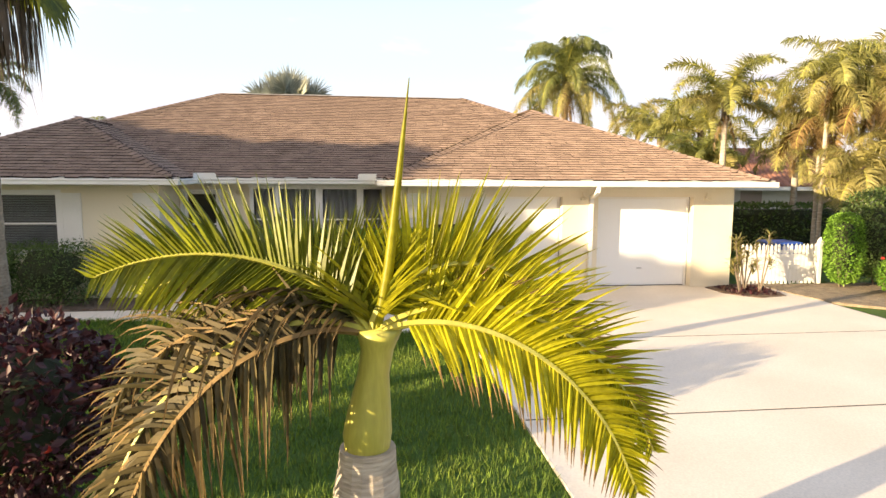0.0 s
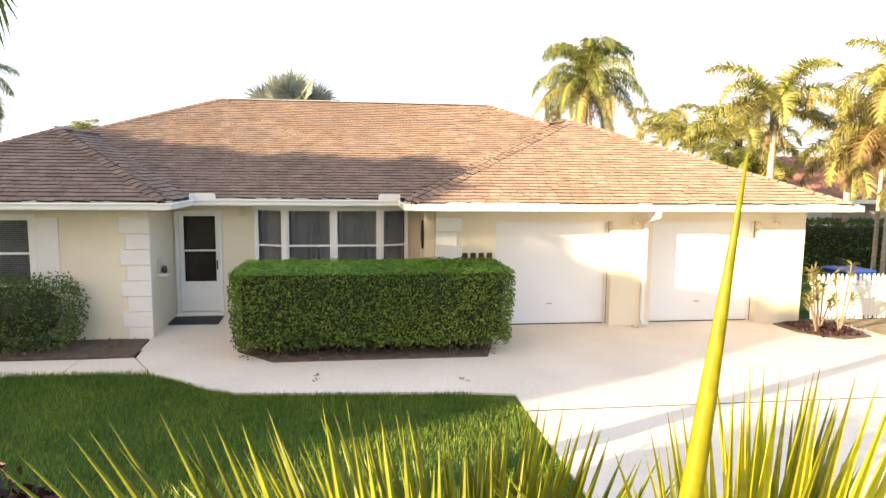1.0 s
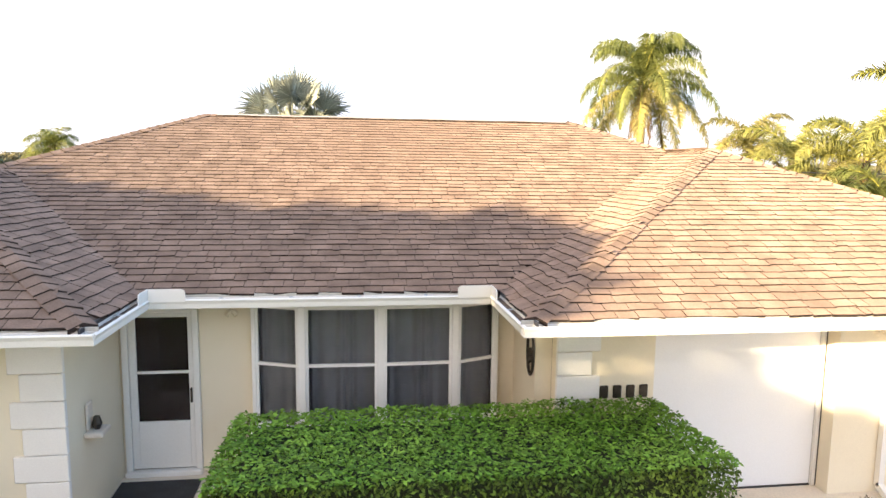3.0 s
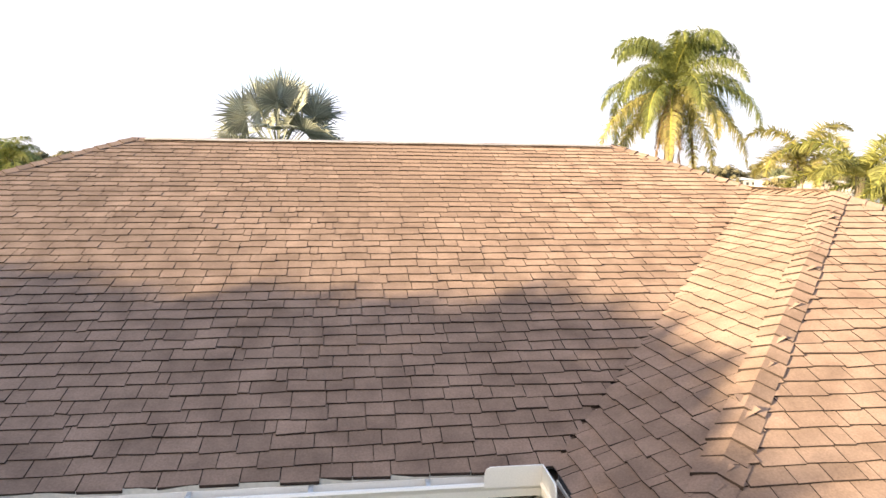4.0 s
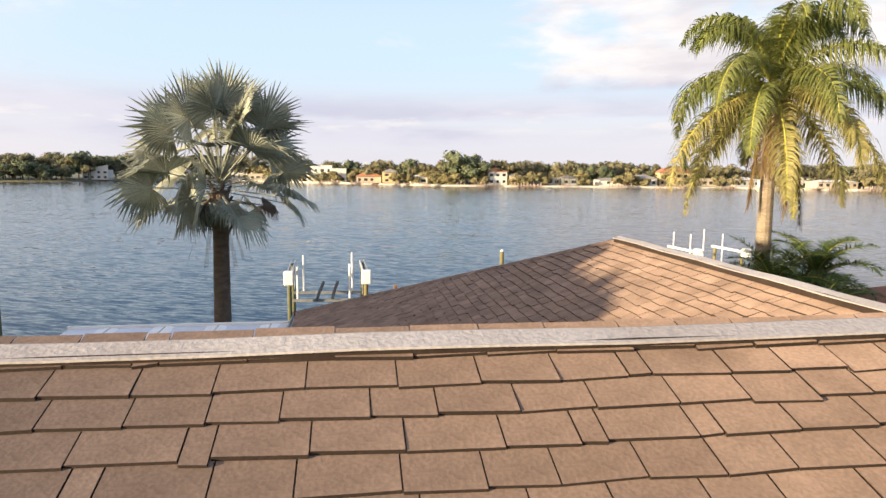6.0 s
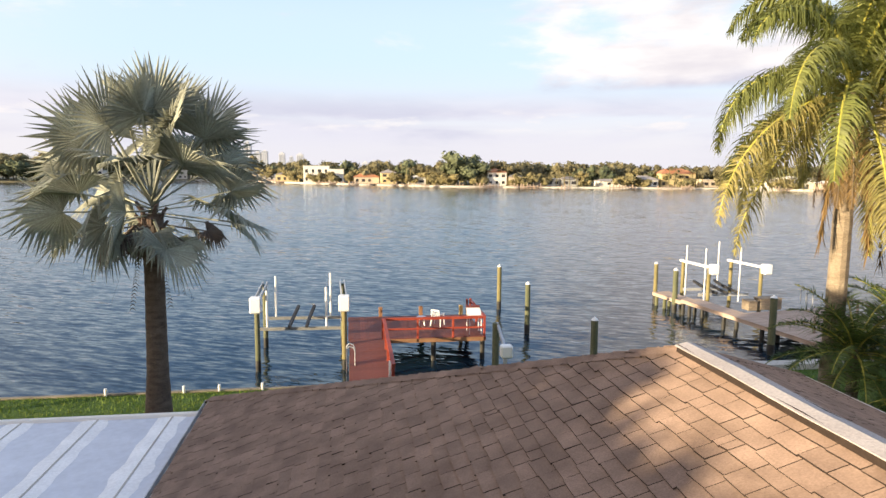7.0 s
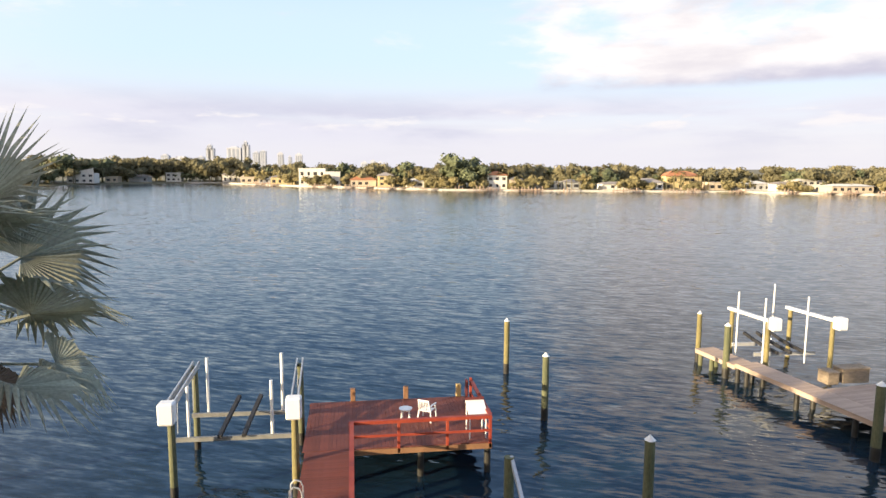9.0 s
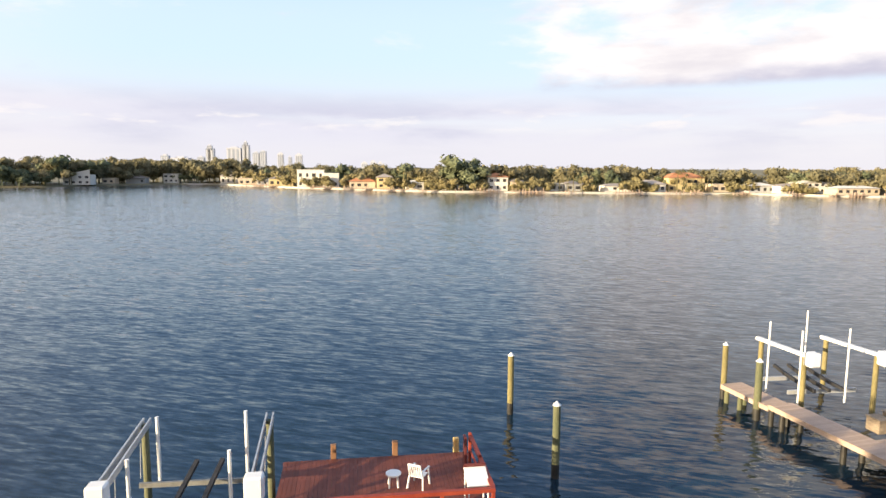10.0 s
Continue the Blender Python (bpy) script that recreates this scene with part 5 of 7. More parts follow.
part("lid", box(B(), -0.40, -0.40, 0.87, 0.40, 0.40, 0.95, 0.035), BINBLUE, bin_)
for s_ in (-1, 1):
    part("wheel", rod(B(), (0.27 * s_, 0.3, 0.1), (0.32 * s_, 0.3, 0.1), 0.1, 0.1, 14), BLACK, bin_)

shrub("shrub", (6.75, -0.7, 0), (0.75, 0.75, 1.75), 6000, 0.03, BRIGHTLEAF, "bright yellow-green clipped shrub by the fence", seed=51, power=3)
shrub("shrub", (7.9, -0.5, 0), (1.9, 1.7, 2.3), 9000, 0.04, SHRUBLEAF, "large dark green bush beside the driveway", seed=52)
shrub("shrub", (9.6, -1.4, 0), (2.0, 2.0, 2.0), 6000, 0.04, SHRUBLEAF, "large dark green bush beside the driveway", seed=53)
shrub("flowering_shrub", (7.3, -1.9, 0), (1.1, 1.0, 0.85), 2600, 0.035, BRIGHTLEAF, "low green shrub with red flowers", seed=54)
fl = bpy.data.objects["flowering_shrub"]
for k in range(16):
    a = R3.uniform(0, 6.28)
    part("flower", lumpy_core(0.045, (1, 1, 0.7), k), FLOWER, fl).matrix_basis = pose(0.52 * math.cos(a), 0.48 * math.sin(a) - 0.05, R3.uniform(0.35, 0.9))
for k, (x, y) in enumerate(((7.55, -2.75), (8.3, -3.1))):
    pot = thing("flower_pot", (x, y, 0.035), "pale clay flower pot with a leafy plant", "flower pot", "pots by the driveway")
    part("pot", trunk_mesh([(0, 0, 0), (0, 0, 0.28), (0, 0, 0.34)], [0.13, 0.18, 0.2], 16), CONCRETE, pot)
    vs, fs = [], []
    for j in range(40):
        a = R3.uniform(0, 6.28)
        strip(vs, fs, Vector((0.03 * math.cos(a), 0.03 * math.sin(a), 0.33)), Vector((math.cos(a), math.sin(a), 1.3)).normalized(), Vector((0, 0, -1)), Vector((-math.sin(a), math.cos(a), 0)), R3.uniform(0.25, 0.45), 0.04, 0.9)
    part("foliage", (vs, fs), HEDGELEAF, pot, kind="stuff")
for k, (x, y) in enumerate(((4.12, -0.95), (3.86, -1.2), (4.3, -1.25))):
    dr = thing("corner_plant", (x, y, 0.03), "thin-stemmed plant with yellowish leaf tufts", "plant", "plants at the house corner")
    for j in range(4):
        a, h = R3.uniform(0, 6.28), R3.uniform(0.6, 1.35)
        tip = Vector((0.16 * math.cos(a), 0.16 * math.sin(a), h))
        part("stem", rod(B(), (0, 0, -0.02), tip, 0.018, 0.012, 6), BARK, dr)
        vs, fs = [], []
        for i_ in range(34):
            b_ = R3.uniform(0, 6.28)
            strip(vs, fs, tip - Vector((0, 0, R3.random() * 0.25)), Vector((math.cos(b_), math.sin(b_), R3.uniform(0, 1.2))).normalized(), Vector((0, 0, -1)), Vector((-math.sin(b_), math.cos(b_), 0)), R3.uniform(0.18, 0.34), 0.032, 0.8)
        part("leaf_tuft", (vs, fs), YELLOWING, dr, kind="stuff")
vs, fs = leaf_cloud(260, lambda: (Vector((R3.uniform(3.6, 4.7), R3.uniform(-1.6, -0.5), 0.04)), Vector((0, 0, 1))), 0.05, R3)
part("ground_cover", (vs, fs), CROTON, None, "sparse low reddish ground cover in the corner bed", "stuff", "ground cover")

hedge2 = thing("neighbour_hedge", (9.6, 6.2, 0), "dark green tall hedge between two plots", "hedge")
part("dark_core", box(B(), -4.6, -0.5, 0, 4.6, 0.5, 1.45, 0.15), HEDGEDARK, hedge2, kind="stuff")
smp2 = rounded_box_sampler(0, 0, 0.8, 4.75, 0.65, 0.82, rnd, 8, 0.12)
part("foliage", leaf_cloud(9000, smp2, 0.07, rnd, 0.3), SHRUBLEAF, hedge2, kind="stuff")

TAUPE = mat("taupe_stucco", (0.40, 0.32, 0.28), (0.48, 0.39, 0.34), 0.8, 0.9, 0.3, 60, mottle=0.08)
nh = thing("neighbour_house", (15.5, 14.5, 0), "low taupe house with brown tile hip roof", "house")
for b in ((-6.3, -3.6, 0, 6.5, -3.4, 2.2), (-6.3, -3.399, 0, -6.1, 5.0, 2.2), (6.3, -3.399, 0, 6.5, 5.0, 2.2), (-6.099, 4.8, 0, 6.299, 5.0, 2.2)):
    part("wall", box(B(), *b), TAUPE, nh)
for x0, x1 in ((-5.4, -4.2), (-3.2, -1.9), (0.2, 2.2)):
    part("window", box(B(), x0, -3.64, 0.8, x1, -3.601, 2.0), FARWALL, nh, "window with white closed blinds")
for nm, pts in (("roof", ((-7, -4.4, 2.15), (7.2, -4.4, 2.15), (3.0, 0.6, 3.85), (-2.6, 0.6, 3.85))), ("roof", ((-7, 5.8, 2.15), (-7, -4.4, 2.15), (-2.6, 0.6, 3.85))),
                ("roof", ((7.2, -4.4, 2.15), (7.2, 5.8, 2.15), (3.0, 0.6, 3.85))), ("roof", ((7.2, 5.8, 2.15), (-7, 5.8, 2.15), (-2.6, 0.6, 3.85), (3.0, 0.6, 3.85)))):
    part(nm, (list(pts), [tuple(range(len(pts)))]), TILEROOF, nh, "brown tile roof slope")
vs, fs = [], []
for r in range(15):
    for c in range(58):
        v_ = r / 15
        y0, z0 = -4.4 + 5.0 * v_, 2.15 + 1.7 * v_
        xa, xb = -7 + 4.4 * v_, 7.2 - 4.2 * v_
        x0 = -7 + c * 0.245 + 0.12 * (r % 2)
        if xa < x0 < xb - 0.24:
            i = len(vs)
            for k_ in range(5):
                a = math.pi * k_ / 4
                for y_, z_ in ((y0, z0), (y0 + 0.36, z0 + 0.125)):
                    vs.append((x0 + 0.115 - 0.115 * math.cos(a), y_, z_ + 0.02 + 0.05 * math.sin(a)))
            fs += [(i + 2 * k_, i + 2 * k_ + 2, i + 2 * k_ + 3, i + 2 * k_ + 1) for k_ in range(4)]
part("roof_tile", (vs, fs), TILEROOF, nh, kind="stuff")
part("fascia", box(B(), -7.02, -4.43, 2.0, 7.22, -4.40, 2.16), WHITE, nh)

def side_palm(kind, at, height, length, label, seed, leaf_mat, group, old=None, dry=0, thin=0.10, count=17):
    return feather_palm(kind, at, height, thin, count, length, 0.70, label, seed, leaf_mat, SHAFT, RINGTRUNK, 70, -30, 84, (115, 145), 1.9, 0.036, group=group, old=old, dry=dry, plume=0.7)


GREENPALM, THINPALM = "green feather palm beside the house", "tall thin palm with yellowing fronds"


def plume_palm(at, height, length, label, seed, leaf_mat, group, count=12, old=None, dry=0):
    """A palm with few thick plume-like fronds that arch up, out and over."""
    return feather_palm("plume_palm", at, height, 0.10, count, length, 0.56, label, seed, leaf_mat, SHAFT, RINGTRUNK, 130, 4, 82, (120, 150), 1.0, 0.042, group=group, old=old, dry=dry, vee=0.1, plume=1.0)


plume_palm((7.35, 5.7, 0), 4.95, 2.6, GREENPALM, 61, SIDELEAF, "palms beside the house", 14, YELLOWING, 2)
plume_palm((8.85, 9.9, 0), 4.3, 2.6, GREENPALM, 62, SIDELEAF, "palms beside the house", 14, YELLOWING, 2)
plume_palm((7.6, 7.6, 0), 3.1, 2.0, GREENPALM, 71, QUEEN, "palms beside the house", 12, YELLOWING, 2)
side_palm("feather_palm", (10.2, 6.0, 0), 3.9, 2.2, GREENPALM, 63, SIDELEAF, "palms beside the house", YELLOWING, 2)
side_palm("tall_feather_palm", (8.6, 2.6, 0), 5.4, 1.8, THINPALM, 64, SIDELEAF, "tall thin palms", YELLOWING, 2, 0.06)
side_palm("tall_feather_palm", (9.7, 2.2, 0), 4.9, 1.9, THINPALM, 65, YELLOWING, "tall thin palms", DEADLEAF, 3, 0.06)
side_palm("tall_feather_palm", (10.4, 3.4, 0), 5.7, 2.0, THINPALM, 66, YELLOWING, "tall thin palms", YELLOWING, 2, 0.06)
side_palm("tall_feather_palm", (9.2, 3.6, 0), 4.4, 1.8, THINPALM, 72, YELLOWING, "tall thin palms", DEADLEAF, 3, 0.055)
side_palm("clumping_palm", (8.9, 1.6, 0), 2.7, 1.6, "low yellow-green palm growing among the thin palms", 73, YELLOWING, "clumping palms", None, 1, 0.07, 14)
side_palm("clumping_palm", (10.3, 1.9, 0), 3.3, 1.7, "low yellow-green palm growing among the thin palms", 74, YELLOWING, "clumping palms", None, 2, 0.07, 14)
BACKPALM = "yellow-green feather palm behind the house"
plume_palm((8.3, 12.3, -0.05), 4.5, 2.5, BACKPALM, 67, SIDELEAF, "palms behind the house", 9)
plume_palm((8.5, 15.0, -0.1), 4.9, 2.4, BACKPALM, 68, YELLOWING, "palms behind the house", 9)
plume_palm((11.4, 14.2, -0.1), 3.2, 2.4, BACKPALM, 70, QUEEN, "palms behind the house", 10, YELLOWING)
side_palm("feather_palm", (-20.5, 27.0, -1.2), 6.0, 1.7, "green feather palm beyond the house", 69, QUEEN, "palms behind the house", None, 0, 0.14)
side_palm("feather_palm", (-17.35, 10.1, -0.05), 5.75, 1.9, "shaded feather palm of the plot next door", 75, QUEEN, "palms behind the house", None, 0, 0.14)
wire = bpy.data.curves.new("power_line", "CURVE")
wire.dimensions, wire.bevel_depth = "3D", 0.012
sp = wire.splines.new("POLY")
sp.points.add(20)
for k in range(21):
    f = k / 20
    sp.points[k].co = (6.2 + 24 * f, 9 - 6 * f, 4.0 + 0.9 * f - 1.2 * f * (1 - f), 1)
wire.materials.append(BLACK)
tagged(new("power_line", wire), "thin dark overhead power line", "power line")

# unseen trees added to the left, which shade the lawn, the roofs and the wing
def shade_tree(at, height, spread, seed):
    rnd_ = random.Random(seed)
    t_ = thing("shade_tree", at, "unseen leafy tree added to cast shade", "tree", "trees next door")
    part("trunk", trunk_mesh([(0, 0, -0.2), (0.1, 0, height * 0.3), (0.0, 0.1, height * 0.6)], [0.28, 0.2, 0.12], 10, 0, 0.05, seed), BARK, t_)
    for k in range(5):
        a = k * 1.26
        part("limb", rod(B(), (0.05, 0, height * 0.32), (spread * 0.55 * math.cos(a), spread * 0.55 * math.sin(a), height * 0.66), 0.10, 0.04, 8), BARK, t_)
    # a solid dark core blocks the sun and stands for inner shade
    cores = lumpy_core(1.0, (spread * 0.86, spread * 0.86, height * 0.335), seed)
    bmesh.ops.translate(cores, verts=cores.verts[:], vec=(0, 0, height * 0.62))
    part("crown_core", cores, HEDGEDARK, t_, kind="stuff")
    base = rounded_box_sampler(0, 0, height * 0.62, spread, spread, height * 0.37, rnd_, 3.2, spread * 0.3)
    part("crown", leaf_cloud(6500, base, 0.18, rnd_), SHRUBLEAF, t_, kind="stuff")


SHADE = ((-24.5, -10.9, 5.4), (-25, -7.8, 7.1), (-25, -4.9, 6.4), (-25, -2.2, 6.35), (-25, 2.3, 8.4), (-25, 5.0, 9.3), (-25, 7.6, 9.3), (-25, 10.2, 9.6), (-25, 13.2, 9.4), (-25, 16.2, 8.4), (-25, 19.4, 6.8))
for k, (x, y, h) in enumerate(SHADE):
    shade_tree((x, y, -0.05), h, 2.5, 200 + 10 * k)

# ---- rear garden ----
bp = thing("silver_fan_palm", (-9.15, 27.4, ground_z(27.4)), "large silver-green fan palm with a thick trunk", "palm tree")
part("trunk", trunk_mesh([(0, 0, -0.2), (0, 0, 0.3), (0.03, 0, 1.6), (0.08, -0.05, 4.2), (0.12, -0.1, 6.2)], [0.44, 0.38, 0.30, 0.27, 0.30], 18, 0.02, 0.015, 9), DARKTRUNK, bp)
R4 = random.Random(12)
boots = B()
for k in range(34):
    a, z = k * 2.4, 4.7 + 1.6 * (k / 34)
    rod(boots, (0.1 + 0.2 * math.cos(a), -0.1 + 0.2 * math.sin(a), z), (0.1 + 0.42 * math.cos(a), -0.1 + 0.42 * math.sin(a), z + 0.32), 0.07, 0.04, 6)
part("boot_collar", boots, DARKTRUNK, bp, kind="stuff")
for k in range(32):
    f = k / 31
    lift = 86 - 100 * f ** 0.95 + R4.uniform(-6, 6)
    stalk, blade = fan(R4.uniform(1.35, 1.68), R4.uniform(2.2, 2.8) if lift > 25 else R4.uniform(2.0, 2.6), lift, R4, 38, 255, 0.22, 0.12 + 0.95 * f ** 2, 95)
    s_ = part("frond", stalk, SILVER, bp)
    s_.matrix_basis = pose(0.12, -0.1, 6.75 - 0.6 * f, 0, 0, k * 137.5 + R4.uniform(-12, 12))
    part("blade", blade, SILVER, s_, kind="stuff")
for k in range(9):                             # old leaves hang under the crown
    stalk, blade = fan(R4.uniform(0.9, 1.15), R4.uniform(1.0, 1.6), R4.uniform(-28, -5), R4, 30, 230, 0.1, 2.0, 40)
    s_ = part("frond", stalk, GREYDEAD, bp)
    s_.matrix_basis = pose(0.12, -0.1, 5.95, 0, 0, k * 40 + R4.uniform(-12, 12))
    part("blade", blade, GREYDEAD if k % 3 == 0 else SILVER, s_, kind="stuff")
for k in range(5):
    vs, fs = [], []
    a = 3.6 + k * 0.9
    for j in range(26):
        q = Vector((0.35 * math.cos(a) + 0.03 * j * math.cos(a), 0.35 * math.sin(a) + 0.03 * j * math.sin(a), 5.7 - 0.06 * j - 0.0008 * j * j))
        for s2 in (-1, 1):
            strip(vs, fs, q, Vector((-math.sin(a) * s2, math.cos(a) * s2, -0.7)).normalized(), Vector((0, 0, -1)), Vector((0, 0, 1)), 0.14, 0.03, 0.6)
    part("fruit_stalk", (vs, fs), BARK, bp, kind="stuff")

QP = feather_palm("queen_palm", (6.45, 19.8, ground_z(19.8)), 7.65 - ground_z(19.8), 0.19, 32, 4.0, 0.86, "tall queen palm with long drooping green fronds", 81, QUEEN, SHAFT, TRUNK, 150, -36, 56, (112, 140), 3.0, 0.040, old=YELLOWING, dry=6, vee=0.0, plume=0.8, bend=1.35, tuft=0.30)
for az, reach, drop in ((20, 1.5, 3.0), (200, 0.7, 2.4), (300, 0.5, 2.6)):
    vs, fs = [], []
    ca, sa = math.cos(radians(az)), math.sin(radians(az))
    for j in range(40):
        f = j / 39
        q = Vector((reach * f ** 0.8 * ca, reach * f ** 0.8 * sa, 7.2 - ground_z(19.8) + 0.5 * math.sin(3.14 * f) * (reach > 1) - drop * f ** 2.2))
        strip(vs, fs, q, Vector((0, 0, -1)), Vector((0, 0, -1)), Vector((-sa, ca, 0)), 0.16, 0.06, 0)
        if f > 0.6:
            for b in range(5):
                a = RND.uniform(0, 6.28)
                strip(vs, fs, q, Vector((0.35 * math.cos(a), 0.35 * math.sin(a), -1)).normalized(), Vector((0, 0, -1)), Vector((-math.sin(a), math.cos(a), 0)), RND.uniform(0.3, 0.6), 0.025, 0.3)
    part("fruit_stalk", (vs, fs), DEADLEAF, QP, "drooping dry fruit stalk", kind="stuff")
feather_palm("date_palm", (6.2, 18.9, ground_z(18.9)), 3.1, 0.12, 30, 1.8, 0.40, "dark green low date palm behind the rear wing", 82, SHRUBLEAF, SHAFT, TRUNK, 64, -25, 80, (70, 100), 0.6, 0.024, group="low date palms", vee=0.3)
feather_palm("date_palm", (7.6, 19.2, ground_z(19)), 3.3, 0.12, 30, 1.8, 0.40, "dark green low date palm behind the rear wing", 83, SHRUBLEAF, SHAFT, TRUNK, 64, -25, 80, (70, 100), 0.6, 0.024, group="low date palms", vee=0.3)
feather_palm("date_palm", (6.5, 17.6, ground_z(17.6)), 2.5, 0.12, 28, 1.7, 0.40, "dark green low date palm behind the rear wing", 84, SHRUBLEAF, SHAFT, TRUNK, 64, -25, 80, (70, 100), 0.6, 0.024, group="low date palms", vee=0.3)
stone = None
for k in range(12):
    f = k / 11
    x, y = -2.72 - 1.42 * f ** 1.6, 30.85 - 4.6 * f
    z = ground_z(y)
    vs, fs = [], []
    b = box(B(), -0.26, -0.185, -0.05, 0.26, 0.185, 0.035, 0.012)
    s_ = part("stepping_stone", b, OLDCONC, None, "square grey stepping stone in the lawn", "", "stepping stone")
    s_["group"] = "stepping stones to the dock"
    s_.matrix_world = pose(x, y, z, -6.6, 0, -25 + 15 * f + RND.uniform(-4, 4))
for x in (-11.97, -9.36, -8.15, -6.66):
    p_ = part("seawall_stub", rod(B(), (0, 0, -0.1), (0, 0, 0.22), 0.05, 0.05, 10), WHITE, None, "short white pipe post on the seawall", "", "post")
    p_["group"] = "white posts on the seawall"
    p_.matrix_world = pose(x, SEAWALL_Y - 0.05, -1.82)
gp = thing("garden_post", (-5.75, 28.6, ground_z(28.6)), "short dark post on the rear lawn", "post")
part("post", box(B(), -0.06, -0.05, -0.1, 0.06, 0.05, 0.55, 0.01), WET, gp)
part("tap", rod(B(), (0.05, -0.02, 0.4), (0.14, -0.1, 0.36), 0.02, 0.02, 8), GALV, gp)
low = shrub("low_shrub", (-10.6, 23.6, ground_z(23.6)), (1.5, 1.0, 0.6), 1600, 0.05, SHRUBLEAF, "low pale green shrub by the patio", seed=85)
vs, fs = [], []
for _ in range(26000):
    x, y = RND.uniform(-16, 16), 31.0 - 11.0 * RND.random() ** 1.4
    z, h, a = ground_z(y), RND.uniform(0.04, 0.10), RND.uniform(0, 6.28)
    i = len(vs)
    vs += [(x - 0.02 * math.cos(a), y - 0.02 * math.sin(a), z - 0.02), (x + 0.02 * math.cos(a), y + 0.02 * math.sin(a), z - 0.02), (x + RND.gauss(0, 0.03), y + RND.gauss(0, 0.03), z + h)]
    fs.append((i, i + 1, i + 2))
part("rear_lawn_grass", (vs, fs), BLADE, None, "green lawn grass running down to the seawall", "stuff", "grass")


# ---- docks ----
def pile(x, y, z_top, label, material=PILE, r=0.15, cap=True, name="mooring_pile", group="mooring piles"):
    p = thing(name, (x, y, WATER_Z), label, "pile", group)
    h = z_top - WATER_Z
    part("shaft", trunk_mesh([(0, 0, 0.55), (0.01, 0, h * 0.6), (0, 0, h)], [r, r * 0.98, r * 0.95], 14, 0, 0.012, int(x * 10)), material, p)
    part("wet_foot", trunk_mesh([(0, 0, -2.4), (0, 0, 0.56)], [r * 1.03, r * 1.02], 14, 0, 0.02, 3), WET, p, "dark wet foot of the pile")
    if cap:
        part("cap", rod(B(), (0, 0, h), (0, 0, h + 0.16), r * 1.08, 0.015, 14), PLASTIC, p, "white cone cap")
    return p


pile(6.31, 49.65, -0.45, "yellow-green mooring pile with white cone cap")
pile(6.47, 43.14, -0.45, "dark mooring pile, shade in its colour, white cone cap", PILEDARK)
pile(7.00, 34.24, -0.42, "green-grey mooring pile, shade in its colour, white cone cap", PILEDARK, 0.16)
pile(-21.5, 37.0, 0.2, "dark mooring pile off the lawn", PILEDARK, 0.15, False)
pile(17.75, 50.3, -0.5, "yellow-green mooring pile with white cap", PILE, 0.14)
pile(17.72, 47.45, -0.5, "dark mooring pile with white cap", PILEDARK, 0.17)
pile(17.85, 37.6, -0.35, "dark mooring pile with white cap", PILEDARK, 0.18)

DZ = -2.13
dock = thing("wooden_dock", (-2.75, 31.2, DZ), "dark red stained wooden dock with railings", "dock")


def dpart(name, bm, material, label="", smooth=False):
    ob = part(name, bm, material, dock, label, smooth=smooth)
    ob.matrix_parent_inverse = Matrix.Translation((2.75, -31.2, -DZ))
    return ob


plank_a = plank_b = None
for k in range(50):
    y = 31.25 + k * 0.1445
    if plank_a is None:
        plank_a = dpart("plank", box(B(), -3.58, 0, DZ - 0.035, -1.88, 0.138, DZ, 0.004), REDWOOD)
        plank_a.matrix_basis = pose(0, y, 0)
    else:
        again(plank_a, pose(0, y, RND.uniform(-0.002, 0.002)))
for k in range(46):
    x = -3.66 + k * 0.1455
    if plank_b is None:
        plank_b = dpart("plank", box(B(), 0, 38.50, DZ - 0.035, 0.14, 43.22, DZ, 0.004), REDWOOD)
        plank_b.matrix_basis = pose(x, 0, 0)
    else:
        again(plank_b, pose(x, 0, RND.uniform(-0.002, 0.002)))
FRESH = mat("fresh_timber", (0.42, 0.28, 0.10), (0.52, 0.36, 0.15), 2, 0.8, 0.3, 30)
for p, q, m in (((-3.52, 31.2, DZ - 0.13), (-3.55, 43.2, DZ - 0.13), REDWOOD), ((-1.95, 31.2, DZ - 0.13), (-1.95, 38.8, DZ - 0.13), REDWOOD),
                ((-1.88, 38.47, DZ - 0.13), (3.05, 38.47, DZ - 0.13), STAINBEAM), ((3.05, 38.47, DZ - 0.13), (3.05, 43.2, DZ - 0.13), REDWOOD), ((-3.7, 43.20, DZ - 0.13), (3.05, 43.20, DZ - 0.13), REDWOOD)):
    dpart("beam", bar(B(), p, q, 0.06, 0.19), m)
for x, y in ((-3.5, 32.6), (-1.98, 32.6), (-3.5, 36), (-1.98, 36), (-1.98, 38.6), (0.5, 38.7), (2.95, 38.7), (2.95, 43.1), (0.4, 43.1), (-1.9, 43.1), (-3.55, 43.1)):
    dpart("support_post", rod(B(), (x, y, -6), (x, y, DZ - 0.04), 0.13, 0.12, 12), WET)
for x, m in ((-1.9, STAINBEAM), (0.35, STAINBEAM), (2.64, FRESH)):
    dpart("bollard", box(B(), x - 0.10, 43.24, -5, x + 0.10, 43.44, -1.62, 0.015), m, "short timber post")
RZ = -1.18
for x in (-2.0, -0.3, 1.44, 3.0):
    dpart("rail_post", box(B(), x - 0.05, 38.44, DZ - 0.2, x + 0.05, 38.54, RZ + 0.02, 0.006), RAIL)
for z, h in ((RZ, 0.09), (RZ - 0.48, 0.09)):
    dpart("rail", bar(B(), (-2.05, 38.44, z), (3.05, 38.44, z), 0.045, h), RAIL)
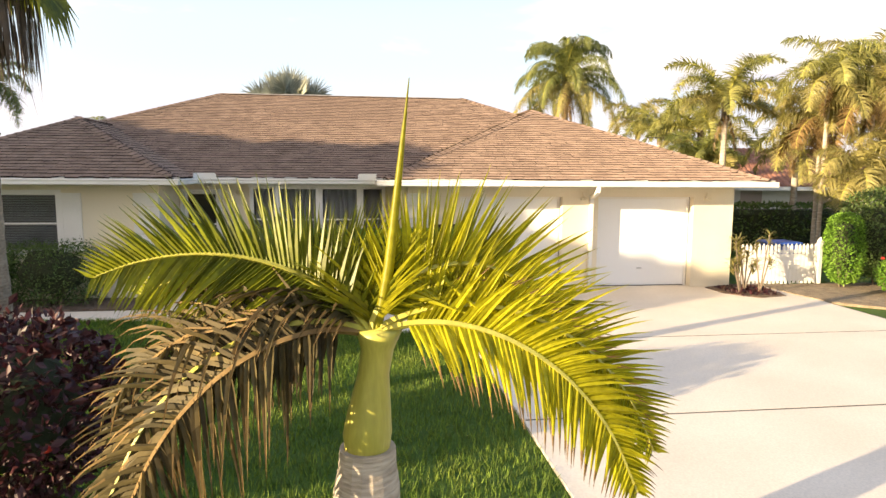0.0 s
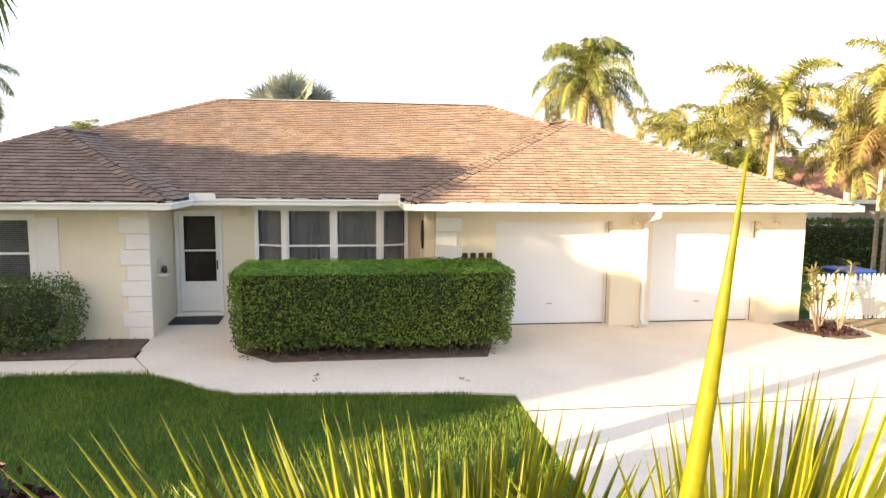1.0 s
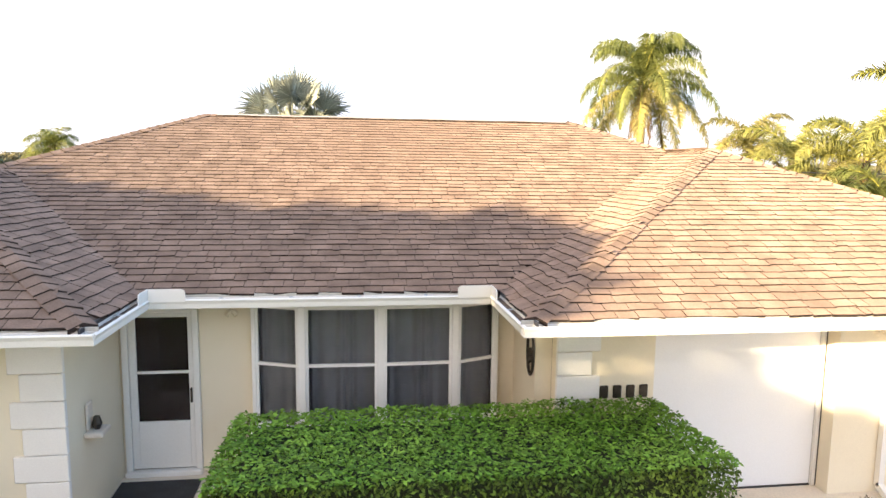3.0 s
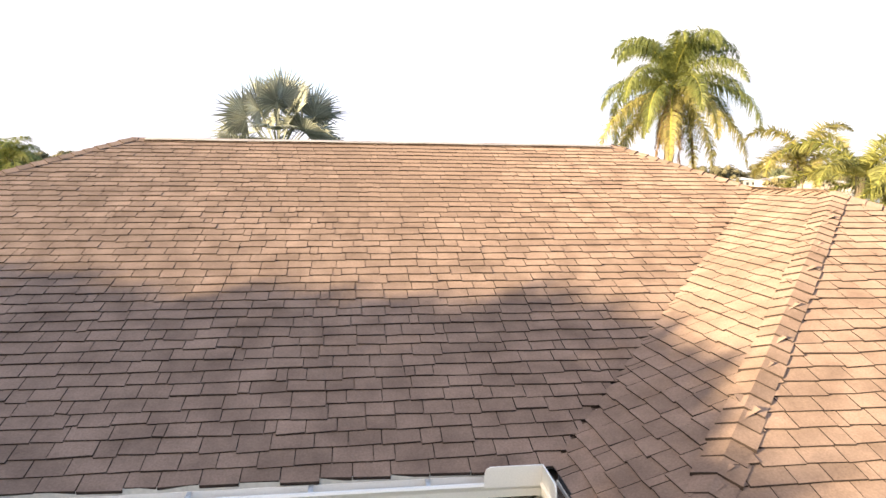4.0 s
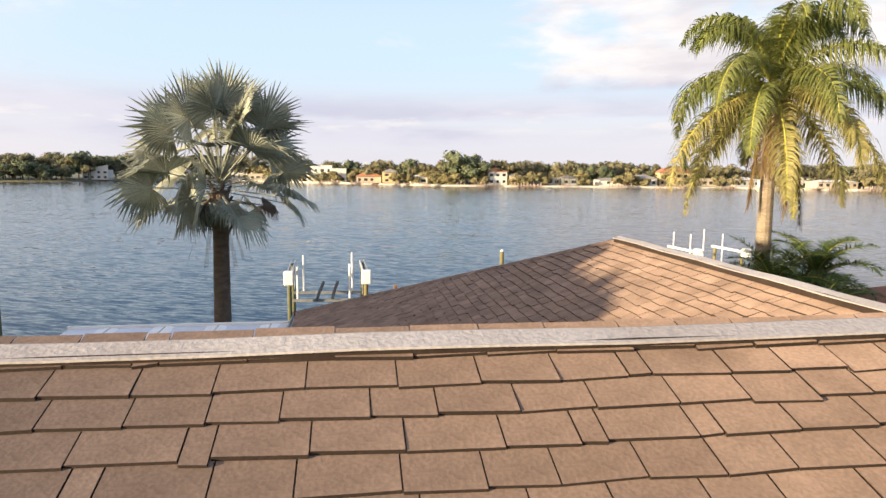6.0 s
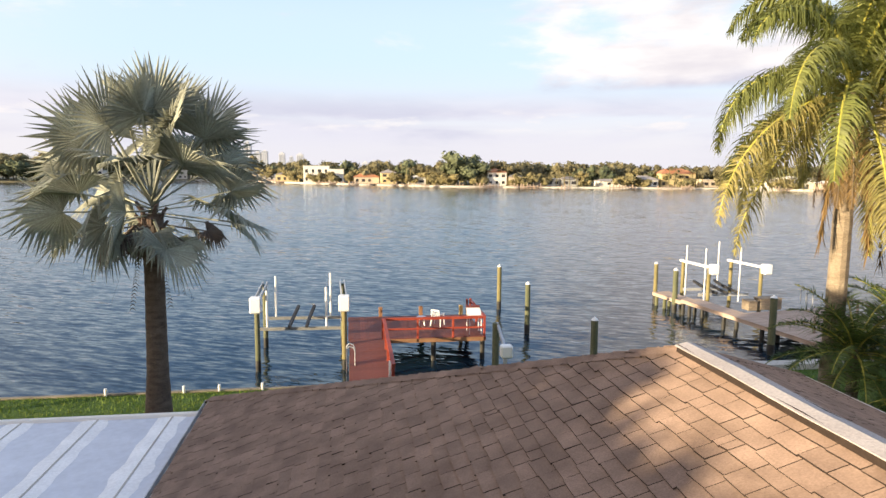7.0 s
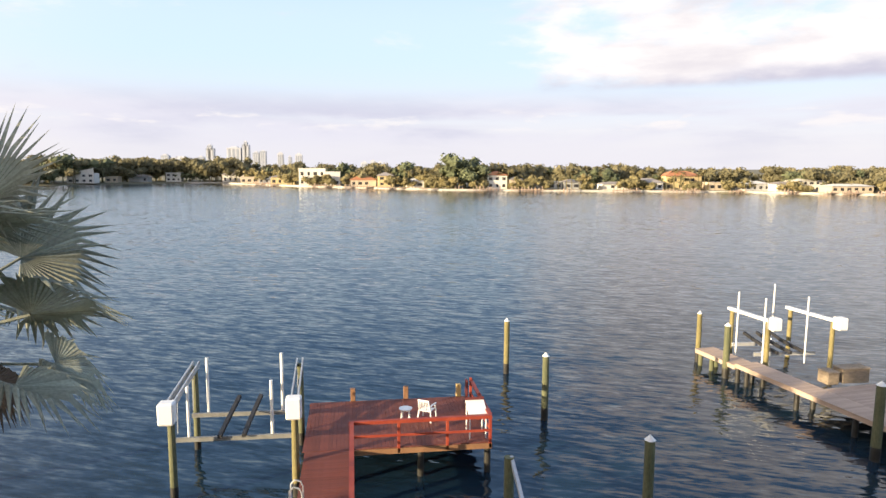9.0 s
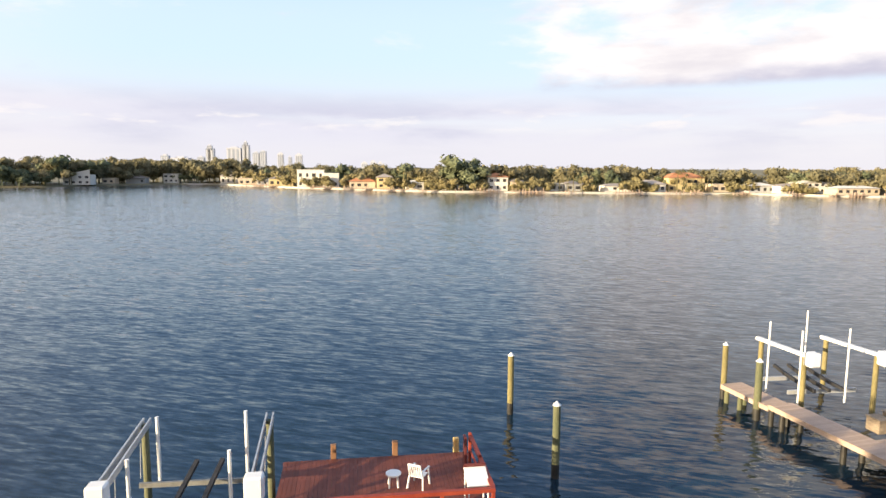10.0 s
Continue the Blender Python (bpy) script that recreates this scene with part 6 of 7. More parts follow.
dpart("rail_cap", bar(B(), (-2.05, 38.49, RZ + 0.06), (3.05, 38.49, RZ + 0.06), 0.15, 0.035), RAIL)
for y in (31.3, 33.1, 34.9, 36.7):
    dpart("rail_post", box(B(), -2.0, y - 0.05, DZ - 0.2, -1.9, y + 0.05, RZ + 0.0, 0.006), RAIL)
for z, h in ((RZ, 0.09), (RZ - 0.48, 0.09)):
    dpart("rail", bar(B(), (-1.9, 31.2, z), (-1.9, 38.43, z), 0.045, h), RAIL)
dpart("rail_cap", bar(B(), (-1.95, 31.15, RZ + 0.06), (-1.95, 38.41, RZ + 0.06), 0.15, 0.035), RAIL)
for y in (40.6, 42.4):
    dpart("rail_post", box(B(), 2.95, y - 0.05, DZ - 0.2, 3.05, y + 0.05, RZ + 0.15, 0.006), RAIL)
for z in (RZ, RZ - 0.48):
    dpart("rail", bar(B(), (3.0, 38.56, z), (3.0, 42.4, z), 0.045, 0.09), RAIL)
dpart("rail_cap", bar(B(), (3.0, 38.56, RZ + 0.06), (3.0, 42.4, RZ + 0.06), 0.15, 0.035), RAIL)
WETRED = mat("dark_red_board", (0.10, 0.02, 0.02), (0.14, 0.03, 0.025), 2, 0.6, 0.3, 30)
dpart("end_board", box(B(), 2.72, 41.9, DZ, 2.80, 42.2, -1.0, 0.006), WETRED)

ft = thing("fish_table", (2.62, 39.2, DZ), "white fish-cleaning table on white legs", "table")
tilt = pose(0, 0, 1.03, 20, 0, 0)              # the table top slopes towards the walk
part("top", box(B(), -0.35, -0.4, 0.0, 0.35, 0.4, 0.04, 0.01, tilt), PLASTIC, ft)
part("backboard", box(B(), -0.35, 0.40, -0.01, 0.35, 0.43, 0.16, 0.005, tilt), WETRED, ft)
part("rim", box(B(), -0.37, -0.43, -0.03, 0.37, -0.40, 0.07, 0.005, tilt), GALV, ft)
for x in (-0.3, 0.3):
    for y in (-0.35, 0.35):
        part("leg", rod(B(), (x, y, 0), (x, y, 1.02 + 0.36 * y), 0.025, 0.025, 10), PLASTIC, ft)

pt = thing("side_table", (0.14, 40.95, DZ), "small round white plastic side table", "table")
part("top", rod(B(), (0, 0, 0.44), (0, 0, 0.47), 0.26, 0.26, 24), PLASTIC, pt)
part("skirt", rod(B(), (0, 0, 0.39), (0, 0, 0.439), 0.22, 0.24, 24), PLASTIC, pt)
for k in range(4):
    a = 0.78 + k * 1.57
    part("leg", rod(B(), (0.22 * math.cos(a), 0.22 * math.sin(a), 0), (0.17 * math.cos(a), 0.17 * math.sin(a), 0.42), 0.03, 0.035, 8), PLASTIC, pt)

ch = thing("plastic_chair", (0.98, 40.85, DZ), "white plastic garden armchair with slatted back", "chair", turn=150)
seat = box(B(), -0.24, -0.23, 0.40, 0.24, 0.24, 0.43, 0.012)
part("seat", seat, PLASTIC, ch)
for x in (-0.25, 0.25):
    part("leg", bar(B(), (x * 1.15, -0.27, 0), (x, -0.22, 0.62), 0.05, 0.05), PLASTIC, ch)
    part("leg", bar(B(), (x * 1.1, 0.30, 0), (x * 0.95, 0.22, 0.42), 0.05, 0.05), PLASTIC, ch)
    part("armrest", bar(B(), (x * 1.05, -0.27, 0.63), (x * 1.0, 0.27, 0.66), 0.06, 0.03), PLASTIC, ch)
    part("back_post", bar(B(), (x * 0.9, 0.23, 0.43), (x * 0.85, 0.36, 0.88), 0.045, 0.035), PLASTIC, ch)
for k in range(5):
    x = -0.14 + k * 0.07
    part("back_slat", bar(B(), (x, 0.24, 0.44), (x, 0.355, 0.86), 0.018, 0.04), PLASTIC, ch)
part("top_rail", bar(B(), (-0.23, 0.36, 0.88), (0.23, 0.36, 0.88), 0.04, 0.06), PLASTIC, ch)

# hose coil and ladder on the dock walk
hose = bpy.data.curves.new("garden_hose", "CURVE")
hose.dimensions, hose.bevel_depth = "3D", 0.016
sp = hose.splines.new("POLY")
sp.points.add(119)
for k in range(120):
    a = k * 0.37
    sp.points[k].co = (0.03 * math.sin(k * 0.9), (0.17 + 0.03 * math.sin(k * 0.31)) * math.cos(a), -0.34 + 0.36 * math.sin(a) + 0.02 * math.sin(k), 1)
hose.materials.append(PLASTIC)
hz = tagged(new("garden_hose", hose), "coiled white hose hung on the dock rail post", "hose")
hz.matrix_world = pose(-2.04, 31.75, RZ - 0.02)
lad = thing("dock_ladder", (-3.60, 34.6, DZ), "bent metal ladder on the dock edge", "ladder")
for y in (-0.22, 0.22):
    rail_ = B()
    pts = [(0.25, y, 0.0), (0.25, y, 0.62), (0.18, y, 0.78), (0.02, y, 0.84), (-0.10, y, 0.72), (-0.10, y, -1.4)]
    for p, q in zip(pts, pts[1:]):
        rod(rail_, p, q, 0.022, 0.022, 8)
    part("rail", rail_, GALV, lad)
for z in (0.45, -0.3, -0.7, -1.1):
    part("rung", rod(B(), (-0.10, -0.22, z), (-0.10, 0.22, z), 0.02, 0.02, 8), GALV, lad)


def motor_box(parent, x, y, z, m=PLASTIC):
    b = box(B(), x - 0.24, y - 0.24, z - 0.30, x + 0.24, y + 0.22, z + 0.30, 0.05)
    return part("motor_box", b, m, parent, "white motor cover")


OLDGALV = mat("dull_galvanised_beam", (0.20, 0.20, 0.19), (0.30, 0.30, 0.28), 3, 0.6, 0.2, 30, metal=0.3)
lift = thing("boat_lift", (-5.85, 39.8, WATER_Z), "empty boat lift with galvanised cradle and white guide poles", "boat lift")
LM = Matrix.Translation((5.85, -39.8, -WATER_Z))


def lpart(name, bm, material, label="", smooth=False):
    ob = part(name, bm, material, lift, label, smooth=smooth)
    ob.matrix_parent_inverse = LM
    return ob


for x, y, zt in ((-7.80, 37.95, 0.0), (-3.82, 37.75, 0.0), (-7.97, 42.0, 0.0), (-3.95, 41.9, 0.0)):
    lpart("pile_shaft", trunk_mesh([(x, y, WATER_Z + 0.5), (x, y, zt)], [0.125, 0.115], 14, 0, 0.012, 4), PILE if y < 40 and x > -5 else PILEDARK)
    lpart("wet_foot", trunk_mesh([(x, y, -5.8), (x, y, WATER_Z + 0.51)], [0.13, 0.128], 14, 0, 0.02, 5), WET)
for x, x_far in ((-7.77, -7.97), (-3.81, -3.98)):
    for dx in (-0.11, 0.11):
        lpart("top_beam", bar(B(), (x + dx, 37.68, 0.02), (x_far + dx, 42.3, 0.02), 0.05, 0.22), GALV)
for x in (-7.77, -3.81):
    b = box(B(), x - 0.25, 37.22, -0.46, x + 0.25, 37.66, 0.27, 0.05)
    lpart("motor_box", b, PLASTIC, "white motor cover")
for y in (38.65, 40.85):
    lpart("cradle_beam", bar(B(), (-7.85, y, -1.52), (-4.0, y, -1.56), 0.10, 0.15), OLDGALV)
for x, y in ((-7.8, 38.65), (-4.0, 38.65), (-7.8, 40.85), (-4.0, 40.85)):
    lpart("cable", rod(B(), (x, y, -1.3), (x + 0.05, y, 0.05), 0.012, 0.012, 6), GALV)
for x in (-6.4, -5.6):
    bk = B()
    pts = [(x, 38.45, -1.40), (x + 0.02, 39.4, -1.36), (x + 0.08, 40.3, -1.25), (x + 0.21, 41.3, -1.02)]
    for p, q in zip(pts, pts[1:]):
        bar(bk, p, q, 0.13, 0.13)
    lpart("bunk", bk, BLACK, "black carpeted bunk")
for x, y, zt in ((-7.30, 41.1, 0.60), (-4.55, 40.9, 0.75), (-4.68, 38.75, 0.42), (-7.45, 38.75, 0.30)):
    lpart("guide_pole", rod(B(), (x, y, -1.5), (x, y, zt), 0.055, 0.055, 12), PLASTIC, "white guide pole")

sl = thing("seawall_lift", (2.2, 31.5, WATER_Z), "small lift arm with white motor box at the seawall", "boat lift")
SM = Matrix.Translation((-2.2, -31.5, -WATER_Z))
for nm, bm, m in (("pile_shaft", trunk_mesh([(2.35, 33.1, -5.8), (2.35, 33.1, -0.15)], [0.15, 0.14], 12, 0, 0.012, 6), PILEDARK), ("arm", bar(B(), (2.42, 33.15, -0.2), (2.3, 31.2, -0.72), 0.09, 0.14), GALV),
                  ("motor_box", box(B(), 2.10, 30.95, -1.0, 2.55, 31.35, -0.52, 0.05), PLASTIC), ("pedestal", box(B(), 2.2, 31.0, -1.9, 2.34, 31.14, -1.01, 0.01), GALV),
                  ("switch_box", box(B(), 2.10, 30.92, -1.75, 2.40, 30.99, -1.45, 0.01), GALV)):
    ob = part(nm, bm, m, sl)
    ob.matrix_parent_inverse = SM

# neighbour's dock
DZ = -2.30
nd = thing("neighbour_dock", (19, 42, DZ), "long weathered pale wooden dock on dark piles", "dock")
NM = Matrix.Translation((-19, -42, -DZ))
AX = Vector((19.35 - 17.35, 34.0 - 49.9, 0)).normalized()
SD = Vector((-AX.y, AX.x, 0))
O = Vector((17.35, 49.9, DZ))


def npart(name, bm, material, label=""):
    ob = part(name, bm, material, nd, label)
    ob.matrix_parent_inverse = NM
    return ob


turn_n = math.degrees(math.atan2(AX.y, AX.x))
nplank = None
for k in range(118):
    s0 = k * 0.145
    at = O + AX * s0 + Vector((0, 0, -0.12 if s0 < 3.2 else 0.0))
    if nplank is None:
        nplank = npart("plank", box(B(), 0, -0.02, -0.04, 0.138, 1.25, 0, 0.004), PALEWOOD)
        nplank.matrix_basis = Matrix.Translation(at) @ pose(0, 0, 0, 0, 0, turn_n)
    else:
        again(nplank, Matrix.Translation(at) @ pose(0, 0, RND.uniform(-0.002, 0.002), 0, 0, turn_n))
wide = None
for k in range(40):
    at = O + AX * (7.6 + k * 0.145) + SD * 1.27
    if wide is None:
        wide = npart("plank", box(B(), 0, 0, -0.04, 0.138, 5.6, 0, 0.004), PALEWOOD)
        wide.matrix_basis = Matrix.Translation(at) @ pose(0, 0, 0, 0, 0, turn_n)
    else:
        again(wide, Matrix.Translation(at) @ pose(0, 0, RND.uniform(-0.002, 0.002), 0, 0, turn_n))
for off in (0.05, 1.15):
    npart("beam", bar(B(), O + AX * 3.2 + SD * off + Vector((0, 0, -0.14)), O + AX * 17 + SD * off + Vector((0, 0, -0.14)), 0.07, 0.2), PALEWOOD)
    npart("beam", bar(B(), O + SD * off + Vector((0, 0, -0.26)), O + AX * 3.2 + SD * off + Vector((0, 0, -0.26)), 0.07, 0.2), PALEWOOD)
for s0, off in ((0.25, 0.2), (0.7, 0.9), (1.2, 0.2), (3.3, 0.15), (3.5, 0.9), (3.9, 0.2), (4.2, 0.95), (7.2, 0.15), (7.3, 1.0), (10.3, 0.15), (10.4, 1.1), (13.5, 0.2), (13.6, 5.5), (8.0, 6.4)):
    c = O + AX * s0 + SD * off
    npart("support_post", rod(B(), (c.x, c.y, -6), (c.x, c.y, DZ - 0.15), 0.13, 0.12, 10), WET if s0 > 3 else PILEDARK)
for k in range(5):
    c = O + AX * (9.0 + k * 1.3) + SD * 6.6
    npart("rail_post", box(B(), c.x - 0.05, c.y - 0.05, DZ, c.x + 0.05, c.y + 0.05, DZ + 1.0, 0.006), PALEWOOD)
npart("rail", bar(B(), O + AX * 9 + SD * 6.6 + Vector((0, 0, 1.0)), O + AX * 14.2 + SD * 6.6 + Vector((0, 0, 1.0)), 0.14, 0.04), PALEWOOD)
npart("rail", bar(B(), O + AX * 12.5 + SD * 1.4 + Vector((0, 0, 0.9)), O + AX * 16 + SD * 1.4 + Vector((0, 0, 0.9)), 0.14, 0.04), PALEWOOD)
for s0 in (12.5, 14.2, 15.9):
    c = O + AX * s0 + SD * 1.4
    npart("rail_post", box(B(), c.x - 0.05, c.y - 0.05, DZ, c.x + 0.05, c.y + 0.05, DZ + 0.9, 0.006), PALEWOOD)
for x, y, sx, h in ((20.35, 43.3, 0.40, 0.55), (21.6, 43.4, 0.95, 0.66)):
    db = thing("dock_box", (x, y, DZ), "grey-brown storage box on the dock", "box", "boxes on the dock")
    part("body", box(B(), -sx * 0.75, -0.35, 0, sx * 0.75, 0.35, h, 0.03), TRUNK, db)
    part("lid", box(B(), -sx * 0.78, -0.38, h + 0.001, sx * 0.78, 0.38, h + 0.06, 0.02), TRUNK, db)
kay = thing("bent_handrail", (25.2, 44.6, DZ), "bent metal handrail of a dock ladder", "handrail")
for y in (-0.25, 0.25):
    hr = B()
    pts = [(-0.3, y, 0), (-0.3, y, 0.75), (-0.1, y, 0.95), (0.15, y, 0.8), (0.2, y, -0.6)]
    for p, q in zip(pts, pts[1:]):
        rod(hr, p, q, 0.025, 0.025, 8)
    part("rail", hr, GALV, kay)

nl = thing("neighbour_boat_lift", (21.5, 49.0, WATER_Z), "white boat lift beams on yellow piles beside a dock", "boat lift")
NLM = Matrix.Translation((-21.5, -49.0, -WATER_Z))


def nlpart(name, bm, material, label=""):
    ob = part(name, bm, material, nl, label)
    ob.matrix_parent_inverse = NLM
    return ob


for (xf, yf), (xn, yn) in (((19.9, 50.9), (20.3, 47.35)), ((23.45, 50.7), (23.9, 47.05))):
    nlpart("top_beam", bar(B(), (xf, yf, -0.36), (xn, yn, -0.38), 0.22, 0.15), PLASTIC, "white beam")
    nlpart("motor_box", box(B(), xn - 0.27, yn - 0.32, -0.80, xn + 0.27, yn + 0.22, -0.12, 0.06), PLASTIC, "white motor cover")
    for x, y in ((xf + 0.04, yf - 0.3), (xn - 0.06, yn + 0.4)):
        nlpart("pile_shaft", rod(B(), (x, y, -5.8), (x, y, -0.44), 0.13, 0.12, 12), PILE)
for x, y, zt in ((19.45, 49.3, 0.92), (19.7, 47.3, 0.95), (23.1, 51.4, 0.9), (22.25, 47.4, 0.95)):
    nlpart("guide_pole", rod(B(), (x, y, -2.7), (x, y, zt), 0.045, 0.045, 10), PLASTIC, "white guide pole")
for y in (48.2, 50.2):
    nlpart("cradle_beam", bar(B(), (19.8, y, -2.35), (23.4, y - 0.1, -2.35), 0.12, 0.2), GALV)
for x in (20.8, 21.6, 22.4):
    bk = B()
    pts = [(x, 47.6, -2.15), (x, 48.6, -2.1), (x + 0.05, 49.8, -2.0), (x + 0.1, 50.8, -1.85)]
    for p, q in zip(pts, pts[1:]):
        bar(bk, p, q, 0.14, 0.16)
    nlpart("bunk", bk, BLACK, "dark bunk")

# channel marker far out
mk = thing("channel_marker", (-100.0, 262.0, WATER_Z), "thin dark marker post standing in the bay", "marker")
part("post", rod(B(), (0, 0, -2), (0, 0, 2.9), 0.16, 0.14, 8), PILEDARK, mk)
part("board", box(B(), -0.2, -0.05, 2.2, 0.2, 0.05, 2.9), PILEDARK, mk)


# ---- far shore ----
def far_house(x, y, w, d, h, roof, wall, roof_mat, label, storeys=1, rise=1.5, seed=0):
    rnd_ = random.Random(seed)
    z = WATER_Z + 0.8
    wall = (wall, FARCREAM, FARGREY, wall)[seed % 4] if wall is FARWALL and storeys == 1 else wall
    t_ = thing("far_house", (x, y, z), label, "house", "houses on the far shore")
    part("wall", box(B(), -w / 2, 0, 0, w / 2, d, h), wall, t_)
    if roof == "hip":
        e = 0.7
        a, b, c, dd = (-w / 2 - e, -e, h), (w / 2 + e, -e, h), (w / 2 + e, d + e, h), (-w / 2 - e, d + e, h)
        k = min(w, d) / 2
        p, q = (-w / 2 + k, d / 2, h + rise), (w / 2 - k, d / 2, h + rise)
        part("roof", ([a, b, c, dd, p, q], [(0, 1, 5, 4), (1, 2, 5), (2, 3, 4, 5), (3, 0, 4), (3, 2, 1, 0)]), roof_mat, t_)
    elif roof == "shed":
        part("roof", ([(-w / 2, -0.5, h), (w / 2, -0.5, h + rise), (w / 2, d, h + rise), (-w / 2, d, h)], [(0, 1, 2, 3)]), roof_mat, t_)
        part("gable_wall", ([(-w / 2, 0, h - 0.01), (w / 2, 0, h - 0.01), (w / 2, 0, h + rise - 0.1)], [(0, 1, 2)]), wall, t_)
    else:
        part("roof", box(B(), -w / 2 - 0.2, -0.2, h, w / 2 + 0.2, d + 0.2, h + 0.35), wall, t_)
    n = max(2, int(w / 3))
    for s_ in range(storeys):
        z0 = 0.9 + s_ * h / storeys
        for k in range(n):
            if rnd_.random() < 0.85:
                cx = -w / 2 + (k + 0.5) * w / n
                ww_ = w / n * rnd_.uniform(0.16, 0.30)
                part("window", box(B(), cx - ww_, -0.06, z0, cx + ww_, -0.005, z0 + 0.42 * h / storeys), SCREEN, t_, "dark window")
    return t_


# x, distance behind the shore line, width, depth, height, roof, wall, roof material, storeys, roof rise
FAR = (
    (-151, 7, 14, 8, 5.6, "shed", FARWALL, FARWALL, 2, 3.0), (-141, 6, 7, 7, 3.2, "flat", FARWALL, FARROOF, 1, 0), (-130, 7, 11, 8, 3.3, "hip", FARWALL, FARROOF, 1, 1.6), (-113, 7, 9, 7, 5.4, "flat", FARWALL, FARROOF, 2, 0),
    (-72, 14, 19, 10, 4.6, "hip", FARWALL, FARROOF, 1, 3.2), (-58, 5, 17, 7, 3.4, "flat", FARWALL, FARROOF, 1, 0), (-40, 4, 13, 7, 4.0, "hip", FARYELLOW, FARROOF, 1, 1.2), (-23, 6, 14, 10, 8.7, "flat", FARWALL, FARROOF, 2, 0), (-12, 7, 8, 9, 7.0, "flat", FARWALL, FARROOF, 2, 0),
    (4, 5, 13, 8, 3.4, "hip", FARWALL, FARRED, 1, 1.9), (15, 7, 7.5, 7, 5.6, "hip", FARYELLOW, FARROOF, 2, 1.8), (45, 9, 6.5, 7, 3.2, "hip", FARWALL, FARROOF, 1, 1.4),
    (66, 5, 9.5, 8, 6.4, "hip", FARWALL, FARRED, 2, 1.8), (75, 7, 6, 7, 4.4, "hip", FARWALL, FARROOF, 1, 1.3), (101, 8, 8, 7, 3.4, "hip", FARWALL, FARROOF, 1, 1.4), (120, 5, 13, 7, 2.7, "hip", FARWALL, FARROOF, 1, 1.0),
    (136, 6, 12.5, 8, 3.4, "hip", FARWALL, FARROOF, 1, 2.0), (154, 12, 18, 10, 6.4, "hip", FARYELLOW, FARRED, 2, 2.4), (181, 6, 12, 8, 3.3, "hip", FARWALL, FARWALL, 1, 1.2),
    (192, 7, 12, 8, 3.2, "hip", FARWALL, FARROOF, 1, 1.2), (202, 12, 15, 9, 4.8, "hip", FARWALL, FARWALL, 2, 1.2), (211, 4, 20, 8, 2.8, "hip", FARWALL, FARWALL, 1, 1.0), (236, 7, 17, 8, 3.0, "hip", FARWALL, FARROOF, 1, 1.3), (262, 9, 18, 8, 3.2, "hip", FARWALL, FARROOF, 1, 1.5))
for k, (x, y, w_, d_, h_, roof, wall, rm, st, rise) in enumerate(FAR):
    far_house(x, shore_y(x) + y, w_, d_, h_, roof, wall, rm, "two-storey house on the far shore" if st == 2 else "low house on the far shore among trees", st, rise, k)

fw = B()
for (x0, y0), (x1, y1) in zip(SHORE[6:-2], SHORE[7:-1]):
    bar(fw, (x0, y0 - 0.5, WATER_Z + 0.35), (x1, y1 - 0.5, WATER_Z + 0.35), 0.6, 0.9)
part("far_seawall", fw, OLDCONC, None, "grey seawall along the far shore", "structure", "seawall")
R5 = random.Random(99)
for k, x in enumerate((-50, 29, 90, 168, 290)):
    far_house(x + R5.uniform(-2, 2), shore_y(x) + R5.uniform(5, 9), R5.uniform(8, 14), 7, R5.uniform(2.5, 3.4), R5.choice(("hip", "hip", "flat")), FARWALL, R5.choice((FARROOF, FARWALL, FARRED)), "low house on the far shore among trees", 1, R5.uniform(1.0, 1.6), 50 + k)
fd_ = B()
for k in range(46):
    x = R5.uniform(-70, 235)
    y = shore_y(x) - R5.uniform(3, 9)
    for j in range(R5.randint(3, 7)):
        xx = x + j * 1.6
        box(fd_, xx - 0.16, y - 0.16, WATER_Z - 1, xx + 0.16, y + 0.16, WATER_Z + R5.uniform(0.9, 2.4))
    if R5.random() < 0.7:
        box(fd_, x - 0.4, y - 0.8, WATER_Z + 0.75, x + 8, y + 0.8, WATER_Z + 0.95)
part("far_dock", fd_, PALEWOOD, None, "row of small docks and piles along the far shore", "stuff", "dock")


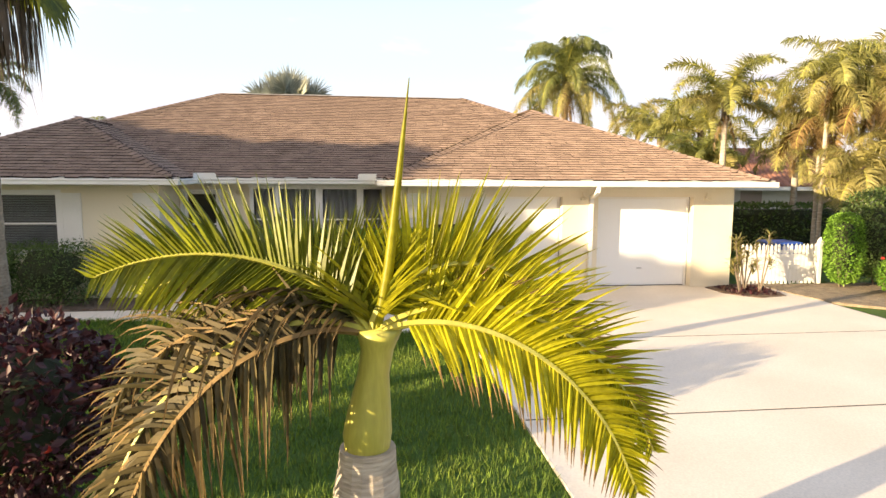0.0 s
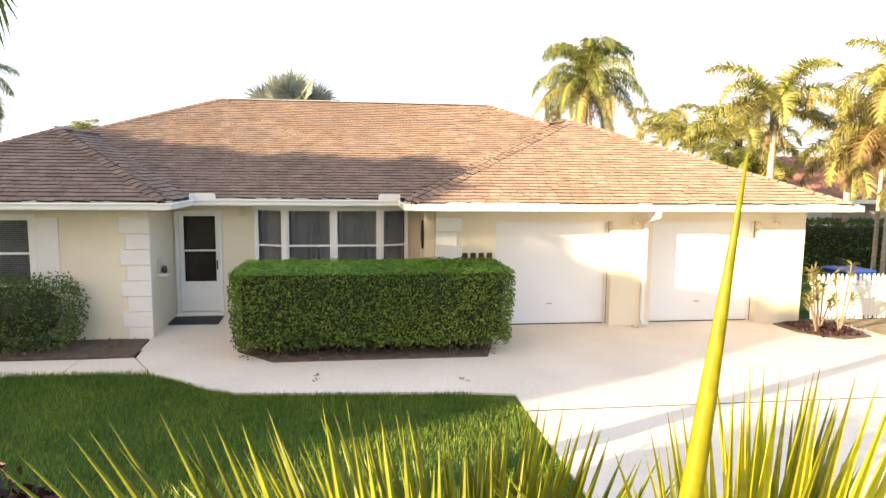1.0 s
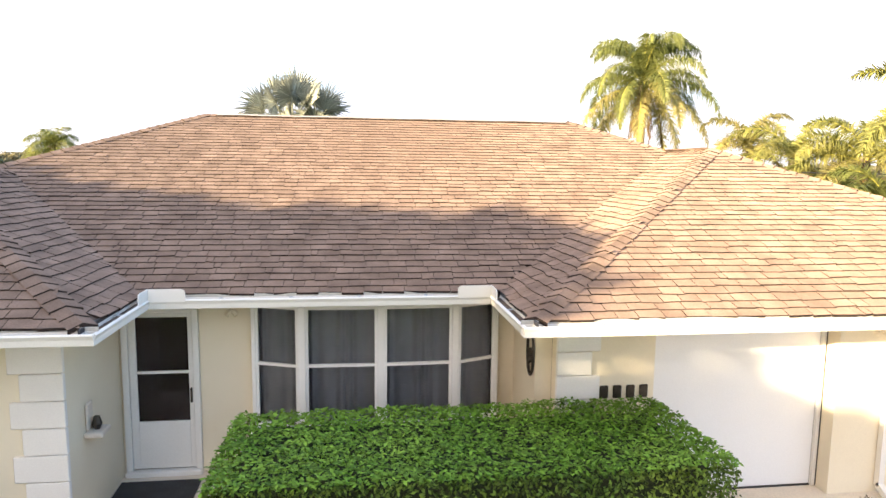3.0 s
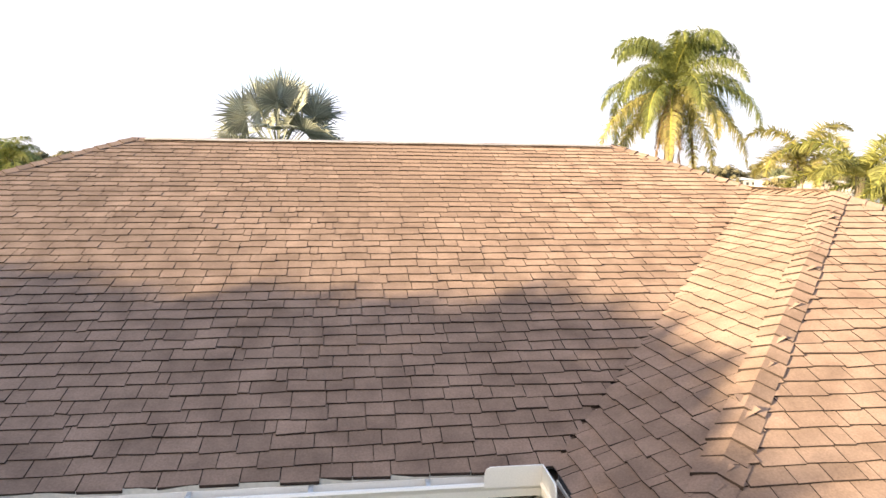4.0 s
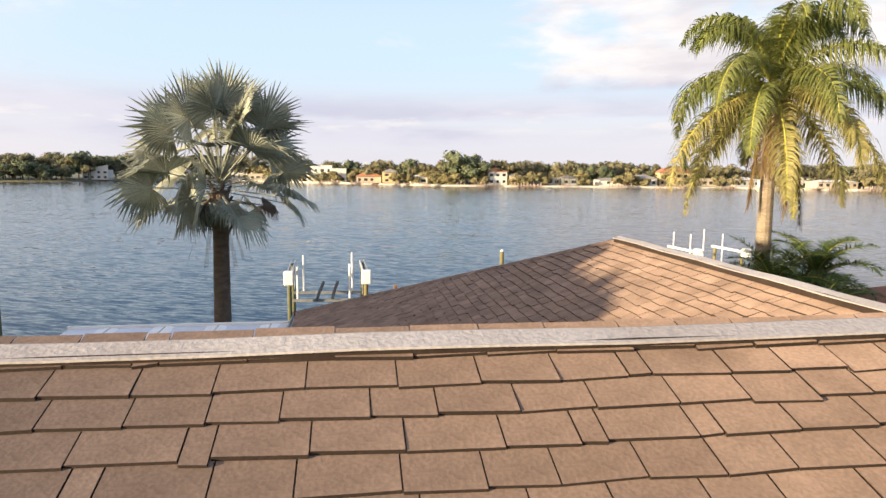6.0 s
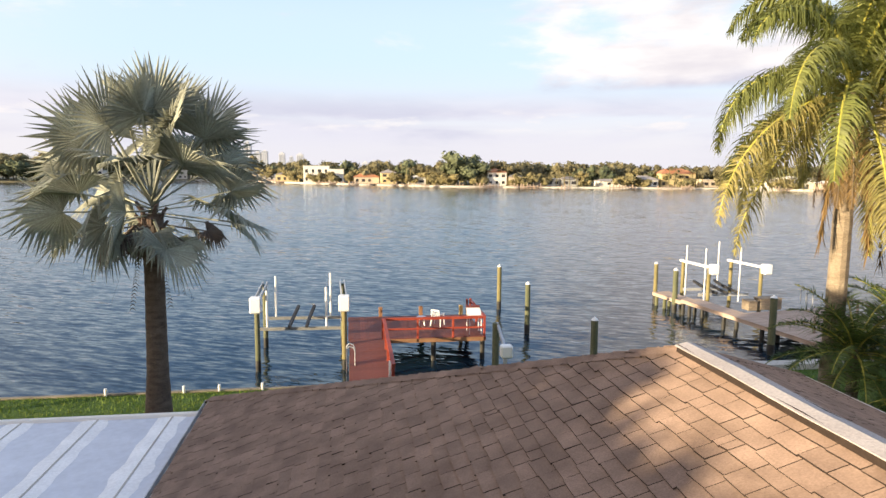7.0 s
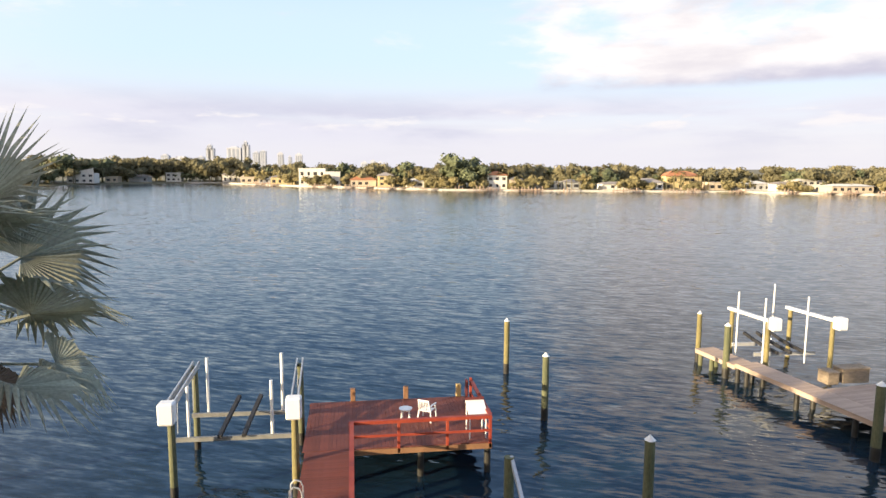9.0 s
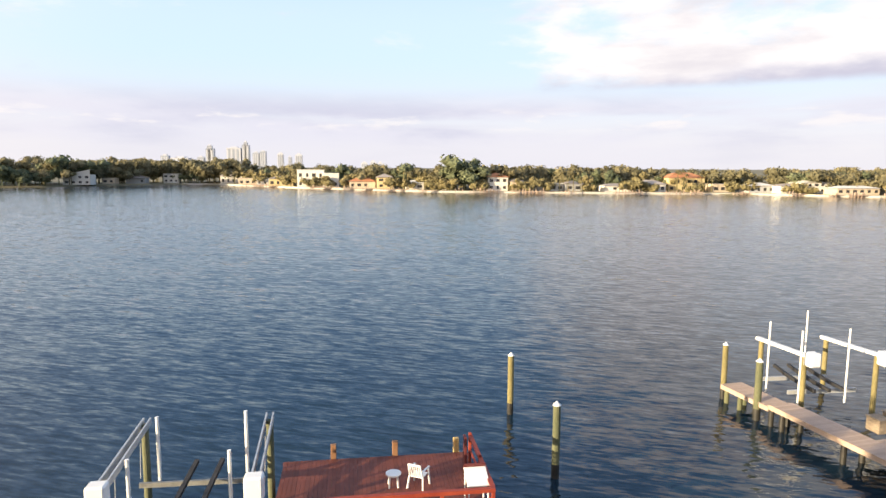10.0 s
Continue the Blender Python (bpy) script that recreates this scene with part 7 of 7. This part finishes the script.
def far_wood(name, trees, leaf_mat, label, seed, leaf=0.78):
    """Many far trees: each a few leafy lumps over a trunk."""
    rnd_ = random.Random(seed)
    vs, fs = [], []
    for x, y, h, spread in trees:
        z0 = WATER_Z + 0.6
        i = len(vs)
        for a, b in ((-0.3, 0), (0.3, 0), (0.2, h * 0.6), (-0.2, h * 0.6)):
            vs.append((x + a, y, z0 + b))
        fs.append((i, i + 1, i + 2, i + 3))
        lumps = [(rnd_.gauss(0, spread * 0.42), rnd_.gauss(0, spread * 0.3), h * rnd_.uniform(0.34, 0.80), spread * rnd_.uniform(0.28, 0.5)) for _ in range(10)]
        for lx, ly, lz, lr in lumps:
            lz = min(lz, h - lr * 0.7)
            i = len(vs)
            for a, b, c in ((1, 0, 0), (-1, 0, 0), (0, 1, 0), (0, -1, 0), (0, 0, 1), (0, 0, -1)):
                vs.append((x + lx + a * lr * 0.85, y + ly + b * lr * 0.85, z0 + lz + c * lr * 0.68))
            fs += [(i, i + 2, i + 4), (i + 2, i + 1, i + 4), (i + 1, i + 3, i + 4), (i + 3, i, i + 4), (i + 2, i, i + 5), (i + 1, i + 2, i + 5), (i + 3, i + 1, i + 5), (i, i + 3, i + 5)]
            for _ in range(62):
                d = Vector((rnd_.gauss(0, 1), rnd_.gauss(0, 1) - 0.3, rnd_.gauss(0, 1))).normalized()
                p = Vector((x + lx, y + ly, z0 + lz)) + Vector((d.x * lr, d.y * lr, d.z * lr * 0.75)) * rnd_.uniform(0.75, 1.05)
                e = (d + Vector((rnd_.gauss(0, 0.5), rnd_.gauss(0, 0.5), rnd_.gauss(0, 0.5)))).normalized()
                s1 = e.cross((rnd_.gauss(0, 1), rnd_.gauss(0, 1), rnd_.gauss(0, 1))).normalized()
                s2 = e.cross(s1)
                r = leaf * rnd_.uniform(0.45, 1.0) * (0.5 + 0.5 * lr / 3)
                i = len(vs)
                vs += [tuple(p - s1 * r), tuple(p - s2 * r * 0.7), tuple(p + s1 * r), tuple(p + s2 * r * 0.7)]
                fs.append((i, i + 1, i + 2, i + 3))
    return part(name, (vs, fs), leaf_mat, None, label, "stuff", "trees")


def scatter(n, x0, x1, off0, off1, h0, h1, s0, s1, seed):
    rnd_ = random.Random(seed)
    rows = []
    for _ in range(n):
        x = rnd_.uniform(x0, x1)
        if off1 < 12 and x < -85 and min(abs(x - h[0]) - h[2] / 2 for h in FAR) < 2.5:      # no trees right before a house
            continue
        rows.append((x, shore_y(x) + rnd_.uniform(off0, off1), rnd_.uniform(h0, h1), rnd_.uniform(s0, s1)))
    return rows


# Lightened and dulled, the haze over the bay lies in the colour.
FARDARK = mat("hazed_dark_foliage", (0.085, 0.105, 0.06), (0.16, 0.175, 0.095), 0.08, 0.9, 0, 2, piece=0.3, glow=0.1)
FAROLIVE = mat("far_olive_foliage", (0.18, 0.16, 0.08), (0.28, 0.235, 0.11), 0.08, 0.9, 0, 2, piece=0.25, glow=0.1)
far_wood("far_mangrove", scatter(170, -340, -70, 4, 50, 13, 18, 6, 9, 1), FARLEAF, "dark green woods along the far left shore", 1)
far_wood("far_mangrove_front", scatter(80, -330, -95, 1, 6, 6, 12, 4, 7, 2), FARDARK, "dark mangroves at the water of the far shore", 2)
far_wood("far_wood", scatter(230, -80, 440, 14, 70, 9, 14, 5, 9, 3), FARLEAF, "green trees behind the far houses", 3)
far_wood("far_olive_wood", scatter(34, -70, 360, 10, 30, 5, 9.5, 4, 6, 4) + scatter(50, -60, 330, 2, 5, 3.5, 7.0, 3, 5, 14) + scatter(20, -330, -80, 8, 40, 8, 13, 4, 7, 5), FAROLIVE, "olive and yellowish trees on the far shore", 4)
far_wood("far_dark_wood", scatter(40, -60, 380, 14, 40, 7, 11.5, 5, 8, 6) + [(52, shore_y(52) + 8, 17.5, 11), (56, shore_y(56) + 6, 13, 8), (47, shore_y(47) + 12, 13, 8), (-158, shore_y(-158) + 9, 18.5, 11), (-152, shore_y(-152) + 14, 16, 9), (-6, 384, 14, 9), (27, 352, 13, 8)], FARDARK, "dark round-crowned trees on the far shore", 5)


def far_palm_cluster():
    rnd_ = random.Random(17)
    vs, fs = [], []
    for k in range(40):
        x = rnd_.choice((rnd_.uniform(20, 40), rnd_.uniform(60, 75), rnd_.uniform(92, 104), rnd_.uniform(136, 165), rnd_.uniform(190, 240)))
        y, h = shore_y(x) + rnd_.uniform(3, 14), rnd_.uniform(5, 9)
        z = WATER_Z + 0.6
        i = len(vs)
        vs += [(x - 0.2, y, z), (x + 0.2, y, z), (x + 0.15, y, z + h), (x - 0.15, y, z + h)]
        fs.append((i, i + 1, i + 2, i + 3))
        for j in range(16):
            a = rnd_.uniform(0, 6.28)
            strip(vs, fs, Vector((x, y, z + h)), Vector((math.cos(a), math.sin(a), rnd_.uniform(-0.2, 1.0))).normalized(), Vector((0, 0, -1)), Vector((-math.sin(a), math.cos(a), 0)), rnd_.uniform(2.0, 3.0), 0.7, 1.5)
    part("far_palms", (vs, fs), FAROLIVE, None, "cluster of slender palms on the far shore", "stuff", "palm trees")


far_palm_cluster()
# skyline
for x0, x1, z1, dk in ((-606, -582, 39, 1), (-577, -522, 32, 0), (-494, -473, 34, 1), (-467, -442, 62, 1), (-463, -447, 71, 1), (-402, -358, 65, 0), (-354, -331, 75, 1), (-349, -336, 84, 1), (-321, -300, 50, 1),
                       (-298, -278, 54, 1), (-242, -223, 48, 0), (-208, -196, 36, 1), (-185, -163, 45, 0), (60, 78, 24, 0), (84, 100, 20, 0), (30, 50, 20, 0)):
    tw = thing("office_tower", ((x0 + x1) / 2, 2200, -2), "hazy pale high-rise tower on the skyline", "tower", "skyline towers")
    w_ = (x1 - x0) / 2
    part("body", box(B(), -w_, 0, 0, w_, 2 * w_, z1 + 2), TOWERDARK if dk else TOWER, tw)
    for k in range(3):
        part("facade_band", box(B(), -w_ * 0.8 + k * w_ * 0.6, -0.5, 8, -w_ * 0.8 + k * w_ * 0.6 + w_ * 0.3, -0.05, z1 - 2), TOWER if dk else TOWERDARK, tw)
    part("roof_cap", box(B(), -w_ * 0.5, w_ * 0.4, z1 + 2, w_ * 0.5, w_ * 1.6, z1 + 6), TOWER, tw)

# ---- small things by the front door ----
dm = thing("door_mat", (-8.15, 0.45, 0.108), "dark brown rectangular door mat before the door", "door mat")
part("mat", box(B(), -0.47, -0.27, 0, 0.47, 0.27, 0.02, 0.006, pose(0, 0, 0, 2.9)), BLACK, dm)
wr = thing("wall_ornament", (-3.70, 0.03, 1.84), "dark oval wrought-iron ornament on the wall", "ornament")
ring = B()
hoop = [[ring.verts.new((-0.05 + 0.018 * math.cos(c), (0.13 + 0.018 * math.sin(c)) * math.cos(a), (0.27 + 0.018 * math.sin(c)) * math.sin(a)))
         for c in (0, 1.047, 2.094, 3.142, 4.189, 5.236)] for a in [2 * math.pi * k / 28 for k in range(28)]]
for k in range(28):
    for j in range(6):
        ring.faces.new((hoop[k][j], hoop[k][(j + 1) % 6], hoop[(k + 1) % 28][(j + 1) % 6], hoop[(k + 1) % 28][j]))
part("ring", ring, BRONZE, wr)
cen = B()
for k in range(5):
    a = k * 1.257
    rod(cen, (-0.05, 0, -0.04), (-0.06, 0.07 * math.cos(a), -0.04 + 0.09 * math.sin(a)), 0.02, 0.03, 6)
part("centre", cen, BRONZE, wr)
sc = thing("wall_shelf", (-8.60, -0.05, 1.08), "small stone-coloured wall shelf with an ornament", "shelf")
part("shelf", box(B(), -0.05, -0.13, 0.0, 0.14, 0.13, 0.06, 0.015), CONCRETE, sc)
part("backplate", box(B(), -0.05, -0.08, 0.06, -0.02, 0.08, 0.36, 0.02), CONCRETE, sc)
part("vase", trunk_mesh([(0.04, 0, 0.06), (0.04, 0, 0.12), (0.04, 0, 0.2)], [0.03, 0.055, 0.03], 10), BRONZE, sc)
# debris and cracks on the paving
for p, q in (((-3.5, -3.25, 0.016), (-3.4, -3.45, 0.016)), ((-5.62, -2.9, 0.016), (-5.6, -3.25, 0.016)), ((0.35, -0.42, 0.018), (0.55, -0.5, 0.018))):
    vs, fs = leaf_cloud(26, lambda: (Vector(p).lerp(Vector(q), RND.random()) + Vector((RND.gauss(0, 0.02), RND.gauss(0, 0.02), 0.004)), Vector((0, 0, 0))), 0.018, RND)
    part("debris", (vs, fs), BARK, None, "scattered dry leaf debris on the concrete", "stuff", "debris")
vs, fs = leaf_cloud(900, lambda: (Vector((RND.uniform(-16, -8.8), RND.uniform(-1.65, -0.6), 0.04)), Vector((0, 0, 0.6))), 0.03, RND)
part("bed_litter", (vs, fs), BARK, None, "bark chips and dry leaves in the bed", "stuff", "litter")
vs, fs = leaf_cloud(900, lambda: (Vector((RND.uniform(-6.9, -2.7), RND.uniform(-2.15, -0.6), 0.04)), Vector((0, 0, 0.6))), 0.03, RND)
part("bed_litter", (vs, fs), BARK, None, "bark chips and dry leaves under the hedge", "stuff", "litter")
